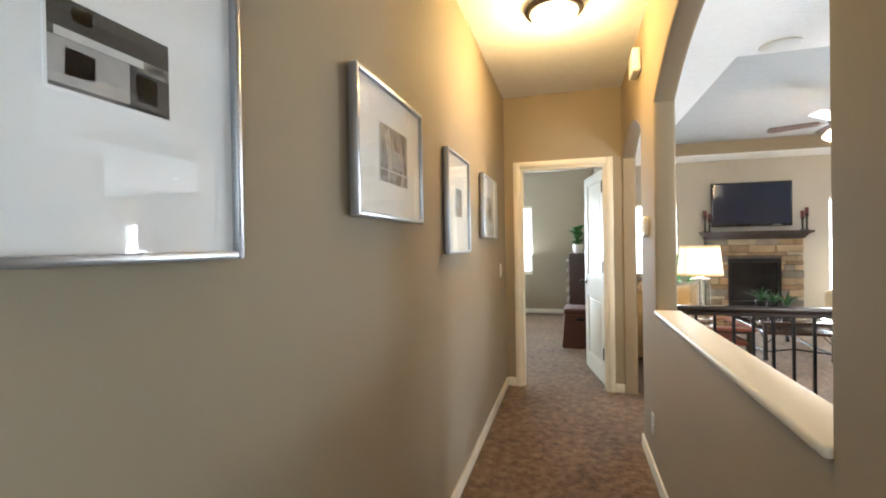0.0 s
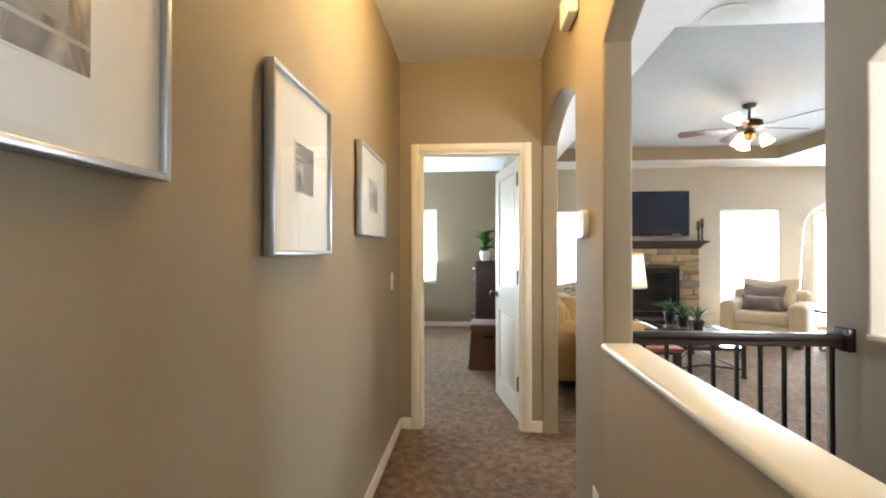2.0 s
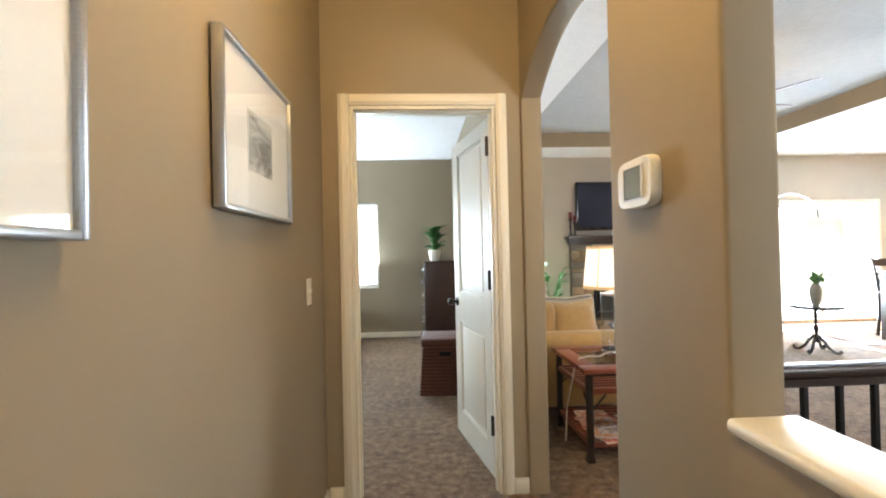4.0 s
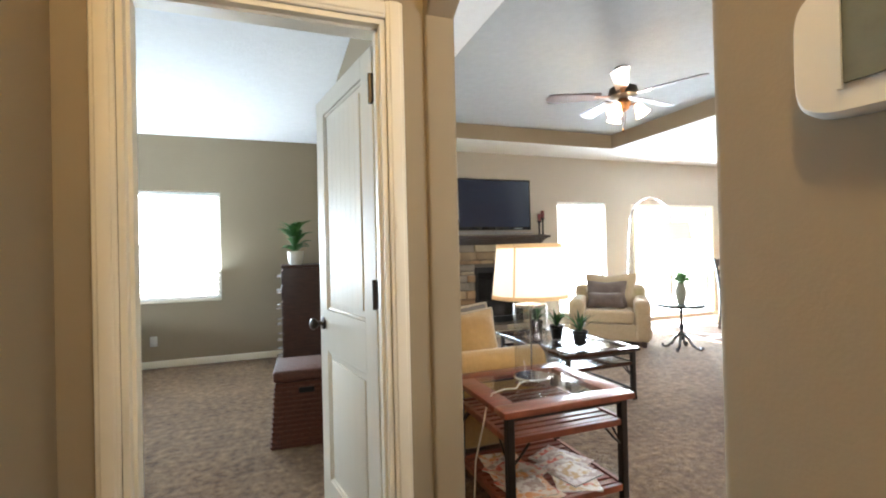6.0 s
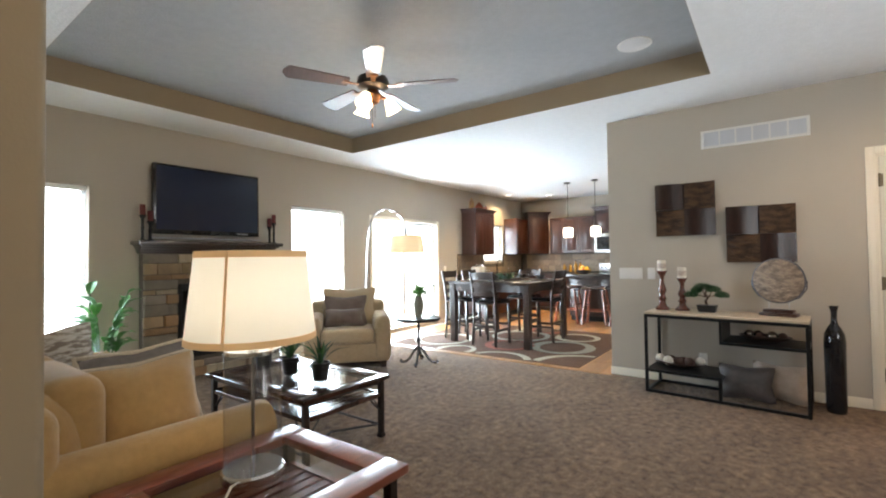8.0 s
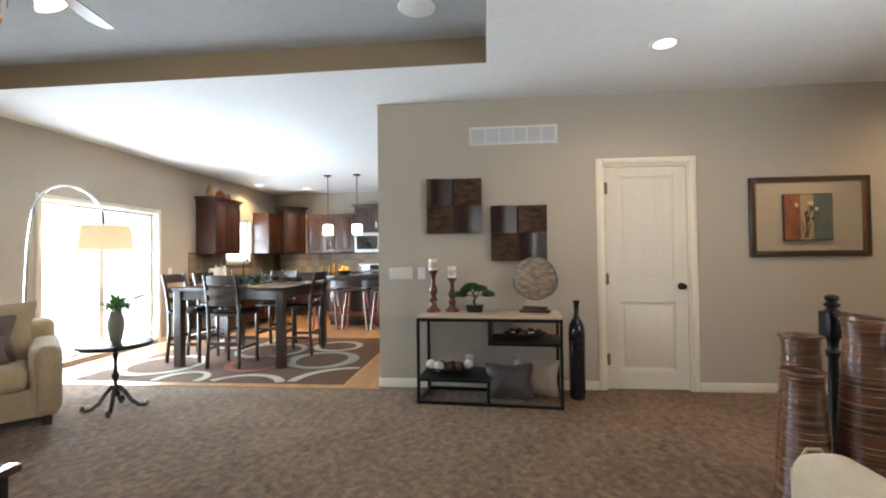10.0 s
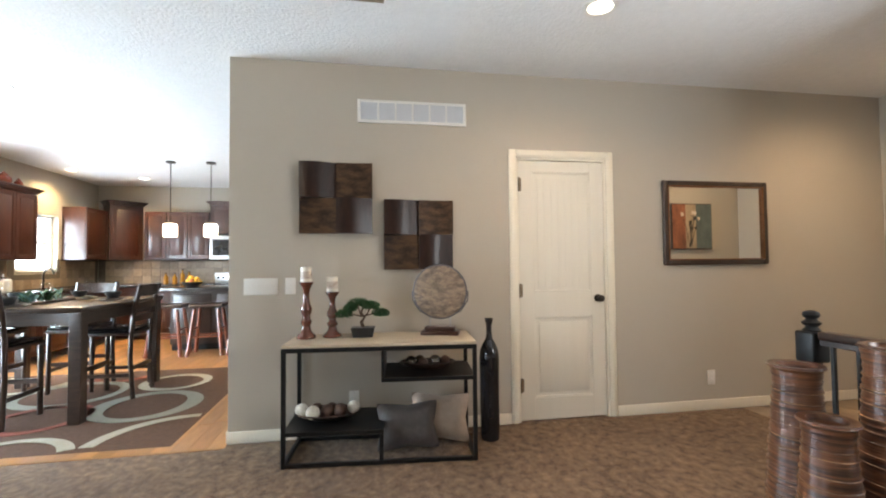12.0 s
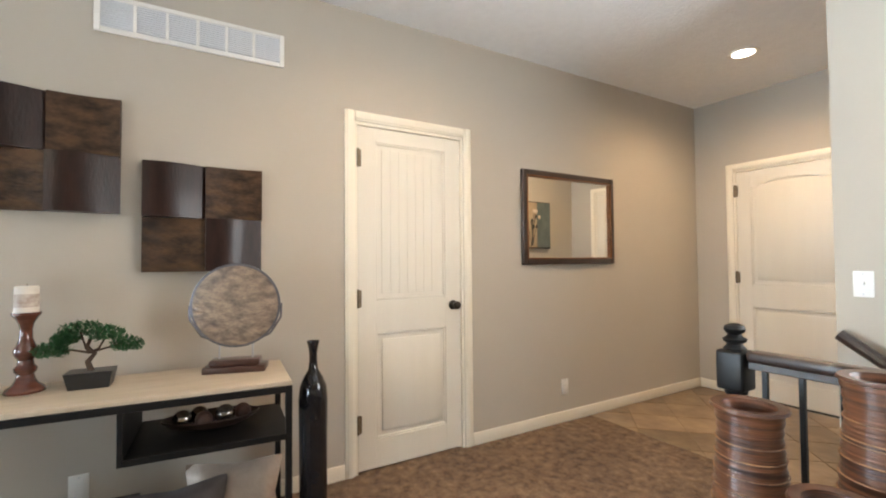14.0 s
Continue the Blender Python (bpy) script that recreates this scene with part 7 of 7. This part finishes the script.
for args in ((0.08, 0.03, 0.60, 0.58, 0.085, RUGCREAM), (1.03, 0.60, 0.45, 0.44, 0.12, RUGBLUE), (1.85, 0.68, 0.34, 0.34, 0.08, RUGCREAM), (-0.12, 1.03, 0.45, 0.45, 0.085, RUGCREAM), (0.12, 1.78, 0.30, 0.28, 0.08, RUGCREAM),
             (0.80, 1.30, 0.38, 0.36, 0.09, RUGRED), (1.55, 1.50, 0.48, 0.46, 0.10, RUGBLUE), (0.70, 2.40, 0.50, 0.45, 0.09, RUGCREAM), (2.10, 2.20, 0.48, 0.46, 0.09, RUGCREAM), (2.25, 1.35, 0.30, 0.32, 0.09, RUGRED)):
    rug_ring(*args)

t = thing("dining_table", "dark counter-height dining table with square legs", "dining table", 6.56, 7.0, 0.003)
part("tabletop", blk((0, 0, 0.872), (1.40, 1.35, 0.91), 0.006, 2), DARKWOOD, t)
bm = bmesh.new()
for lo, hi in (((0.05, 0.04), (1.35, 0.065)), ((0.05, 1.285), (1.35, 1.31)), ((0.04, 0.065), (0.065, 1.285)), ((1.335, 0.065), (1.36, 1.285))):
    box(bm, (lo[0], lo[1], 0.77), (hi[0], hi[1], 0.872), 0.002)
part("apron", bm, DARKWOOD, t)
first = None
for x in (0.06, 1.34):
    for y in (0.06, 1.29):
        if first is None:
            first = part("leg", blk((-0.045, -0.045, 0), (0.045, 0.045, 0.872), 0.004), DARKWOOD, t, m=pose(x, y, 0))
        else:
            again(first, pose(x, y, 0))


def dining_chair(label):
    """Counter chair with a ladder back, local: faces +y, back at -y."""
    t = thing("dining_chair", label, "dining chair", 0, 0, 0.003, 0, "chairs round the dining table")
    part("seat", blk((-0.21, -0.20, 0.585), (0.21, 0.22, 0.615), 0.006, 2), DARKWOOD, t)
    part("seat_cushion", blk((-0.20, -0.18, 0.615), (0.20, 0.21, 0.65), 0.016, 3), GLOSSBLACK, t, "black leather seat pad")
    for sx in (-1, 1):
        part("back_post", tube(bmesh.new(), [(sx * 0.19, -0.22, 0), (sx * 0.185, -0.19, 0.35), (sx * 0.185, -0.195, 0.62), (sx * 0.185, -0.225, 0.85), (sx * 0.185, -0.275, 1.06)], 0.021, 8), DARKWOOD, t)
        part("front_leg", tube(bmesh.new(), [(sx * 0.185, 0.195, 0), (sx * 0.185, 0.19, 0.60)], 0.021, 8), DARKWOOD, t)
        part("side_stretcher", blk((sx * 0.187 - 0.01, -0.20, 0.20), (sx * 0.187 + 0.01, 0.19, 0.235), 0.003), DARKWOOD, t)
    part("front_stretcher", blk((-0.18, 0.18, 0.26), (0.18, 0.20, 0.30), 0.003), DARKWOOD, t)
    part("rear_stretcher", blk((-0.18, -0.215, 0.26), (0.18, -0.195, 0.30), 0.003), DARKWOOD, t)
    for z, h in ((0.71, 0.055), (0.83, 0.055), (0.95, 0.095)):
        y = -0.20 - max(0, z - 0.65) * 0.17
        bm = bmesh.new()
        n = 8
        rows = []
        for k in range(n + 1):
            u = 2 * k / n - 1
            yy = y - 0.022 * (1 - u * u)
            zz = 0.012 * (1 - u * u)
            rows.append([bm.verts.new(p) for p in ((u * 0.178, yy - 0.009, z), (u * 0.178, yy + 0.009, z), (u * 0.178, yy + 0.009 - 0.01, z + h + zz), (u * 0.178, yy - 0.009 - 0.01, z + h + zz))])
        for a, b in zip(rows, rows[1:]):
            for k in range(4):
                bm.faces.new((a[k], a[(k + 1) % 4], b[(k + 1) % 4], b[k]))
        bm.faces.new(rows[0][::-1])
        bm.faces.new(rows[-1])
        part("back_slat", bm, DARKWOOD, t)
    return t


c0 = dining_chair("dark ladder-back counter chair with a black leather seat")
c0.matrix_world = ROOM @ pose(6.74, 7.70, 0.003, 0, 0, -90)
for x, y, a in ((7.45, 7.18, 0), (6.98, 8.36, 180), (7.55, 8.36, 178), (7.78, 7.68, 92)):
    copy_thing(c0, ROOM @ pose(x, y, 0.003, 0, 0, a))
PLATE = mat("black_stoneware", (0.018, 0.018, 0.02), (0.03, 0.03, 0.032), 20, 0.3)
PLATEW = mat("cream_stoneware", (0.62, 0.58, 0.50), (0.58, 0.54, 0.46), 20, 0.3)
TEAL = mat("teal_napkin", (0.05, 0.12, 0.11), (0.08, 0.17, 0.15), 30, 0.9, bump=0.5, bscale=60)
for x, y, a in ((6.80, 7.68, 0), (7.42, 7.22, 90), (7.0, 8.12, -90), (7.55, 8.12, -90), (7.72, 7.68, 180)):
    t = thing("dinner_plate", "cream charger under a black plate on the table", "plate", x, y, 0.913, a, "place settings")
    part("charger", spin(bmesh.new(), [(0.09, 0), (0.14, 0.012), (0.15, 0.014), (0.14, 0.016), (0.09, 0.006), (0.001, 0.005)], 28), PLATEW, t)
    part("plate", spin(bmesh.new(), [(0.07, 0.008), (0.11, 0.02), (0.12, 0.023), (0.11, 0.025), (0.07, 0.013), (0.001, 0.012)], 28), PLATE, t)
    b = thing("soup_bowl", "black stoneware bowl on a plate", "bowl", x, y, 0.928, a, "bowls on the table")
    part("bowl_body", spin(bmesh.new(), [(0.035, 0), (0.04, 0.006), (0.065, 0.045), (0.07, 0.065), (0.065, 0.064), (0.035, 0.012), (0.001, 0.01)], 24), PLATE, b)
rng = random.Random(8)
t = thing("table_centrepiece", "teal and green foliage centrepiece on the table", "centrepiece", 7.25, 7.70, 0.913)
part("tray", blk((-0.28, -0.10, 0), (0.28, 0.10, 0.02), 0.006, 2), DARKWOOD, t)
for k in range(40):
    x, y, a = rng.uniform(-0.24, 0.24), rng.uniform(-0.07, 0.07), rng.uniform(0, 6.28)
    part("leaf", leaf_blade(bmesh.new(), (x, y, 0.02), (x + 0.09 * math.cos(a), y + 0.09 * math.sin(a), rng.uniform(0.06, 0.13)), 0.05, 0.3), TEAL if k % 2 else DARKLEAF, t)
GOBLET = glass("wine_glass", (0.97, 0.98, 0.98), 0.0, 0.95)
for x, y in ((6.95, 7.50), (7.22, 7.32), (7.22, 8.05), (7.62, 7.5)):
    t = thing("wine_glass", "clear stemmed wine glass on the table", "wine glass", x, y, 0.913, 0, "wine glasses")
    part("glass_body", spin(bmesh.new(), [(0.034, 0), (0.033, 0.003), (0.005, 0.008), (0.004, 0.08), (0.02, 0.095), (0.036, 0.13), (0.034, 0.19)], 20, caps=False), GOBLET, t)
single("doormat", blk((8.2, 9.15, -0.011), (8.55, 9.6, 0.0), 0.003), RUGBROWN, "small brown mat by the patio door", "mat")

# ---- floor pieces ----
ROOM = HOUSE
fl = bpy.data.objects["floor_kitchen"]
rng = random.Random(13)
plank_meshes = {}
count = 0
for i in range(34):
    x0 = 5.87
    y0 = 5.66 + i * 0.115
    x = x0 - rng.uniform(0, 0.8)
    while x < 11.5:
        L = rng.choice((0.7, 0.95, 1.2))
        a, b = max(x, x0), min(x + L, 11.59)
        key = round(b - a, 2)
        if key > 0.05 and y0 + 0.115 < 9.49 and count < 300:
            if key not in plank_meshes:
                ob = part("plank", blk((0, 0.0008, -0.012), (key - 0.0015, 0.1142, 0.0), 0.0012), WOODFLOOR, fl, m=pose(a, y0, 0))
                plank_meshes[key] = ob
            else:
                again(plank_meshes[key], pose(a, y0, 0))
            count += 1
        x += L
setting("floor_threshold", blk((5.855, 5.67, -0.01), (5.875, 9.48, 0.004), 0.003), WOODFLOOR, "wooden strip between carpet and planks", "threshold")
fo = bpy.data.objects["floor_foyer"]


def cut(poly, axis, limit, keep):
    """The part of a flat polygon on one side of a line; keep: +1 above the limit, -1 below."""
    out = []
    for p, q in zip(poly, poly[1:] + poly[:1]):
        a, b = (p[axis] - limit) * keep, (q[axis] - limit) * keep
        if a >= 0:
            out.append(p)
        if a * b < 0:
            f = a / (a - b)
            out.append((p[0] + (q[0] - p[0]) * f, p[1] + (q[1] - p[1]) * f))
    return out


side, joint = 0.33, 0.006
for i in range(-8, 9):
    for j in range(-8, 9):
        cx, cy = 5.1 + (i - j) * side * 0.7071, 0.85 + (i + j) * side * 0.7071
        half = (side - joint) * 0.7071
        poly = [(cx + half, cy), (cx, cy + half), (cx - half, cy), (cx, cy - half)]
        for axis, limit, keep in ((0, 4.325, 1), (0, 5.932, -1), (1, 0.084, 1), (1, 1.615, -1)):
            poly = cut(poly, axis, limit, keep) if poly else poly
        if len(poly) < 3 or (max(p[0] for p in poly) - min(p[0] for p in poly)) * (max(p[1] for p in poly) - min(p[1] for p in poly)) < 0.004:
            continue
        bm = bmesh.new()
        low, high = [bm.verts.new((*p, -0.008)) for p in poly], [bm.verts.new((*p, 0.0)) for p in poly]
        bm.faces.new(low[::-1])
        bm.faces.new(high)
        for k in range(len(poly)):
            bm.faces.new((low[k], low[(k + 1) % len(poly)], high[(k + 1) % len(poly)], high[k]))
        part("tile", bm, TILE, fo, smooth=False)
